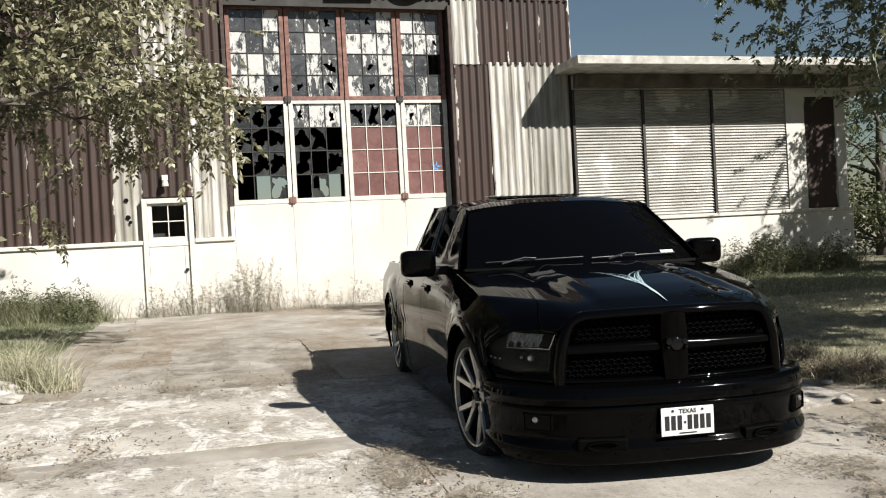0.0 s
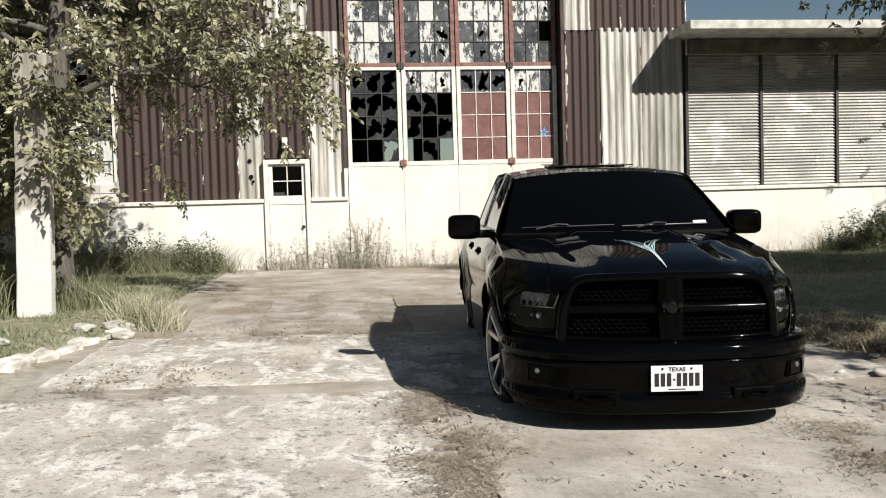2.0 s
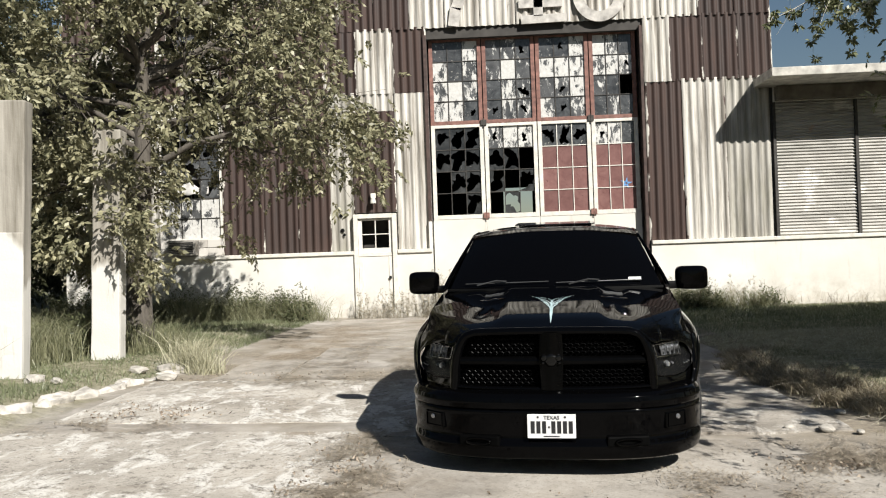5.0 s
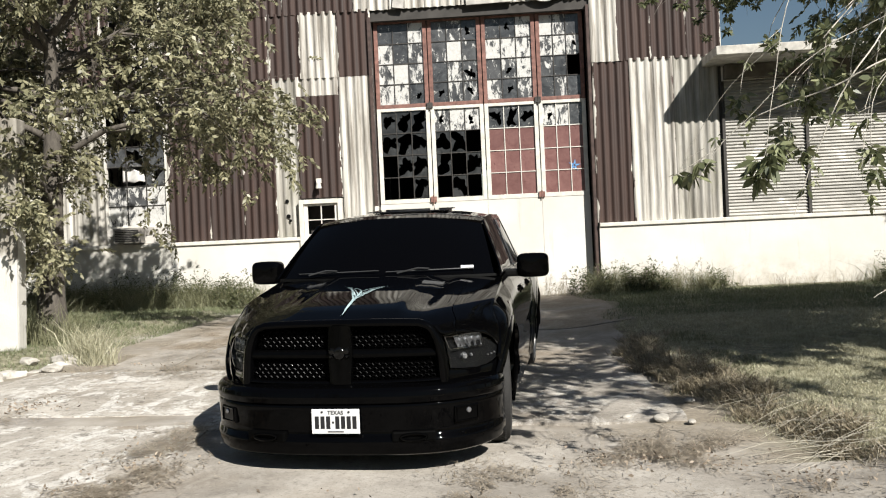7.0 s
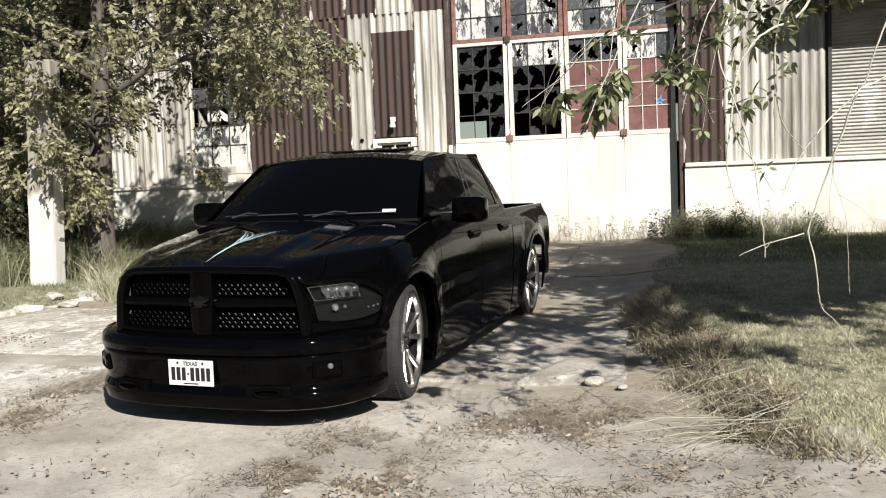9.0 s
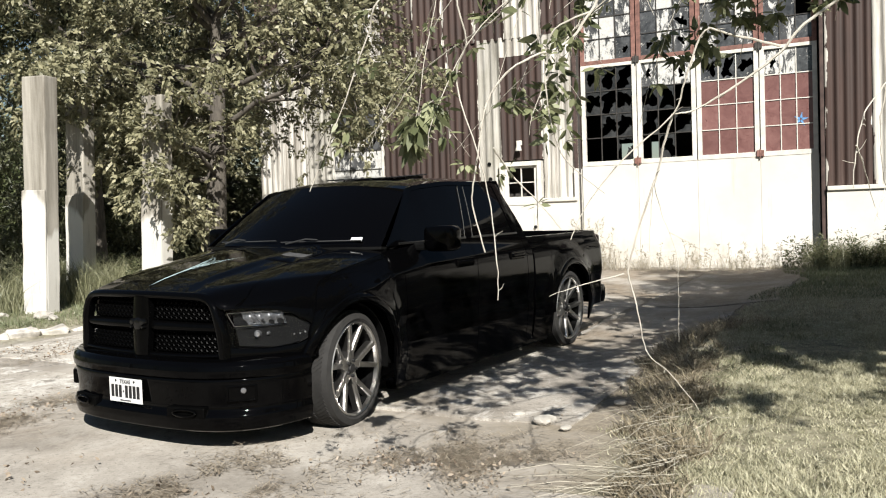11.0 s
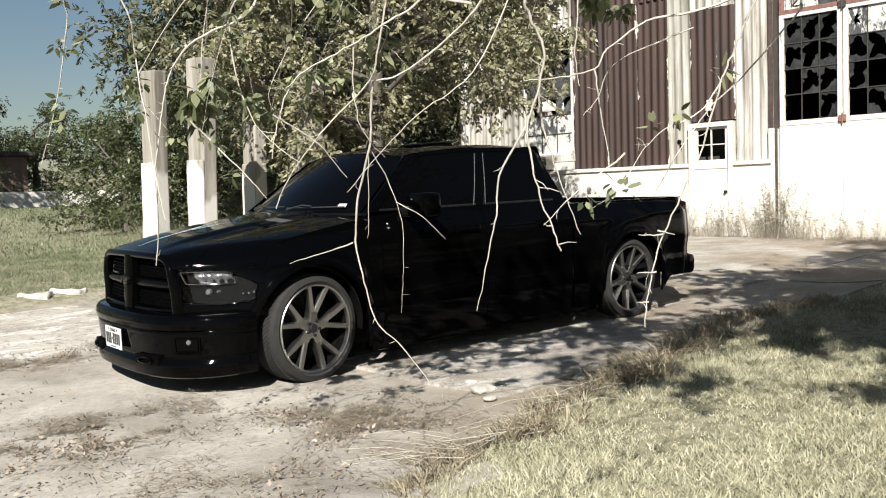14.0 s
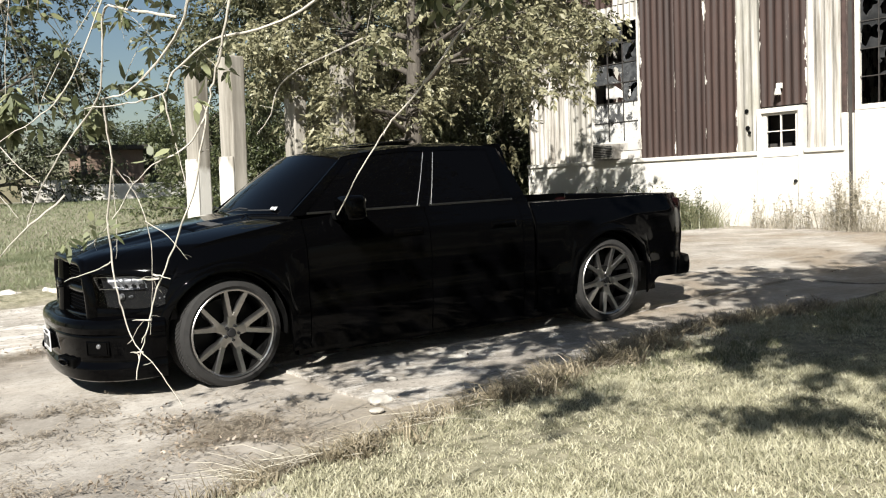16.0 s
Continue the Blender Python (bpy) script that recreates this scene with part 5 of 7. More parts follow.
# ---- concrete posts ----
def concrete_post(x, y, h, turn, lean):
    o = thing("concrete_post", pose(x, y, ground_z(x, y) - 0.05, lean - 1.1, lean * 0.5 + 1.4, turn), "tall weathered concrete post standing in grass", "post", "concrete posts")

    def worn(bm, seed):
        for v in bm.verts:
            v.co += 0.012 * noise.noise_vector(v.co * 3.0 + Vector((seed, 0, 0)))
        return bm
    bm = boxed(-0.185, 0.185, -0.12, 0.12, 0, h, bevel=0.02)
    bmesh.ops.subdivide_edges(bm, edges=[e for e in bm.edges if e.calc_length() > 1], cuts=12, use_grid_fill=True)
    part("shaft", worn(bm, x), POST, o)
    bm = boxed(-0.187, 0.187, -0.150, -0.112, 0, h * 0.53, bevel=0.018)
    bmesh.ops.subdivide_edges(bm, edges=[e for e in bm.edges if e.calc_length() > 1], cuts=10, use_grid_fill=True)
    part("rib", worn(bm, y), POST, o)
    return o


for x, y, h, turn, lean in ((-5.5, -10.5, 3.2, 8, 0.4), (-5.1, -8.8, 3.1, 4, -0.5), (-7.25, -10.35, 3.2, 10, 0.5), (-6.75, -8.75, 3.1, 2, 0.2)):
    concrete_post(x, y, h, turn, lean)

# ---- trees ----
BARK = bark_mat("grey_brown_bark", (0.05, 0.042, 0.035), (0.16, 0.14, 0.115))
TWIG = bark_mat("pale_bare_twig", (0.44, 0.40, 0.34), (0.72, 0.68, 0.60))
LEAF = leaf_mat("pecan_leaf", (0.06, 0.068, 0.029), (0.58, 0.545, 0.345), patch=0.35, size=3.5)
# Darker copy of the leaf: shade from the crowns above is put into it
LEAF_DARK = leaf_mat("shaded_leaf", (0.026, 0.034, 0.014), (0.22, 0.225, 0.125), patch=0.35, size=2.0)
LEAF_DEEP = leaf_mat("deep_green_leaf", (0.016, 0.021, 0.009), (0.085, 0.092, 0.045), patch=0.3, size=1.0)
LEAF_NEAR = leaf_mat("light_leaf", (0.07, 0.09, 0.035), (0.42, 0.44, 0.25))
LEAF_FAR = leaf_mat("far_leaf", (0.05, 0.068, 0.028), (0.16, 0.18, 0.08))


def unit(v):
    return v / np.maximum(np.linalg.norm(v, axis=1, keepdims=True), 1e-6)


def leaf_quads(rng, spots, ways, length, width, droop):
    """Folded kite-shaped leaves at spots, pointing along ways."""
    n = len(spots)
    way = unit(ways + rng.normal(0, 0.5, (n, 3)) + np.array([0, 0, -droop]))
    side = unit(np.cross(way, rng.normal(0, 1, (n, 3))))
    up = np.cross(side, way)
    size = length * rng.uniform(0.6, 1.25, (n, 1))
    wide = width * rng.uniform(0.7, 1.2, (n, 1))
    mid = spots + way * size * 0.42
    tip = spots + way * size - up * size * 0.12
    quad = np.stack([spots, mid + side * wide + up * wide * 0.35, tip, mid - side * wide + up * wide * 0.35], axis=1)
    return quad.reshape(-1, 3)


def leaf_ovals(rng, spots, ways, length, width, droop):
    """Pointed oval leaves of six corners, hanging from spots."""
    n = len(spots)
    way = unit(ways + rng.normal(0, 0.45, (n, 3)) + np.array([0, 0, -droop]))
    side = unit(np.cross(way, rng.normal(0, 0.6, (n, 3)) + np.array([0, 0, 0.8])))
    up = np.cross(side, way)
    size = length * rng.uniform(0.55, 1.2, (n, 1))
    wide = width * rng.uniform(0.7, 1.15, (n, 1))
    a, b = spots + way * size * 0.28, spots + way * size * 0.66 - up * size * 0.04
    tip = spots + way * size - up * size * 0.13
    six = np.stack([spots, a + side * wide, b + side * wide * 0.8, tip, b - side * wide * 0.8, a - side * wide], axis=1)
    return six.reshape(-1, 3)


def frond_quads(rng, spots, ways, length, width, droop, pairs=4):
    """Feathered leaves: pairs of leaflets along a drooping stalk, and one at its end."""
    n = len(spots)
    way = unit(ways + rng.normal(0, 0.55, (n, 3)) + np.array([0, 0, -droop * 0.5]))
    side = unit(np.cross(way, rng.normal(0, 0.35, (n, 3)) + np.array([0, 0, 1.0])))
    stalk = length * 2.1 * rng.uniform(0.7, 1.2, (n, 1))
    out = []
    for k in range(pairs):
        f = (k + 0.7) / pairs
        at = spots + way * stalk * f - np.array([0, 0, 1.0]) * stalk * 0.35 * droop * f * f
        for s in (-1, 1):
            out.append(leaf_quads(rng, at, way * 0.75 * 2 + side * s * 1.7, length * (1.1 - 0.3 * abs(f - 0.5)), width, droop))
    end = spots + way * stalk - np.array([0, 0, 1.0]) * stalk * 0.35 * droop
    out.append(leaf_quads(rng, end, way * 2.2, length, width, droop))
    return np.concatenate(out)


def branch_out(r, runs, tips, p, way, length, radius, depth, droop):
    pts, radii = [p.copy()], [radius]
    steps = 5
    for i in range(steps):
        way = (way + Vector((r.gauss(0, 0.16), r.gauss(0, 0.16), r.gauss(0, 0.12) - droop * (0.4 + i / steps)))).normalized()
        p = p + way * (length / steps)
        pts.append(p.copy())
        radii.append(radius * (1 - 0.62 * (i + 1) / steps))
    runs.append((pts, radii))
    if depth <= 1:
        for i in range(2, len(pts)):
            tips.append((pts[i], (pts[i] - pts[i - 1]).normalized()))
    if depth > 0:
        kids = r.choice((3, 4, 4)) if depth > 1 else 3
        for k in range(kids):
            i = r.randint(2, len(pts) - 1)
            a = (pts[i] - pts[i - 1]).normalized()
            turn = Vector((r.gauss(0, 1), r.gauss(0, 1), r.gauss(0.1, 0.6))).normalized()
            branch_out(r, runs, tips, pts[i], (a * 0.75 + turn * 0.8).normalized(), length * r.uniform(0.55, 0.78), radii[i] * 0.72, depth - 1, droop)


def tree(seed, base, trunk, boughs, per_tip, spread, leaf, label, material=None, depth=3, droop=0.08, dims=(0.10, 0.018), bark=None, lean=(0, 0), clumped=0.9, low=0.5, clear=False, pairs=4):
    """trunk: height and radius; boughs: (height share, bearing in degrees, rise, length)."""
    r, rng = random.Random(seed), np.random.default_rng(seed)
    x, y = base
    o = thing("tree", pose(x, y, ground_z(x, y) - 0.1), label, "tree", leaf)
    h, rad = trunk
    pts, radii, p = [], [], Vector((0, 0, 0))
    for i in range(8):
        t = i / 7
        pts.append(Vector((lean[0] * t + 0.06 * math.sin(seed + 3 * t), lean[1] * t + 0.06 * math.cos(seed * 2 + 4 * t), h * t)))
        radii.append(rad * (1.25 - 0.75 * t) if i else rad * 1.5)
    runs, tips = [], []
    for share, bearing, rise, length in boughs:
        i = share * 7
        a, b = pts[int(i)], pts[min(7, int(i) + 1)]
        at = a.lerp(b, i - int(i))
        w = radians(bearing)
        way = Vector((math.cos(w), math.sin(w), rise)).normalized()
        branch_out(r, runs, tips, at, way, length, rad * 0.34, depth, droop)
    tubes("trunk", [(pts, radii)], bark or BARK, o, sides=14)
    big = [q for q in runs if q[1][0] > rad * 0.23]
    small = [q for q in runs if q[1][0] <= rad * 0.23 and q[0][-1].z > low]
    for q in big:
        tubes("limb", [q], bark or BARK, o, sides=8)
    if small:
        tagged(tubes("branchwork", small, bark or BARK, o, sides=4), kind="stuff")
    spots = np.array([t[0][:] for t in tips])
    ways = np.array([t[1][:] for t in tips])
    share = np.exp(rng.normal(0, 1, len(spots)) * clumped)
    pick = rng.choice(len(spots), per_tip, p=share / share.sum())
    clump = rng.normal(0, 1, (len(spots), 3)) * spread * 0.8
    at = spots[pick] + clump[pick] + rng.normal(0, 1, (per_tip, 3)) * np.array([spread, spread, spread * 0.75])
    keep = at[:, 2] > low
    if clear:
        # leaves whose shadow would land on the hangar are left out
        keep &= (at[:, 1] + y + 1.03 * at[:, 2] < -0.5) | (at[:, 0] + x > 13.0)
        # most leaves that would shade the drive are left out too
        drive = (at[:, 0] + x - 0.75 * at[:, 2] < 3.2) & (at[:, 1] + y + 1.03 * at[:, 2] < -8.3)
        keep &= ~drive | (rng.random(per_tip) < 0.25)
    quads = frond_quads(rng, at[keep], ways[pick][keep] * 0.6, dims[0], dims[1], 0.7, pairs)
    tris("crown", quads, 4, material or LEAF, o, "stuff", "crown of many narrow leaves")
    return o


# the tree by the posts
tree(11, (-5.25, -7.2), (4.6, 0.17), [(0.6, 3, 0.30, 2.25), (0.44, -60, 0.25, 0.8), (0.42, 205, 0.2, 1.0), (0.5, -100, 0.3, 1.4), (0.5, 165, 0.25, 1.6), (0.74, -10, 0.4, 1.9), (0.7, 225, 0.45, 1.8), (0.85, 115, 0.9, 1.5), (0.95, -75, 0.9, 1.9), (1.0, 20, 1.0, 1.8), (1.0, 190, 1.2, 2.0), (0.95, 150, 0.7, 1.9), (1.0, -5, 0.7, 1.7), (0.9, 58, 0.8, 2.1), (1.0, 75, 0.9, 2.0), (0.8, 180, 0.6, 1.9), (0.95, 215, 0.8, 2.0), (0.66, 195, 0.45, 1.7), (0.85, 105, 0.6, 2.6), (0.92, 88, 0.5, 2.8), (0.8, 122, 0.5, 2.5)],
     8900, 0.12, "yard trees", "pecan tree with drooping leaves beside the concrete posts", dims=(0.098, 0.025), clumped=1.2)
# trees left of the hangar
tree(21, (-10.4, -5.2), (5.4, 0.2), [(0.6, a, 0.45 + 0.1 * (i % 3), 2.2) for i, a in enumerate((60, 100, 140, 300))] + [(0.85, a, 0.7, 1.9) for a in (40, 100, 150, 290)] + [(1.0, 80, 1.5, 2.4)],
     4200, 0.28, "yard trees", "dense green tree beside the hangar, crown shade in its leaf colour", dims=(0.15, 0.028), material=LEAF_DARK)
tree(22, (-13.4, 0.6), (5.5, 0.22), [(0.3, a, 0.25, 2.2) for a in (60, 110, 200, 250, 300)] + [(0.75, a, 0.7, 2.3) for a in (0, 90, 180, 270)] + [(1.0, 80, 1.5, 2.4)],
     4500, 0.38, "yard trees", "dense green tree beside the hangar, crown shade in its leaf colour", dims=(0.18, 0.035), material=LEAF_DARK)
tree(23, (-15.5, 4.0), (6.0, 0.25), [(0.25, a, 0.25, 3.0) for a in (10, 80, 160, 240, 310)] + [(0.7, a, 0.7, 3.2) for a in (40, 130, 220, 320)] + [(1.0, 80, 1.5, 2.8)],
     3600, 0.42, "yard trees", "dense green tree beside the hangar, crown shade in its leaf colour", dims=(0.22, 0.045), material=LEAF_DARK)
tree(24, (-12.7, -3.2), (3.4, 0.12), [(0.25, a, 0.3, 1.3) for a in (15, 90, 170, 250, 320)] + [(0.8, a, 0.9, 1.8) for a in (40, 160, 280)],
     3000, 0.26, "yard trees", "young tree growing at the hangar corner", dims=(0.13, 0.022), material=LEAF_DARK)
# far trees
far = [(61, (-18.6, -5.3), 3.2), (62, (-19.2, 0.2), 4.2), (63, (-21.0, -3.2), 3.4), (64, (-17.6, 3.4), 4.2), (31, (-25, 2.5), 4.2), (32, (-30, 9), 4.6), (33, (-22, 10), 5.0), (34, (-40, -8.2), 7.6), (35, (-52, 20), 6.0), (65, (-46.5, -1.5), 4.4), (66, (-49, 3.5), 4.8), (36, (20.5, 5.5), 4.6), (37, (19, 13), 5.0), (38, (26, 2), 5.5), (39, (-38, -20), 5.5), (40, (30, -18), 7), (41, (14, -36), 7), (42, (-10, -40), 7), (43, (-28, -34), 7), (44, (36, 14), 7)]
for seed, at, h in far:
    k = h / 4.5
    slim = {61: 1.0, 62: 0.8, 63: 0.9, 64: 0.7, 31: 0.7, 65: 0.7, 66: 0.7}.get(seed, 1.0)
    tree(seed, at, (h, 0.2 * k), [(0.12, a, 0.3, 2.1 * k * slim) for a in (5, 75, 150, 220, 290)] + [(0.6, a, 0.7, 2.3 * k * slim) for a in (40, 130, 220, 320)] + [(1.0, 70, 1.6, 2.0 * k * slim)],
         500 if 39 <= seed < 60 else 4600 if seed in (61, 62, 63, 64) else 2600, 0.32 * k * slim, "far trees", "leafy tree at the edge of the grounds", LEAF_DEEP if seed == 34 else LEAF_FAR, depth=2, dims=(0.16 * k, 0.037 * k), clumped=1.1, pairs=3)

# ---- the tall tree that shades the lawn ----
tree(52, (11.6, -12.4), (5.6, 0.26), [(0.6, a, 0.5, 2.9) for a in (20, 75, 130, 175)] + [(0.8, a, 0.5, 3.1) for a in (0, 50, 100, 150, 190)] + [(1.0, a, 0.9, 2.8) for a in (30, 110, 175)] + [(0.95, 178, 0.35, 3.3), (0.9, 140, 0.3, 3.2)],
     8200, 0.20, "yard trees", "tall dense tree shading the lawn", dims=(0.18, 0.048), clumped=1.25, low=3.2, clear=True)

# the tree beside the annex
tree(53, (18.4, -4.6), (4.6, 0.2), [(0.55, a, 0.5, 2.2) for a in (80, 150, 200, 330)] + [(0.85, a, 0.6, 2.4) for a in (40, 120, 180, 240)] + [(1.0, 150, 1.2, 2.2)],
     3600, 0.3, "yard trees", "dense tree shading the end of the annex", dims=(0.16, 0.035), low=2.2)

# ---- the tree over the drive, with hanging boughs ----
over = tree(51, (9.9, -10.7), (3.1, 0.22), [(0.75, 170, 0.35, 2.7), (0.8, 205, 0.4, 2.4), (1.0, 120, 0.95, 2.9), (0.95, 185, 0.5, 3.0), (1.0, 40, 0.6, 2.5), (1.0, 155, 0.9, 3.0), (1.0, 85, 0.9, 2.7), (0.9, 195, 0.5, 2.9), (1.0, 140, 0.9, 3.2), (1.0, 180, 0.9, 2.6)],
            9000, 0.22, "", "spreading tree with long drooping twigs over the drive", LEAF_NEAR, dims=(0.095, 0.02), droop=0.02, low=3.1, clear=True)


def spline(points, n=5):
    p = [Vector(q) for q in points]
    p = [p[0] * 2 - p[1]] + p + [p[-1] * 2 - p[-2]]
    out = []
    for i in range(1, len(p) - 2):
        for k in range(n):
            t = k / n
            a, b, c, d = p[i - 1], p[i], p[i + 1], p[i + 2]
            out.append(0.5 * ((2 * b) + (c - a) * t + (2 * a - 5 * b + 4 * c - d) * t * t + (3 * b - a - 3 * c + d) * t ** 3))
    return out + [p[-2]]


def bough(runs, thick, leaves, seed, leaf_len=0.05, rosettes=True):
    """A hanging bough: main run first, then side twigs; leaves sit on the upper part."""
    r, rng = random.Random(seed), np.random.default_rng(seed)
    back = over.matrix_world.inverted()
    made, spots, ways = [], [], []
    for k, run in enumerate(runs):
        pts = spline(run)
        n = len(pts)
        r0 = thick * (0.82 if k == 0 else 0.48)
        pts = [p + Vector((r.gauss(0, 1), r.gauss(0, 1), r.gauss(0, 1))) * 0.0012 for p in pts]
        made.append((pts, [r0 * (1 - 0.68 * i / (n - 1)) for i in range(n)]))
        for i in range(1, n - 1):
            if r.random() < 0.16:
                w = Vector((r.gauss(0, 1), r.gauss(0, 1), r.gauss(-0.3, 0.7))).normalized()
                q = pts[i] + w * r.uniform(0.015, 0.05)
                made.append(([pts[i], (pts[i] + q) / 2 + w.orthogonal() * 0.003, q], [r0 * 0.3, r0 * 0.25, r0 * 0.14]))
            if not rosettes and i / n < leaves[1]:
                for _ in range(leaves[0]):
                    spots.append(pts[i] + Vector((r.gauss(0, 1), r.gauss(0, 1), r.gauss(0, 1))) * 0.05)
                    ways.append((r.gauss(0, 0.6), r.gauss(0, 0.6), -0.4))
            elif i / n < leaves[1] and r.random() < 0.36:
                # leaves grow in rosettes on short spurs
                hub = pts[i] + Vector((r.gauss(0, 1), r.gauss(0, 1), r.gauss(0, 1))) * 0.03
                for _ in range(round(leaves[0] * 2.8)):
                    way = Vector((r.gauss(0, 1), r.gauss(0, 1), r.gauss(-0.1, 0.8))).normalized()
                    spots.append(hub + way * 0.012)
                    ways.append(tuple(way * 1.5))
    made = [([back @ p for p in pts], rad) for pts, rad in made]
    ob = tubes("hanging_bough", made, TWIG, over, "pale bare twigs hanging down", sides=6)
    if seed >= 10:
        tagged(ob, kind="stuff")
    if spots:
        at = np.array([(back @ Vector(s))[:] for s in spots])
        tris("leaf_spray", leaf_ovals(rng, at, np.array(ways), leaf_len, leaf_len * 0.2, 1.6 if 0.09 < leaf_len < 0.12 else 0.6), 6, LEAF_NEAR, ob, "stuff", "sparse light green leaves")
    return ob


bough([[(8.9, -12.2, 3.6), (7.4, -13.0, 3.6), (5.9, -14.0, 3.0), (4.9, -14.7, 2.45), (4.34, -14.95, 2.08), (4.20, -14.98, 1.94), (4.08, -15.01, 1.85), (3.90, -15.08, 1.74), (3.82, -15.15, 1.72)],
       [(4.20, -15.0, 1.96), (4.05, -15.1, 2.0), (3.95, -15.16, 2.02), (3.88, -15.16, 1.87), (3.83, -15.17, 1.72), (3.68, -15.24, 1.58), (3.57, -15.30, 1.45), (3.50, -15.35, 1.33), (3.47, -15.37, 1.25)],
       [(3.82, -15.15, 1.72), (3.78, -15.13, 1.60), (3.74, -15.11, 1.47), (3.67, -15.12, 1.28), (3.62, -15.10, 1.11), (3.64, -15.10, 1.02), (3.66, -15.08, 0.89), (3.68, -15.05, 0.77), (3.76, -15.00, 0.68), (3.86, -14.94, 0.53)]], 0.011, (0, 0), 1)
bough([[(3.60, -15.1, 1.10), (3.45, -15.12, 1.06), (3.32, -15.21, 1.02)], [(3.73, -15.11, 1.46), (3.71, -15.10, 1.25), (3.71, -15.11, 1.12)],
       [(3.73, -15.1, 1.47), (3.74, -15.02, 1.34), (3.79, -15.00, 1.18), (3.80, -15.01, 1.00), (3.80, -15.03, 0.82)], [(3.77, -15.01, 1.26), (3.86, -14.96, 1.20), (3.95, -14.92, 1.11)]], 0.004, (0, 0), 2)
bough([[(7.0, -13.2, 3.6), (5.6, -14.3, 3.2), (4.5, -15.0, 2.75), (3.9, -15.35, 2.4), (3.67, -15.43, 2.20), (3.60, -15.46, 2.08), (3.52, -15.50, 1.97), (3.42, -15.58, 1.92), (3.34, -15.65, 1.86), (3.28, -15.69, 1.76), (3.26, -15.71, 1.66), (3.24, -15.73, 1.51), (3.23, -15.74, 1.39), (3.27, -15.73, 1.22)],
       [(3.60, -15.46, 2.08), (3.48, -15.52, 2.02), (3.44, -15.52, 1.90), (3.44, -15.49, 1.72), (3.47, -15.44, 1.57), (3.54, -15.39, 1.48), (3.60, -15.34, 1.42)],
       [(3.26, -15.6, 1.6), (3.29, -15.52, 1.51), (3.37, -15.45, 1.40), (3.44, -15.39, 1.29)]], 0.009, (2, 0.6), 3)
bough([[(7.6, -12.9, 3.7), (6.6, -14.3, 3.3), (5.7, -15.5, 2.5), (5.3, -15.95, 1.95), (5.24, -15.99, 1.69), (5.23, -15.97, 1.63), (5.24, -15.94, 1.57), (5.22, -15.94, 1.48), (5.20, -15.95, 1.42), (5.20, -15.94, 1.35), (5.21, -15.93, 1.28), (5.23, -15.91, 1.20), (5.24, -15.90, 1.16)],
       [(5.22, -15.93, 1.54), (5.19, -15.89, 1.44), (5.20, -15.87, 1.36), (5.21, -15.85, 1.29), (5.24, -15.83, 1.19)], [(5.2, -15.94, 1.43), (5.13, -15.96, 1.32), (5.12, -15.96, 1.24), (5.11, -15.98, 1.15), (5.10, -16.01, 1.04)],
       [(5.3, -15.95, 1.9), (5.27, -15.86, 1.69), (5.25, -15.85, 1.58), (5.25, -15.84, 1.50)]], 0.0052, (0, 0), 4)
bough([[(7.6, -12.9, 3.7), (6.7, -14.0, 3.2), (5.9, -14.9, 2.5), (5.5, -15.3, 2.0), (5.44, -15.36, 1.77), (5.40, -15.37, 1.68), (5.37, -15.38, 1.60), (5.34, -15.39, 1.53), (5.30, -15.41, 1.38), (5.25, -15.45, 1.24), (5.22, -15.49, 1.13), (5.21, -15.51, 1.05), (5.21, -15.54, 0.95)],
       [(5.25, -15.67, 1.36), (5.18, -15.74, 1.29), (5.12, -15.80, 1.21)], [(5.23, -15.48, 1.17), (5.19, -15.52, 1.17)], [(5.22, -15.50, 1.08), (5.19, -15.53, 1.08)], [(5.21, -15.52, 1.01), (5.19, -15.54, 1.01)], [(5.22, -15.49, 1.18), (5.25, -15.46, 1.17)]], 0.005, (0, 0), 5)
bough([[(5.34, -15.39, 1.53), (5.30, -15.42, 1.46), (5.24, -15.48, 1.42), (5.20, -15.52, 1.37)], [(5.20, -15.52, 1.37), (5.16, -15.57, 1.28), (5.12, -15.61, 1.24)]], 0.003, (2, 1.0), 6, 0.04)
bough([[(7.4, -12.9, 3.8), (6.4, -14.1, 3.0), (5.6, -14.8, 2.2), (5.31, -15.04, 1.84), (5.17, -15.14, 1.76), (5.06, -15.25, 1.73), (4.98, -15.32, 1.66), (4.95, -15.34, 1.61), (4.89, -15.41, 1.59), (4.83, -15.50, 1.58)], [(4.95, -15.34, 1.61), (4.95, -15.32, 1.50), (4.96, -15.30, 1.38)]], 0.006, (0, 0), 7)
bough([[(7.4, -12.6, 3.6), (6.2, -13.8, 2.8), (5.24, -14.48, 1.93), (5.17, -14.50, 1.84), (5.03, -14.57, 1.66), (4.93, -14.63, 1.55), (4.85, -14.69, 1.42), (4.78, -14.75, 1.27)], [(4.9, -14.7, 1.8), (4.71, -14.86, 1.70), (4.66, -14.90, 1.59), (4.62, -14.93, 1.53)]], 0.006, (0, 0), 8)
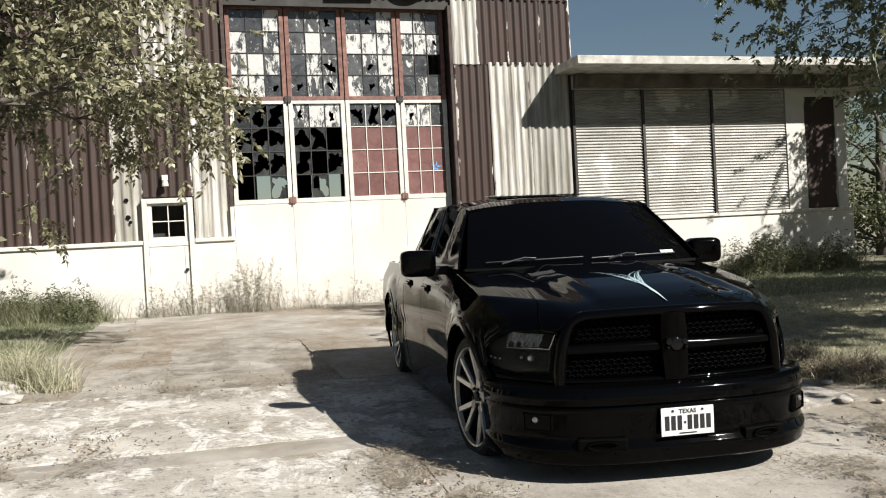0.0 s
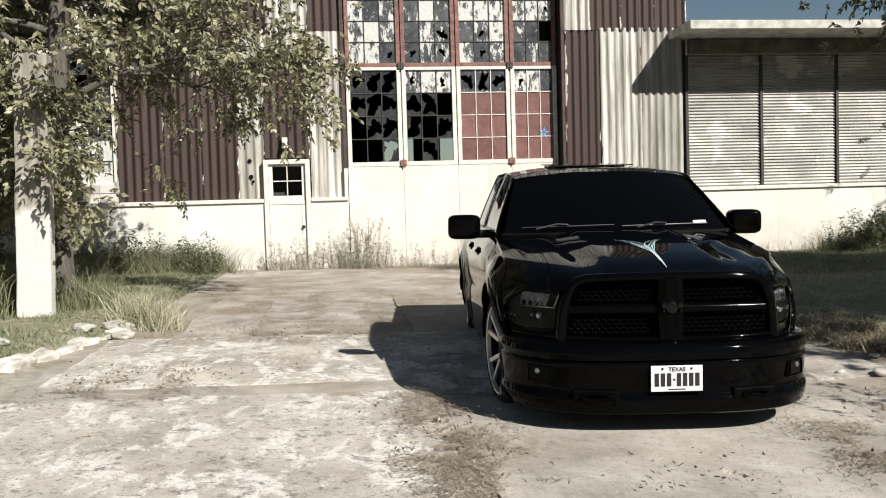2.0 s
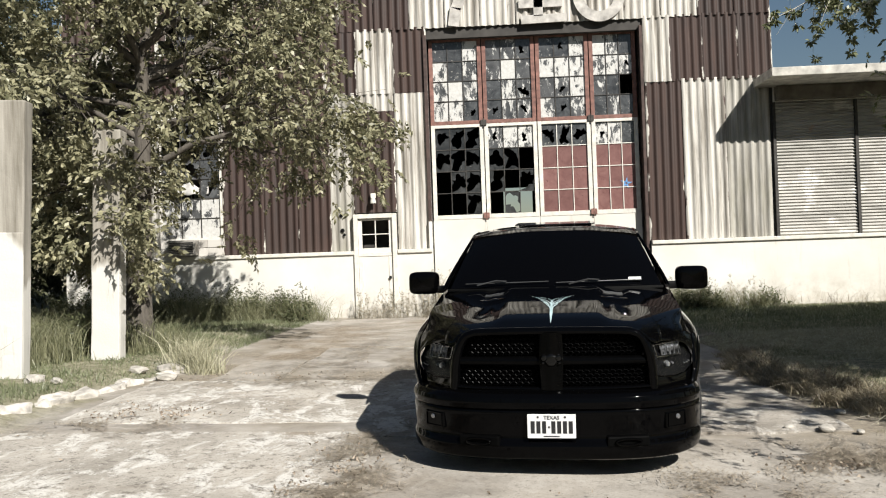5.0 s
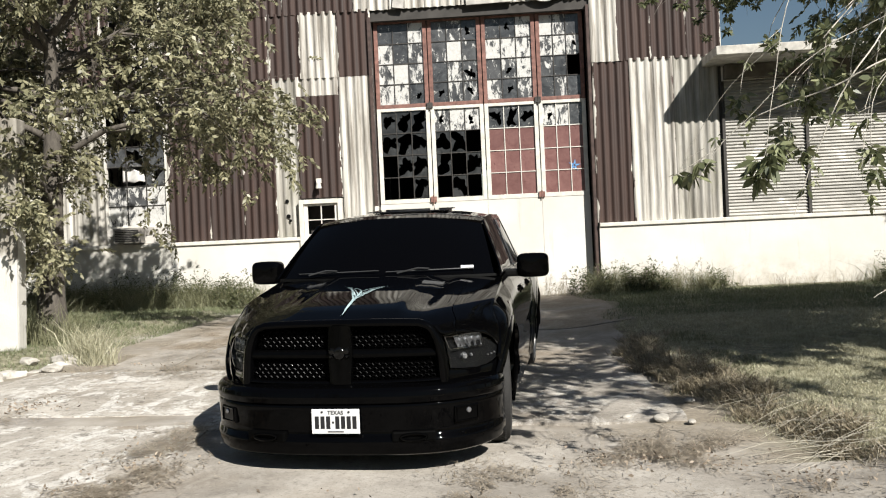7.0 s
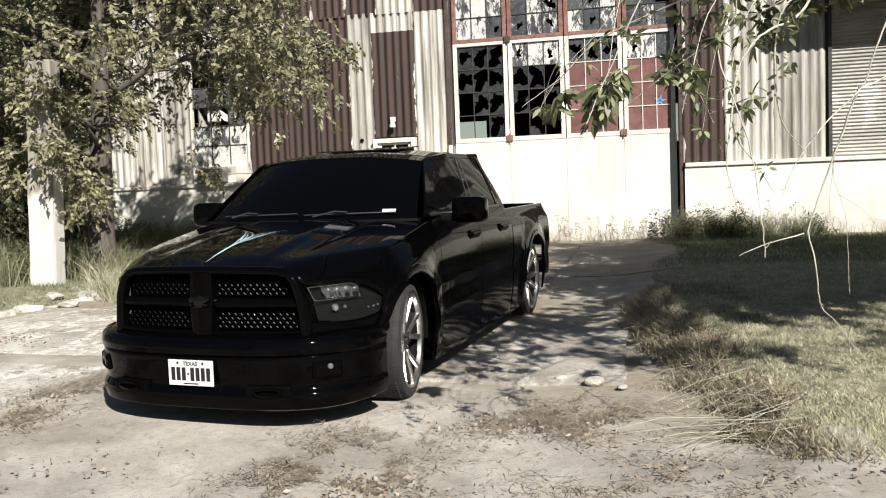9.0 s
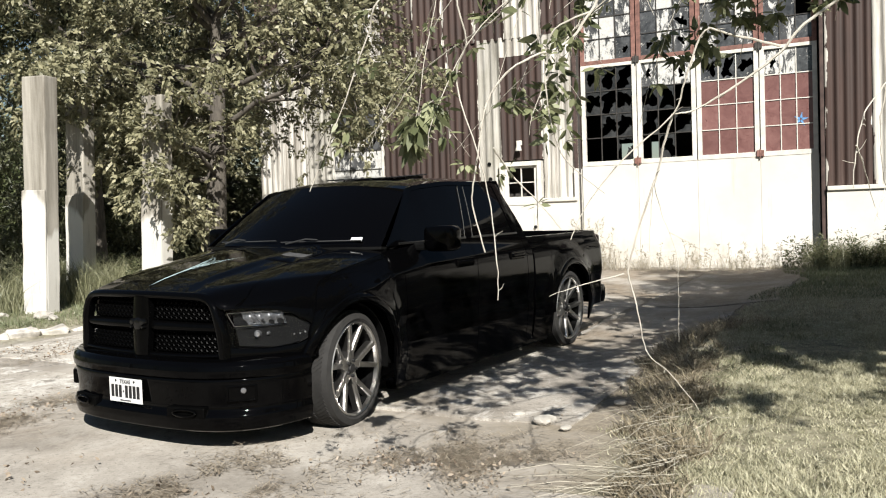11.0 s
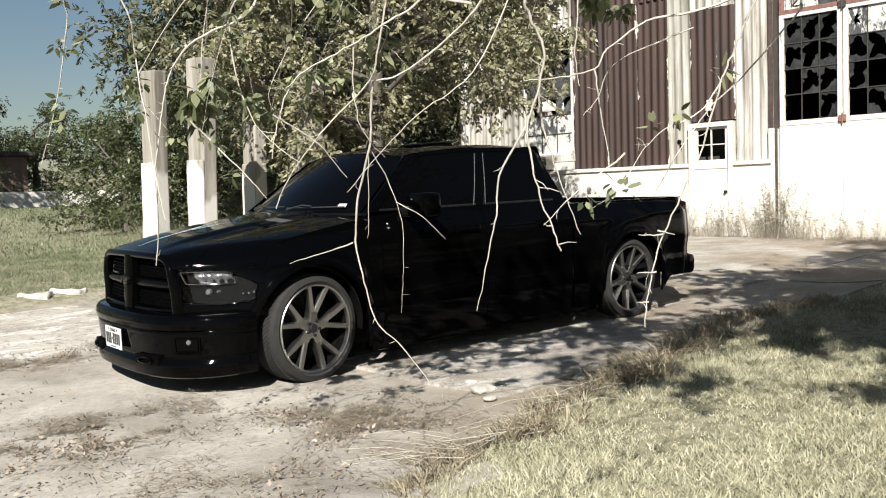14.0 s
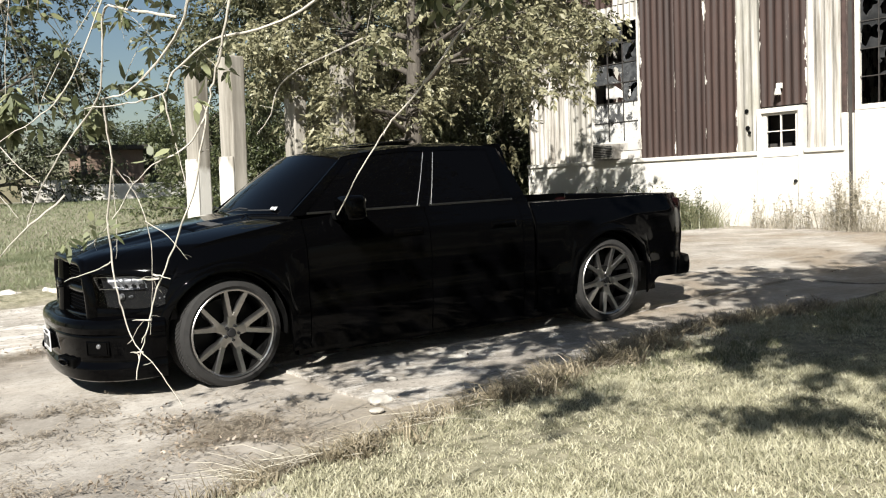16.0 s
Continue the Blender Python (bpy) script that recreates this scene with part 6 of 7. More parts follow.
bough([[(6.6, -14.3, 3.3), (5.4, -15.2, 2.6), (4.8, -15.5, 2.1), (4.64, -15.67, 1.82), (4.59, -15.76, 1.75), (4.55, -15.84, 1.69), (4.52, -15.93, 1.64), (4.49, -16.00, 1.59), (4.47, -16.04, 1.50), (4.46, -16.06, 1.39)],
       [(4.75, -15.4, 1.9), (4.68, -15.49, 1.67), (4.64, -15.56, 1.58), (4.59, -15.66, 1.51), (4.55, -15.75, 1.42), (4.51, -15.86, 1.30)], [(4.55, -15.85, 1.70), (4.53, -15.84, 1.59), (4.53, -15.82, 1.47), (4.54, -15.75, 1.39)], [(4.47, -16.06, 1.50), (4.49, -15.94, 1.43), (4.51, -15.86, 1.34)]], 0.005, (0, 0), 9)
bough([[(6.2, -13.4, 3.6), (4.6, -14.6, 3.0), (3.5, -15.4, 2.5), (3.05, -15.90, 2.17), (2.92, -15.91, 1.99), (2.84, -15.91, 1.82), (2.76, -15.92, 1.65), (2.68, -15.95, 1.46)]], 0.006, (2, 0.9), 10)
bough([[(6.0, -13.2, 3.3), (4.6, -14.4, 2.7), (3.42, -15.3, 2.26), (3.14, -15.30, 2.13), (2.75, -15.15, 2.00), (2.55, -15.08, 1.84), (2.37, -15.03, 1.73)], [(3.9, -14.9, 2.45), (3.60, -15.28, 2.14), (3.31, -15.14, 2.00), (3.00, -15.00, 1.82), (2.77, -14.91, 1.65)]], 0.007, (2, 0.8), 11)
bough([[(5.8, -13.8, 3.4), (4.3, -14.9, 3.0), (3.5, -15.6, 2.5), (3.27, -15.86, 2.17), (3.26, -15.82, 1.95), (3.20, -15.78, 1.82), (3.30, -15.79, 1.49), (3.34, -15.80, 1.23), (3.35, -15.82, 1.06)], [(3.7, -15.2, 2.6), (3.06, -15.31, 2.31), (2.73, -15.20, 2.01), (2.57, -15.16, 1.86), (2.45, -15.14, 1.68)]], 0.006, (2, 0.7), 12)
# leafier boughs higher up
bough([[(4.6, -13.6, 4.2), (3.6, -14.7, 3.5), (3.0, -15.15, 2.7), (2.84, -15.25, 2.15), (2.78, -15.27, 1.82), (2.74, -15.28, 1.68)], [(2.9, -15.2, 2.4), (2.68, -15.0, 2.2), (2.5, -14.82, 1.91), (2.42, -14.74, 1.73)]], 0.0045, (0, 0), 13)
bough([[(2.85, -15.26, 1.85), (2.79, -15.27, 1.80), (2.76, -15.27, 1.74), (2.74, -15.28, 1.68)], [(2.56, -14.86, 1.88), (2.48, -14.80, 1.83), (2.44, -14.76, 1.77), (2.42, -14.74, 1.73)]], 0.003, (5, 1.0), 14, 0.10)
for i, (hx, hy, hz, size) in enumerate(((3.07, -15.76, 1.60, 0.06), (3.26, -15.23, 1.66, 0.07), (3.03, -14.80, 1.82, 0.085), (3.13, -14.49, 1.90, 0.085), (3.34, -14.9, 2.02, 0.08), (3.3, -12.9, 2.32, 0.09), (3.6, -13.5, 2.2, 0.09))):
    top = Vector((hx + 0.5, hy + 0.35, hz + 0.75))
    hang_at = Vector((hx, hy, hz))
    bough([[tuple(top), tuple(top.lerp(hang_at, 0.5) + Vector((-0.1, 0, 0.08))), tuple(hang_at + Vector((0.03, 0, 0.12))), tuple(hang_at)],
           [tuple(hang_at + Vector((0.03, 0, 0.12))), tuple(hang_at + Vector((0.08, 0.05, 0.05))), tuple(hang_at + Vector((0.12, 0.1, -0.03)))]], 0.0035, (3, 1.0), 60 + i, size)
bough([[(4.6, -12.8, 3.9), (4.0, -13.4, 3.2), (3.6, -13.68, 2.5), (3.44, -13.74, 2.1), (3.36, -13.74, 1.84)], [(4.1, -14.6, 3.6), (3.5, -15.2, 2.7), (3.24, -15.42, 1.95), (3.16, -15.5, 1.55)]], 0.004, (2, 1.0), 15, 0.075)
rb = random.Random(77)
for i in range(36):
    a = Vector((0, rb.uniform(-15.3, -12.9), rb.uniform(2.4, 3.3)))
    a.x = 3.05 + 0.22 * (a.y + 14.9) + rb.uniform(0.1, 1.9)
    if i >= 26:
        a = Vector((rb.uniform(2.9, 4.8), rb.uniform(-11.4, -10.0), rb.uniform(3.7, 4.4)))
    start = Vector((lerp(a.x, 9.6, 0.5), lerp(a.y, -11.4, 0.5), max(a.z + 0.3, rb.uniform(4.0, 5.0))))
    mid = (a + start) / 2 + Vector((0, 0, 0.35))
    end = a + Vector((rb.uniform(-0.35, 0.1), rb.uniform(-0.5, 0.3), -rb.uniform(0.15, 0.5)))
    twigs = [[start, mid, a, (a + end) / 2 + Vector((-0.05, 0, 0.06)), end]]
    for k in range(4):
        f = rb.uniform(0.35, 0.95)
        s = mid.lerp(a, f)
        e = s + Vector((rb.uniform(-0.5, 0.5), rb.uniform(-0.5, 0.5), -rb.uniform(0.15, 0.7)))
        twigs.append([s, (s + e) / 2 + Vector((0, 0, 0.08)), e])
    bough([[tuple(p) for p in t] for t in twigs], 0.006, (9, 1.0), 100 + i, 0.07)

# high boughs that dapple the drive and the edge of the lawn
for i in range(60):
    if i < 9:
        a = Vector((rb.uniform(4.9, 6.8), rb.uniform(-17.9, -15.2), rb.uniform(4.1, 5.0)))
    elif i < 33:
        a = Vector((rb.uniform(6.4, 9.6), rb.uniform(-15.7, -12.6), rb.uniform(4.1, 5.2)))
    elif i < 56:
        a = Vector((rb.uniform(6.7, 10.2), rb.uniform(-16.0, -14.2), rb.uniform(4.3, 5.0)))
    else:
        a = Vector((rb.uniform(6.3, 8.2), rb.uniform(-17.5, -15.7), rb.uniform(4.1, 4.6)))
    start = Vector((9.6, -11.6, 4.2))
    mid = a.lerp(start, 0.45) + Vector((rb.uniform(-0.2, 0.2), rb.uniform(-0.2, 0.2), 0.5))
    run = [start, mid, a.lerp(mid, 0.4) + Vector((0, 0, 0.12)), a]
    twigs = []
    for k in range(4):
        q = a + Vector((rb.uniform(-0.2, 0.2), rb.uniform(-0.2, 0.2), rb.uniform(-0.05, 0.05)))
        e = q + Vector((rb.uniform(-0.65, 0.65), rb.uniform(-0.65, 0.65), rb.uniform(-0.3, 0.2)))
        twigs.append([q, (q + e) / 2 + Vector((0, 0, 0.06)), e])
    bough([[tuple(p) for p in t] for t in twigs], 0.008, (9 if 9 <= i < 56 else 5, 1.0), 200 + i, 0.125, False)
    if i % 3 == 0:
        bough([[tuple(p) for p in run]], 0.02, (0, 0), 300 + i)


# ---- yard slabs, kerb, grass ----
def slab_mat(name, flaky, dusty=0.45):
    n = Nodes(name, 0.93, spec=0.25)
    mid = n.noise(1.3, 8, 0.65, None, 0.3)
    fine = n.noise(38, 6, 0.7)
    worn = n.noise(2.6, 12, 0.78, (1.25, 0.7, 1), 0.5)
    low, high = ((0.37, 0.338, 0.29), (0.70, 0.65, 0.575)) if flaky > 0.9 else ((0.27, 0.242, 0.205), (0.60, 0.555, 0.49))
    c = n.mix(n.ramp(mid, 0.32, 0.66), low, high)
    soil = n.math("ADD", n.noise(0.45, 7, 0.65), n.ramp(n.axis(1), -12.0, -8.0, -0.05, 0.07))
    c = n.mix(n.ramp(soil, 0.5, 0.62, 0, 0.85 if flaky else dusty), c, n.mix(n.ramp(fine, 0.3, 0.7), (0.19, 0.152, 0.108), (0.43, 0.352, 0.262)))
    c = n.mix(n.ramp(worn, 0.505, 0.56, 0, 0.14 + 0.86 * flaky), c, (0.86, 0.83, 0.77))
    c = n.mix(n.ramp(n.noise(5.5, 10, 0.82), 0.55, 0.62, 0, 0.3 + 0.7 * flaky), c, (0.18, 0.16, 0.135))
    c = n.mix(n.ramp(n.noise(16, 8, 0.8), 0.55, 0.6, 0, 0.4 + 0.45 * flaky), c, (0.17, 0.15, 0.125))
    c = n.mix(n.ramp(n.noise(70, 3, 0.6), 0.62, 0.67, 0, 0.7), c, (0.12, 0.105, 0.085))
    c = n.mix(n.ramp(n.noise(27, 8, 0.8, None, 0.4), 0.57, 0.61, 0, 0.25 + 0.4 * flaky), c, (0.72, 0.69, 0.63))
    c = n.mix(n.ramp(fine, 0.5, 0.8, 0, 0.45), c, (0.2, 0.175, 0.15))
    c = n.mix(n.ramp(n.chance(), 0, 1, 0, 0.2), c, (0.33, 0.3, 0.26))
    n.color(c)
    n.bump(n.math("ADD", n.math("MULTIPLY", worn, 0.6), n.math("MULTIPLY", fine, 0.4)), 0.5, 0.012)
    return n.m


SLAB = slab_mat("flaking_concrete_slab", 1.0)
SMOOTH_SLAB = slab_mat("trowelled_concrete_slab", 0.0)
PATCHY_SLAB = slab_mat("patchy_concrete_slab", 0.45)
DUSTY_SLAB = slab_mat("dusty_concrete_slab", 0.0, 0.95)
yard = thing("pavement", Matrix.Identity(4), "worn pale concrete slabs with weedy joints", "pavement", kind="structure")


def yard_slab(x0, x1, y0, y1, seed, lift=0.013):
    """A concrete slab with ragged edges lying on the ground."""
    nx, ny = max(4, round((x1 - x0) / 0.16)), max(4, round((y1 - y0) / 0.16))

    def fn(u, v):
        x, y = lerp(x0, x1, u), lerp(y0, y1, v)
        edge = 0.05
        wob = noise.noise_vector(Vector((x * 1.3 + seed, y * 1.3, seed))) * edge + noise.noise_vector(Vector((x * 5 + seed, y * 5, 0))) * 0.025
        near = 1 - min(1.0, min(u, 1 - u, v, 1 - v) * 8)
        x, y = x + wob.x * near, y + wob.y * near
        return Vector((x, y, ground_z(x, y) + lift + 0.003 * noise.noise(Vector((x * 2, y * 2, seed)))))
    return part("concrete_slab", sheet(fn, nx, ny, 0.06, (0, 0, -1)), DUSTY_SLAB if y0 > -10.5 else PATCHY_SLAB if x0 > 1 and y1 > -11 else SMOOTH_SLAB if x0 > -1.2 and y0 < -13.3 else SLAB, yard, smooth=50)


for i, (a, b, c, d) in enumerate(((-3.9, -1.06, -12.7, -10.25), (-1.08, 1.0, -13.3, -10.22), (1.05, 2.75, -13.2, -10.33), (-3.3, -2.5, -10.2, -6.8), (-3.25, -0.78, -6.7, -0.9), (-0.8, 1.55, -10.2, -6.9),
                                  (-0.8, 1.6, -6.8, -0.8), (1.65, 3.0, -10.3, -6.8), (1.65, 3.4, -6.7, -0.8), (-4.0, -0.96, -16.6, -13.1), (-0.92, 2.03, -16.3, -13.45), (-4.2, -1.2, -20.6, -16.7), (-0.9, 2.03, -20.6, -16.33), (1.93, 3.95, -20.6, -14.55), (-7.5, -4.3, -20.6, -16.7))):
    yard_slab(a, b, c, d, i * 3.7, 0.011 + 0.004 * (i % 3))

# broken kerb
KERB = plain("broken_kerb_concrete", (0.62, 0.58, 0.52), 0.9, 0, 0.5, 9, 0.8)
kerb = thing("kerb", Matrix.Identity(4), "broken pale concrete kerb along the lawn", "kerb", kind="structure")
rk = random.Random(4)
y, x = -18.5, -5.6
while y < -8.9:
    length = rk.uniform(0.16, 0.5)
    t = (y + 18.5) / 9.6
    x = lerp(-5.9, -3.85, t ** 0.8) + rk.gauss(0, 0.025)
    bm = boxed(-0.085, 0.085, -length / 2, length / 2, -0.16, rk.uniform(-0.03, 0.06), bevel=0.035)
    bmesh.ops.subdivide_edges(bm, edges=bm.edges[:], cuts=2, use_grid_fill=True)
    for v in bm.verts:
        v.co += 0.045 * noise.noise_vector(v.co * 7 + Vector((y, 0, 0))) + 0.014 * noise.noise_vector(v.co * 24 + Vector((0, y, 0)))
    part("kerb_stone", bm, KERB, kerb, m=pose(x, y, ground_z(x, y) + 0.02, rk.uniform(-7, 7), rk.uniform(-9, 9), rk.uniform(-26, 8) - 8), smooth=50)
    y += length + rk.choice((0.01, 0.03, 0.05, 0.14))

GREEN = leaf_mat("lawn_blade", (0.19, 0.19, 0.095), (0.97, 0.92, 0.69), patch=0.5, size=5.0)
FIELD = leaf_mat("field_blade", (0.085, 0.115, 0.05), (0.38, 0.405, 0.24), patch=0.5, size=0.8)
DRY = leaf_mat("dry_straw", (0.17, 0.14, 0.10), (0.82, 0.76, 0.63), patch=0.4, size=7.0)
TALL = leaf_mat("tall_grass_blade", (0.10, 0.115, 0.055), (0.46, 0.45, 0.28), patch=0.4, size=2.5)
WEED = leaf_mat("weed_leaf", (0.045, 0.06, 0.025), (0.22, 0.23, 0.12), patch=0.4, size=2.5)
LITTER = leaf_mat("dead_leaf", (0.20, 0.155, 0.115), (0.60, 0.50, 0.39))
STRAW = leaf_mat("trodden_straw", (0.20, 0.16, 0.115), (0.72, 0.63, 0.50), patch=0.4, size=7.0)


def heights(x, y):
    return np.array([ground_z(a, b) for a, b in zip(x, y)])


def blades(name, rng, x, y, tall, width, lean, material, label, kind="stuff", lift=0.0):
    n = len(x)
    z = heights(x, y) + lift
    base = np.stack([x, y, z], axis=1)
    a = rng.uniform(0, 2 * np.pi, n)
    side = np.stack([np.cos(a), np.sin(a), np.zeros(n)], axis=1)
    b = rng.uniform(0, 2 * np.pi, n)
    out = np.stack([np.cos(b), np.sin(b), np.zeros(n)], axis=1) * (tall * rng.uniform(0.1, 1.0, n) * lean)[:, None]
    up = np.zeros((n, 3))
    up[:, 2] = tall
    w = (side.T * width * rng.uniform(0.6, 1.3, n)).T
    mid = base + up * 0.55 + out * 0.35
    tip = base + up * (1 - 0.3 * lean * rng.uniform(0, 1, n))[:, None] + out
    first = np.stack([base - w, base + w, mid + w * 0.7], axis=1)
    second = np.stack([base - w, mid + w * 0.7, mid - w * 0.7], axis=1)
    third = np.stack([mid - w * 0.7, mid + w * 0.7, tip], axis=1)
    co = np.concatenate([first, second, third]).reshape(-1, 3) if n < 30000 else np.stack([base - w, base + w, tip], axis=1).reshape(-1, 3)
    return tagged(tris(name, co, 3, material), label, "grass", kind=kind)


def scatter(rng, n, x0, x1, y0, y1, keep):
    x, y = rng.uniform(x0, x1, n), rng.uniform(y0, y1, n)
    k = keep(x, y)
    return x[k], y[k]


def wave(x, y, s=1.0, seed=0.0):
    return np.array([noise.noise(Vector((a * s + seed, b * s, seed))) for a, b in zip(x, y)])


g = np.random.default_rng(9)
def edge_x(y):
    """The ragged line where the lawn meets the drive."""
    line = np.interp(y, [a for a, b in LAWN_EDGE], [b for a, b in LAWN_EDGE])
    return line + 0.06 * np.sin(y * 5.3) + 0.05 * np.sin(y * 11.0)


# lawn on the right: a dense short mat near the drive, looser beyond
x, y = scatter(g, 520000, 2.6, 8.2, -17.5, -9.0, lambda x, y: x > edge_x(y) + g.normal(0, 0.12, len(x)))
w = wave(x, y, 1.1) + 0.6 * wave(x, y, 5.0, 7.0) + 0.75 * wave(x, y, 13.0, 3.0)
k = g.random(len(x)) < 0.76 + 0.85 * w
blades("lawn_grass", g, x[k], y[k], g.uniform(0.014, 0.042, k.sum()) * (1 + 0.7 * np.clip(w[k], -0.9, 1.2)), 0.0036, 1.35, GREEN, "short dense straw-coloured and green lawn grass")
x, y = scatter(g, 60000, 3.0, 10.5, -9.2, -5.0, lambda x, y: x > edge_x(y))
blades("lawn_grass", g, x, y, g.uniform(0.02, 0.055, len(x)), 0.005, 1.3, GREEN, "short lawn grass in the shade of a tree")
x, y = scatter(g, 60000, 3.0, 16, -6.5, -0.7, lambda x, y: x > 3.3 + 0.3 * np.sin(y * 1.3))
blades("lawn_grass", g, x, y, g.uniform(0.03, 0.09, len(x)), 0.006, 0.9, FIELD, "short shaded lawn grass by the annex")
x, y = scatter(g, 110000, 3.6, 20, -27, -3, lambda x, y: (x > 8.0) | (y < -17.3))
blades("lawn_grass", g, x, y, g.uniform(0.03, 0.07, len(x)), 0.012, 1.3, GREEN, "short lawn grass under the trees")
# lawn on the left
x, y = scatter(g, 150000, -11.5, -3.9, -16.5, -1.0, lambda x, y: x < np.interp(y, [-18, -14, -11, -8.9, -8.0, -1], [-5.8, -4.9, -4.25, -3.85, -3.5, -3.6]) - 0.05)
w = wave(x, y, 1.6, 3.0)
k = g.random(len(x)) < 0.7 + 0.9 * w
x, y, w = x[k], y[k], w[k]
blades("lawn_grass", g, x, y, g.uniform(0.02, 0.09, len(x)) * (1 + 0.9 * w), 0.005, 1.2, FIELD, "short lawn grass behind the kerb")
x, y = scatter(g, 90000, -45, -11, -26, 4, lambda x, y: x < 0)
blades("lawn_grass", g, x, y, g.uniform(0.04, 0.14, len(x)), 0.014, 1.1, FIELD, "open mown grass beyond the posts")


def tufts(name, rng, spots, count, spread, tall, width, lean, material, label):
    xs, ys, hs = [], [], []
    for cx, cy, k in spots:
        n = int(count * k)
        xs.append(rng.normal(cx, spread * k ** 0.5, n))
        ys.append(rng.normal(cy, spread * k ** 0.5, n))
        hs.append(rng.uniform(0.25, 1.0, n) ** 1.6 * tall * 1.35 * k ** 0.5)
    x, y, h = np.concatenate(xs), np.concatenate(ys), np.concatenate(hs)
    return blades(name, rng, x, y, h, width, lean, material, label)


# rough growth along the wall
rt = random.Random(12)
spots = [(rt.uniform(-9.5, -3.9), -0.35 - abs(rt.gauss(0, 0.45)), rt.uniform(0.5, 1.3)) for _ in range(70)]
spots += [(rt.gauss(3.95, 0.25), -0.4 - abs(rt.gauss(0, 0.2)), rt.uniform(0.5, 1.0)) for _ in range(9)] + [(rt.uniform(4.2, 6.4), -0.45, rt.uniform(0.4, 0.9)) for _ in range(16)]
spots += [(rt.uniform(9.5, 13.5), -0.5 - abs(rt.gauss(0, 0.35)), rt.uniform(0.5, 1.3)) for _ in range(36)]
tufts("tall_grass", g, spots, 190, 0.2, 0.62, 0.005, 1.5, TALL, "rough green grass and weeds against the white wall")
spots = [(rt.uniform(-3.4, 3.4), -0.3 - abs(rt.gauss(0, 0.12)), rt.uniform(0.1, 0.6)) for _ in range(46)] + [(rt.gauss(-0.95, 0.25), -0.4, 0.7) for _ in range(7)] + [(rt.uniform(6.5, 10), -0.4, rt.uniform(0.2, 0.5)) for _ in range(16)]
tufts("dry_grass", g, spots, 80, 0.2, 0.55, 0.0035, 1.6, DRY, "dry straw-coloured grass at the foot of the doors")
# leafy weeds among the grass along the wall
def weeds(spots, label):
    at, ways = [], []
    for wx, wy, k in spots:
        for _ in range(int(7 * k) + 3):
            foot = Vector((rt.gauss(wx, 0.16 * k), rt.gauss(wy, 0.09), 0))
            if foot.y > -0.2:
                foot.y = -0.2
            foot.z = ground_z(foot.x, foot.y)
            tall = rt.uniform(0.25, 0.85) * k
            lean = Vector((rt.gauss(0, 0.28), rt.gauss(-0.1, 0.2), 1)).normalized()
            for j in range(int(26 * k) + 8):
                f = rt.random() ** 0.8
                at.append(foot + lean * tall * f + Vector((rt.gauss(0, 0.045), rt.gauss(0, 0.045), rt.gauss(0, 0.02))))
                ways.append((rt.gauss(0, 0.8), rt.gauss(-0.1, 0.8), 0.5))
    co = leaf_quads(g, np.array([p[:] for p in at]), np.array(ways), 0.085, 0.013, 0.1)
    tagged(tris("weeds", co, 4, WEED), label, "weeds", kind="stuff")


weeds([(rt.uniform(-9.8, -4.1), -0.45 - abs(rt.gauss(0, 0.35)), rt.uniform(0.5, 1.15)) for _ in range(44)], "bushy dark weeds along the white wall")
weeds([(rt.gauss(4.1, 0.35), -0.5 - abs(rt.gauss(0, 0.2)), rt.uniform(0.6, 1.0)) for _ in range(9)] + [(rt.uniform(4.4, 6.4), -0.5, rt.uniform(0.35, 0.7)) for _ in range(8)] + [(rt.uniform(9.6, 13.5), -0.7 - abs(rt.gauss(0, 0.3)), rt.uniform(0.7, 1.3)) for _ in range(26)], "bushy weeds against the foot of the wall")
WISP = leaf_mat("dry_weed_stalk", (0.20, 0.17, 0.11), (0.62, 0.56, 0.42), patch=0.3, size=3.0)


def wisps(spots, label):
    """Tall thin stalks with small ragged leaves and seed heads."""
    runs, at, ways = [], [], []
    for wx, wy, tall in spots:
        foot = Vector((wx, wy, ground_z(wx, wy) - 0.02))
        lean = Vector((rt.gauss(0, 0.16), rt.gauss(-0.08, 0.1), 1)).normalized()
        bend = Vector((rt.gauss(0, 0.12), rt.gauss(0, 0.06), -0.03)) * tall
        pts = [foot + lean * tall * f + bend * f * f for f in (0, 0.35, 0.7, 1.0)]
        runs.append((pts, [0.0035, 0.003, 0.0022, 0.001]))
        for _ in range(int(26 * tall) + 6):
            f = rt.random() ** 0.6
            p = foot + lean * tall * f + bend * f * f
            at.append(p)
            ways.append((rt.gauss(0, 0.9), rt.gauss(0, 0.9), 0.7))
    verts, faces = [], []
    for points, radii in runs:
        v, f = tube_geo(points, radii, 3)
        k = len(verts)
        verts += v
        faces += [tuple(i + k for i in one) for one in f]
    stalks = tagged(raw("dry_weeds", verts, faces, WISP), label, "weeds", kind="stuff")
    tris("weed_leaf", leaf_quads(g, np.array([p[:] for p in at]), np.array(ways), 0.075, 0.007, 0.0), 4, WISP, stalks, "stuff")


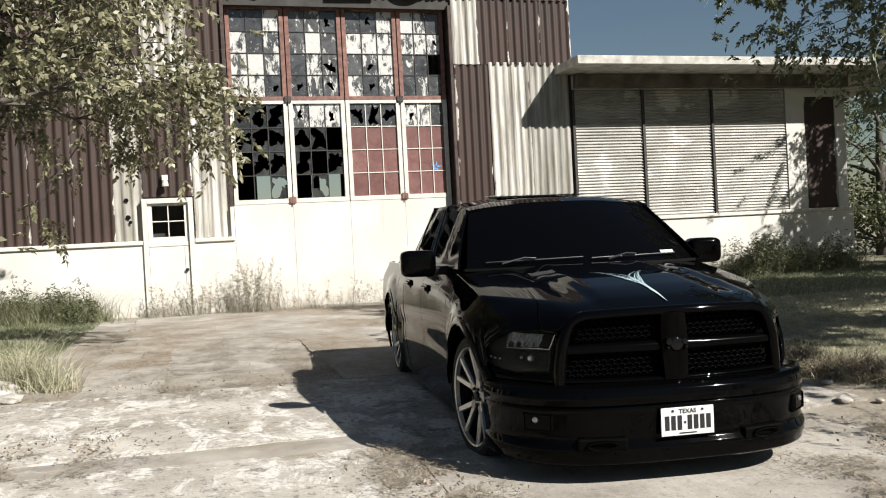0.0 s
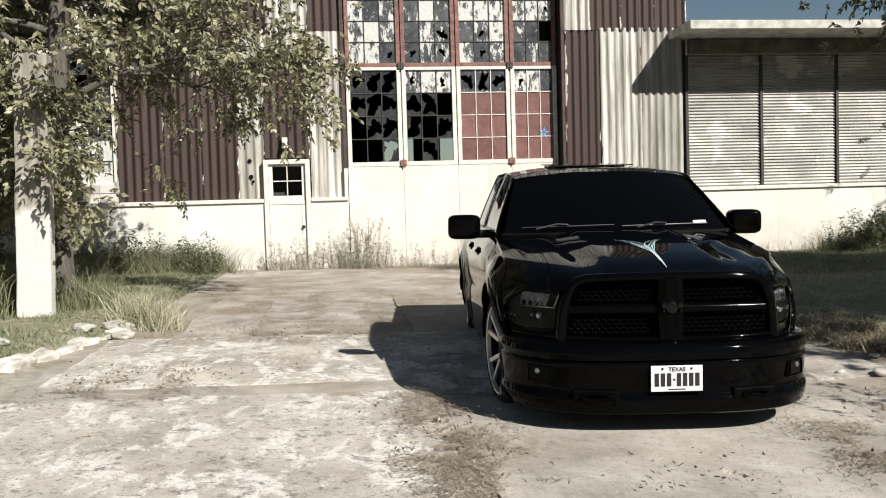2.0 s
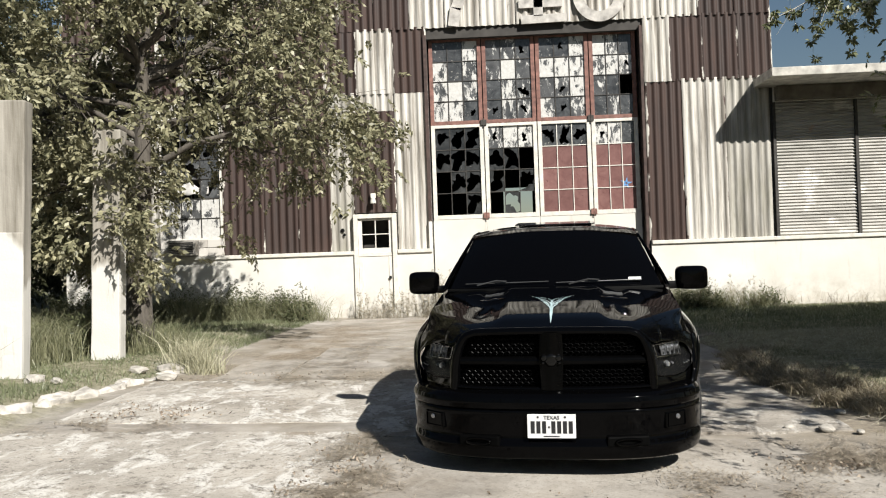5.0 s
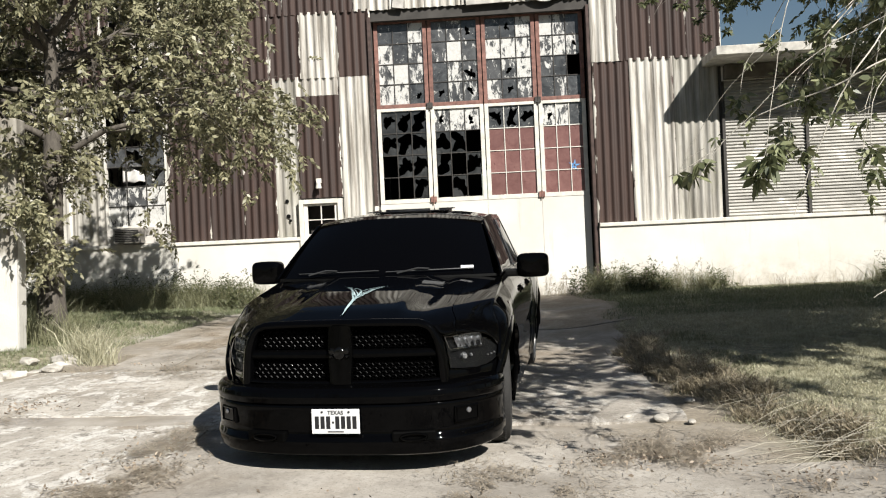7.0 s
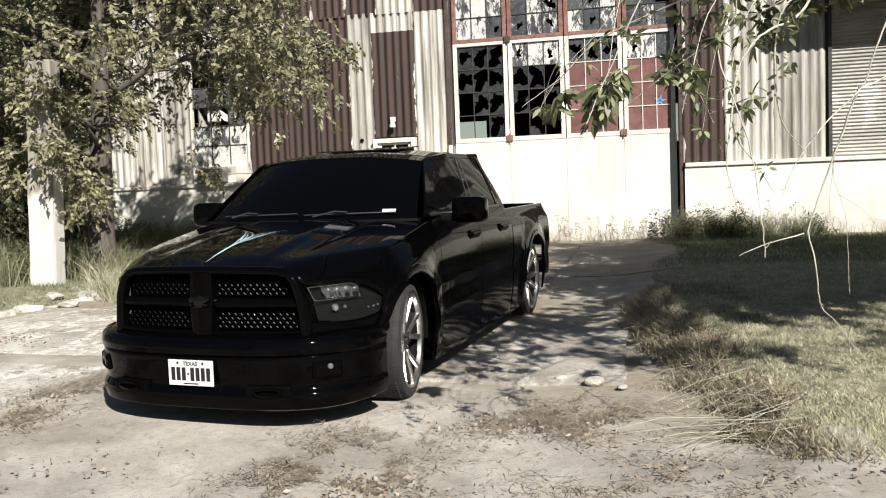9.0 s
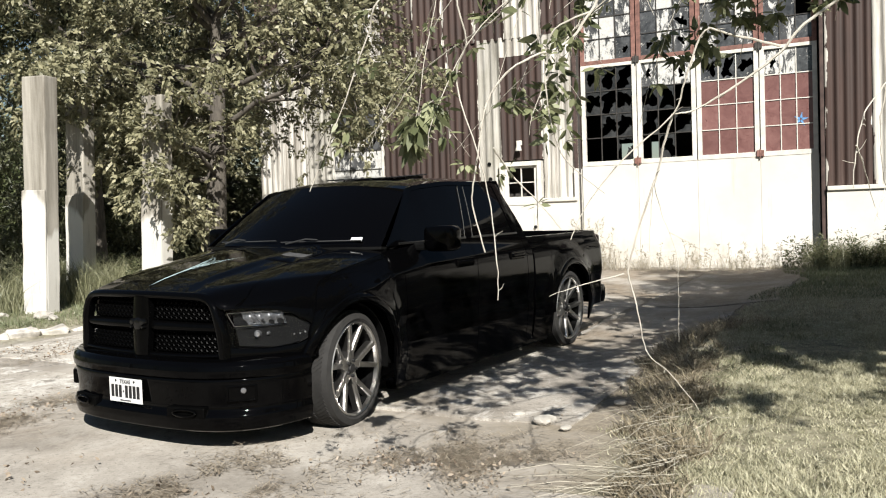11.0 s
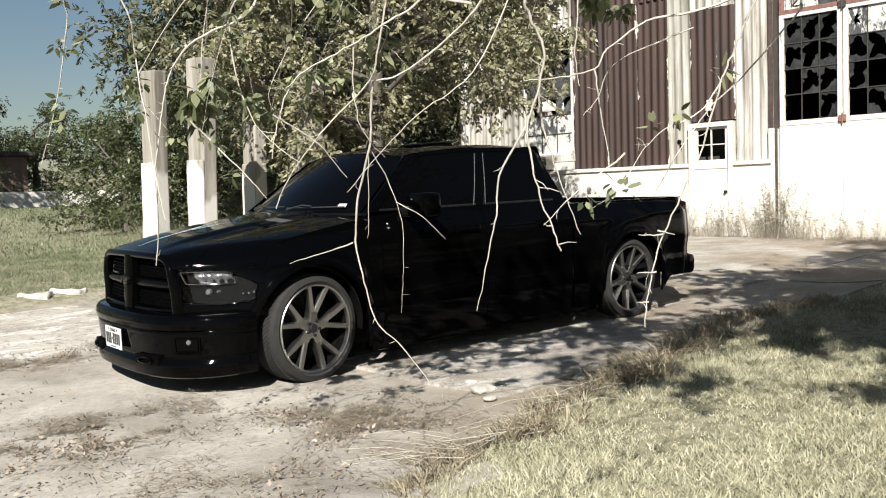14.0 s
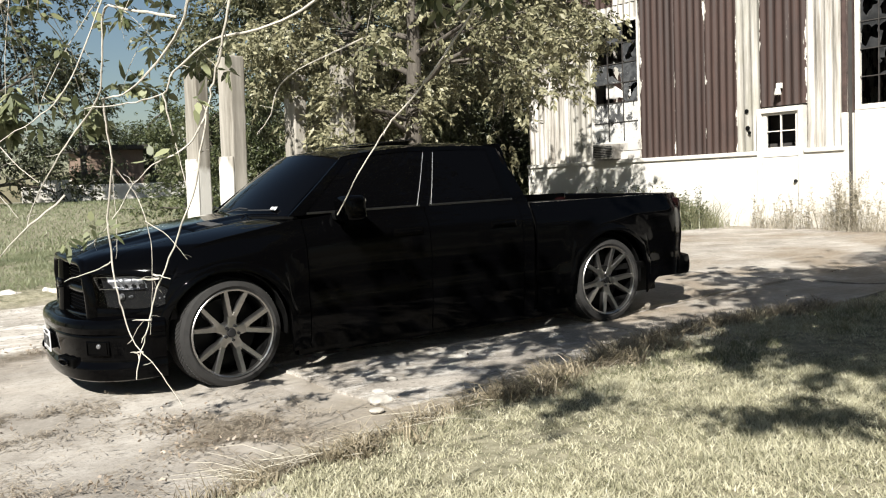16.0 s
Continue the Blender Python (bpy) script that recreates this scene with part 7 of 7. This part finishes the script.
wisps([(rt.gauss(-0.98, 0.27), -0.32 - abs(rt.gauss(0, 0.14)), rt.uniform(0.45, 1.2)) for _ in range(60)] + [(rt.uniform(-3.0, -1.4), -0.3 - abs(rt.gauss(0, 0.1)), rt.uniform(0.25, 0.75)) for _ in range(50)]
      + [(rt.uniform(-0.6, 3.5), -0.28 - abs(rt.gauss(0, 0.08)), rt.uniform(0.2, 0.65)) for _ in range(75)] + [(rt.uniform(3.7, 6.4), -0.4 - abs(rt.gauss(0, 0.15)), rt.uniform(0.3, 0.8)) for _ in range(40)], "tall dry weeds against the white doors")
weeds([(rt.uniform(-9.0, -5.4), rt.uniform(-9.4, -6.6), rt.uniform(0.4, 0.9)) for _ in range(26)], "low weeds between the posts and the tree")
# tufts by posts and lawn edge
tufts("tall_grass", g, [(-3.75, -9.3, 1.0), (-3.95, -9.0, 0.8), (-3.5, -9.6, 0.5)], 420, 0.13, 0.5, 0.0045, 1.3, GREEN, "pale loose grass tuft at the end of the kerb")
spots = [(-5.0, -8.2, 0.9), (-4.6, -7.9, 0.8), (-6.0, -9.6, 1.2), (-6.3, -10.4, 1.2), (-7.6, -10.2, 1.2), (-6.3, -8.6, 1.1), (-8.0, -9.5, 1.1), (-5.9, -10.9, 0.7)]
spots += [(rt.uniform(-10, -5.6), rt.uniform(-9.5, -6.5), rt.uniform(0.6, 1.2)) for _ in range(34)]
tufts("tall_grass", g, spots, 420, 0.16, 0.55, 0.005, 0.9, TALL, "tall loose grass tufts round the posts")
spots = [(rt.uniform(3.1, 3.9), rt.uniform(-13.6, -8.5), rt.uniform(0.3, 0.7)) for _ in range(34)]
tufts("tall_grass", g, spots, 150, 0.10, 0.09, 0.0045, 1.6, TALL, "ragged grass at the lawn edge")

THATCH = leaf_mat("brown_thatch", (0.055, 0.043, 0.028), (0.66, 0.57, 0.40), patch=0.5, size=6.0)
spots = []
for _ in range(420):
    ty = rt.uniform(-15.0, -8.8)
    spots.append((float(edge_x(ty)) + abs(rt.gauss(0, 0.16)) - 0.05, ty, rt.uniform(0.4, 1.0) * (0.55 if ty < -13.2 else 1.0 if ty < -11 else 0.7)))
tufts("dry_grass", g, spots, 64, 0.055, 0.17, 0.005, 2.0, THATCH, "brown matted thatch at the ragged edge of the lawn")


def straw(rng, n, cx, cy, sx, sy, size=0.05):
    x, y = rng.normal(cx, sx, n), rng.normal(cy, sy, n)
    if sx:
        # matted patches with gaps
        k = wave(x, y, 2.3, 5.0) + 0.5 * wave(x, y, 7.0, 2.0) > rng.normal(-0.02, 0.1, n)
        x, y = x[k], y[k]
        n = len(x)
    z = heights(x, y) + 0.018 + rng.uniform(0, 0.035, n)
    a = rng.uniform(0, 2 * np.pi, n)
    half = np.stack([np.cos(a), np.sin(a), rng.uniform(-0.25, 0.3, n)], axis=1) * (size * rng.uniform(0.3, 1.0, n))[:, None]
    side = np.stack([-np.sin(a), np.cos(a), np.zeros(n)], axis=1) * 0.0032
    c = np.stack([x, y, z], axis=1)
    return np.stack([c - half - side, c - half + side, c + half], axis=1).reshape(-1, 3)


mats = []
for n, cx, cy, sx, sy in ((5000, -2.0, -10.3, 0.9, 0.35), (16000, -1.5, -8.3, 0.9, 1.2), (5000, -1.9, -5.2, 0.8, 1.4), (8000, -1.0, -14.6, 0.17, 0.9), (2500, -3.4, -12.9, 0.5, 0.2), (5200, 2.4, -14.1, 0.32, 0.25), (7000, 1.4, -15.25, 0.22, 0.42), (1800, 2.9, -15.4, 0.35, 0.3), (700, 3.3, -12.6, 0.15, 1.0),
                          (300, 3.4, -14.9, 0.2, 0.6), (2200, 0.4, -10.3, 0.9, 0.3), (1500, 1.6, -8.3, 0.2, 1.5), (4000, -0.85, -17.5, 0.12, 1.6), (3000, -2.5, -16.65, 1.0, 0.1), (300, 2.2, -11.8, 0.25, 0.9), (4000, -3.3, -4.5, 0.15, 1.7), (4000, 0.8, -0.8, 1.6, 0.15)):
    mats.append(straw(g, n, cx, cy, sx, sy))
# a ragged bank of cut hay along the lawn edge
n = 300
hy = g.uniform(-14.6, -9.5, n)
hx = 3.45 + 0.18 * np.sin(hy * 2.1) + 0.10 * (hy + 12) * -0.35 + g.normal(0, 0.24, n)
lift = np.exp(-((hx - 3.45 - 0.18 * np.sin(hy * 2.1) + 0.035 * (hy + 12)) / 0.25) ** 2) * (0.10 + 0.07 * np.sin(hy * 3.3)) * g.random(n)
bank = straw(g, n, 0, 0, 0, 0)
bank = bank.reshape(-1, 3, 3) + np.stack([hx, hy, heights(hx, hy) - ground_z(0, 0) + lift], axis=1)[:, None, :]
mats.append(bank.reshape(-1, 3))
tagged(tris("straw", np.concatenate(mats), 3, STRAW), "dry straw lying in the slab joints", "straw", kind="stuff")
lx, ly = [], []
for n, cx, cy, sx, sy in ((260, 1.6, -15.45, 0.20, 0.18), (90, 3.1, -15.05, 0.2, 0.14), (260, -1.05, -14.5, 0.16, 0.45), (300, 2.35, -14.35, 0.3, 0.22), (260, -3.1, -12.3, 0.4, 0.2), (70, 0.1, -15.4, 0.35, 0.2), (120, 3.55, -15.2, 0.4, 0.16), (60, 2.0, -15.8, 0.3, 0.12), (160, -2.4, -10.0, 0.8, 0.2), (90, -0.4, -10.4, 4.0, 4.0)):
    a, b = g.normal(cx, sx, n), g.normal(cy, sy, n)
    k = (wave(a, b, 4.0, 6.0) > -0.1) & (b > -17.5) & (np.abs(a) < 5)
    lx.append(a[k])
    ly.append(b[k])
lx, ly = np.concatenate(lx), np.concatenate(ly)
lz = heights(lx, ly) + 0.022 + g.uniform(0, 0.03, len(lx))
tagged(tris("leaf_litter", leaf_quads(g, np.stack([lx, ly, lz], axis=1), g.normal(0, 1, (len(lx), 3)) * np.array([1, 1, 0.35]), 0.034, 0.009, -0.05), 4, LITTER), "dead brown leaves and clods lying on the concrete", "leaves", kind="stuff")
# long pale stalks fanned out from the lawn edge
PALE_STRAW = plain("bleached_straw", (0.5, 0.465, 0.38), 0.85, 0, 0.25, 12)
runs = []
for i in range(72):
    if i < 26:
        p = Vector((rt.gauss(3.5, 0.12), rt.gauss(-14.3, 0.3), 0))
        w = radians(rt.gauss(178, 30))
    else:
        ty = rt.uniform(-14.9, -11.5)
        p = Vector((float(edge_x(ty)) + rt.uniform(0.0, 0.3), ty, 0))
        w = radians(rt.gauss(190, 55))
    ln = rt.uniform(0.2, 0.7)
    q = p + Vector((math.cos(w) * ln, math.sin(w) * ln, 0))
    p.z, q.z = ground_z(p.x, p.y) + rt.uniform(0.03, 0.1), ground_z(q.x, q.y) + 0.022
    runs.append(([p, (p + q) / 2 + Vector((rt.gauss(0, 0.03), rt.gauss(0, 0.03), rt.uniform(0.0, 0.05))), q], [0.0018, 0.0015, 0.0008]))
tagged(tubes("straw_litter", runs, PALE_STRAW, sides=4), "long pale dry stalks lying at the lawn edge", "stalks", kind="stuff")

# rubble by the truck
RUBBLE = plain("pale_rubble", (0.48, 0.45, 0.40), 0.9, 0, 0.3, 14, 0.6)
for x, y, s in ((2.56, -13.2, 0.055), (2.32, -13.05, 0.03), (2.75, -13.35, 0.028), (-4.05, -9.4, 0.13), (-4.35, -9.7, 0.1), (-3.85, -10.1, 0.09), (-5.0, -10.9, 0.1), (-4.7, -11.0, 0.07), (-5.6, -11.1, 0.08), (2.1, -12.8, 0.035), (2.9, -12.6, 0.04)):
    bm = bmesh.new()
    bmesh.ops.create_icosphere(bm, subdivisions=2, radius=s)
    for v in bm.verts:
        v.co = Vector((v.co.x * 1.5, v.co.y, v.co.z * 0.55)) * (1 + 0.5 * noise.noise(v.co * 14 + Vector((x, y, 0))))
    tagged(finish("rubble_stone", bm, RUBBLE, m=pose(x, y, ground_z(x, y) + 0.02 + s * 0.15, 0, 0, x * 90)), "broken pale concrete lump on the ground", "stone", "rubble")

# ---- far left: low wall, fence and sheds ----
FAR_WALL = plain("far_white_wall", (0.75, 0.72, 0.66), 0.8, 0, 0.1, 1)
FAR_SHED = plain("far_shed_brown", (0.24, 0.17, 0.13), 0.8, 0, 0.2, 1)
tagged(finish("low_wall", boxed(-44.3, -44.0, -5.4, 9.5, 0.9, 2.15, bevel=0.03), FAR_WALL), "low white garden wall far off", "wall")
fence = thing("white_fence", pose(-43.6, -4.6, 1.0), "white picket fence panel far off", "fence")
for i in range(9):
    part("picket", boxed(0, 0.05, i * 0.19, i * 0.19 + 0.14, 0, 1.45, bevel=0.01), FAR_WALL, fence)
for z in (0.4, 1.1):
    part("fence_rail", boxed(0.05, 0.09, -0.05, 1.75, z, z + 0.09), FAR_WALL, fence)
shed = thing("shed", pose(-50, 2.0, 1.0), "brown boarded shed with a dark low roof far off", "shed")
for i in range(6, 14):
    part("board", boxed(2.0, 2.04 + 0.015 * (i % 2), -5 + i * 0.4, -4.61 + i * 0.4, 0, 3.3), FAR_SHED, shed)
part("wall", boxed(-3.0, 2.0, -2.6, 0.6, 0, 3.3), FAR_SHED, shed)
part("roof", boxed(-3.5, 2.5, -3.0, 1.0, 3.3, 3.6, bevel=0.08), DARK_FRAME, shed)
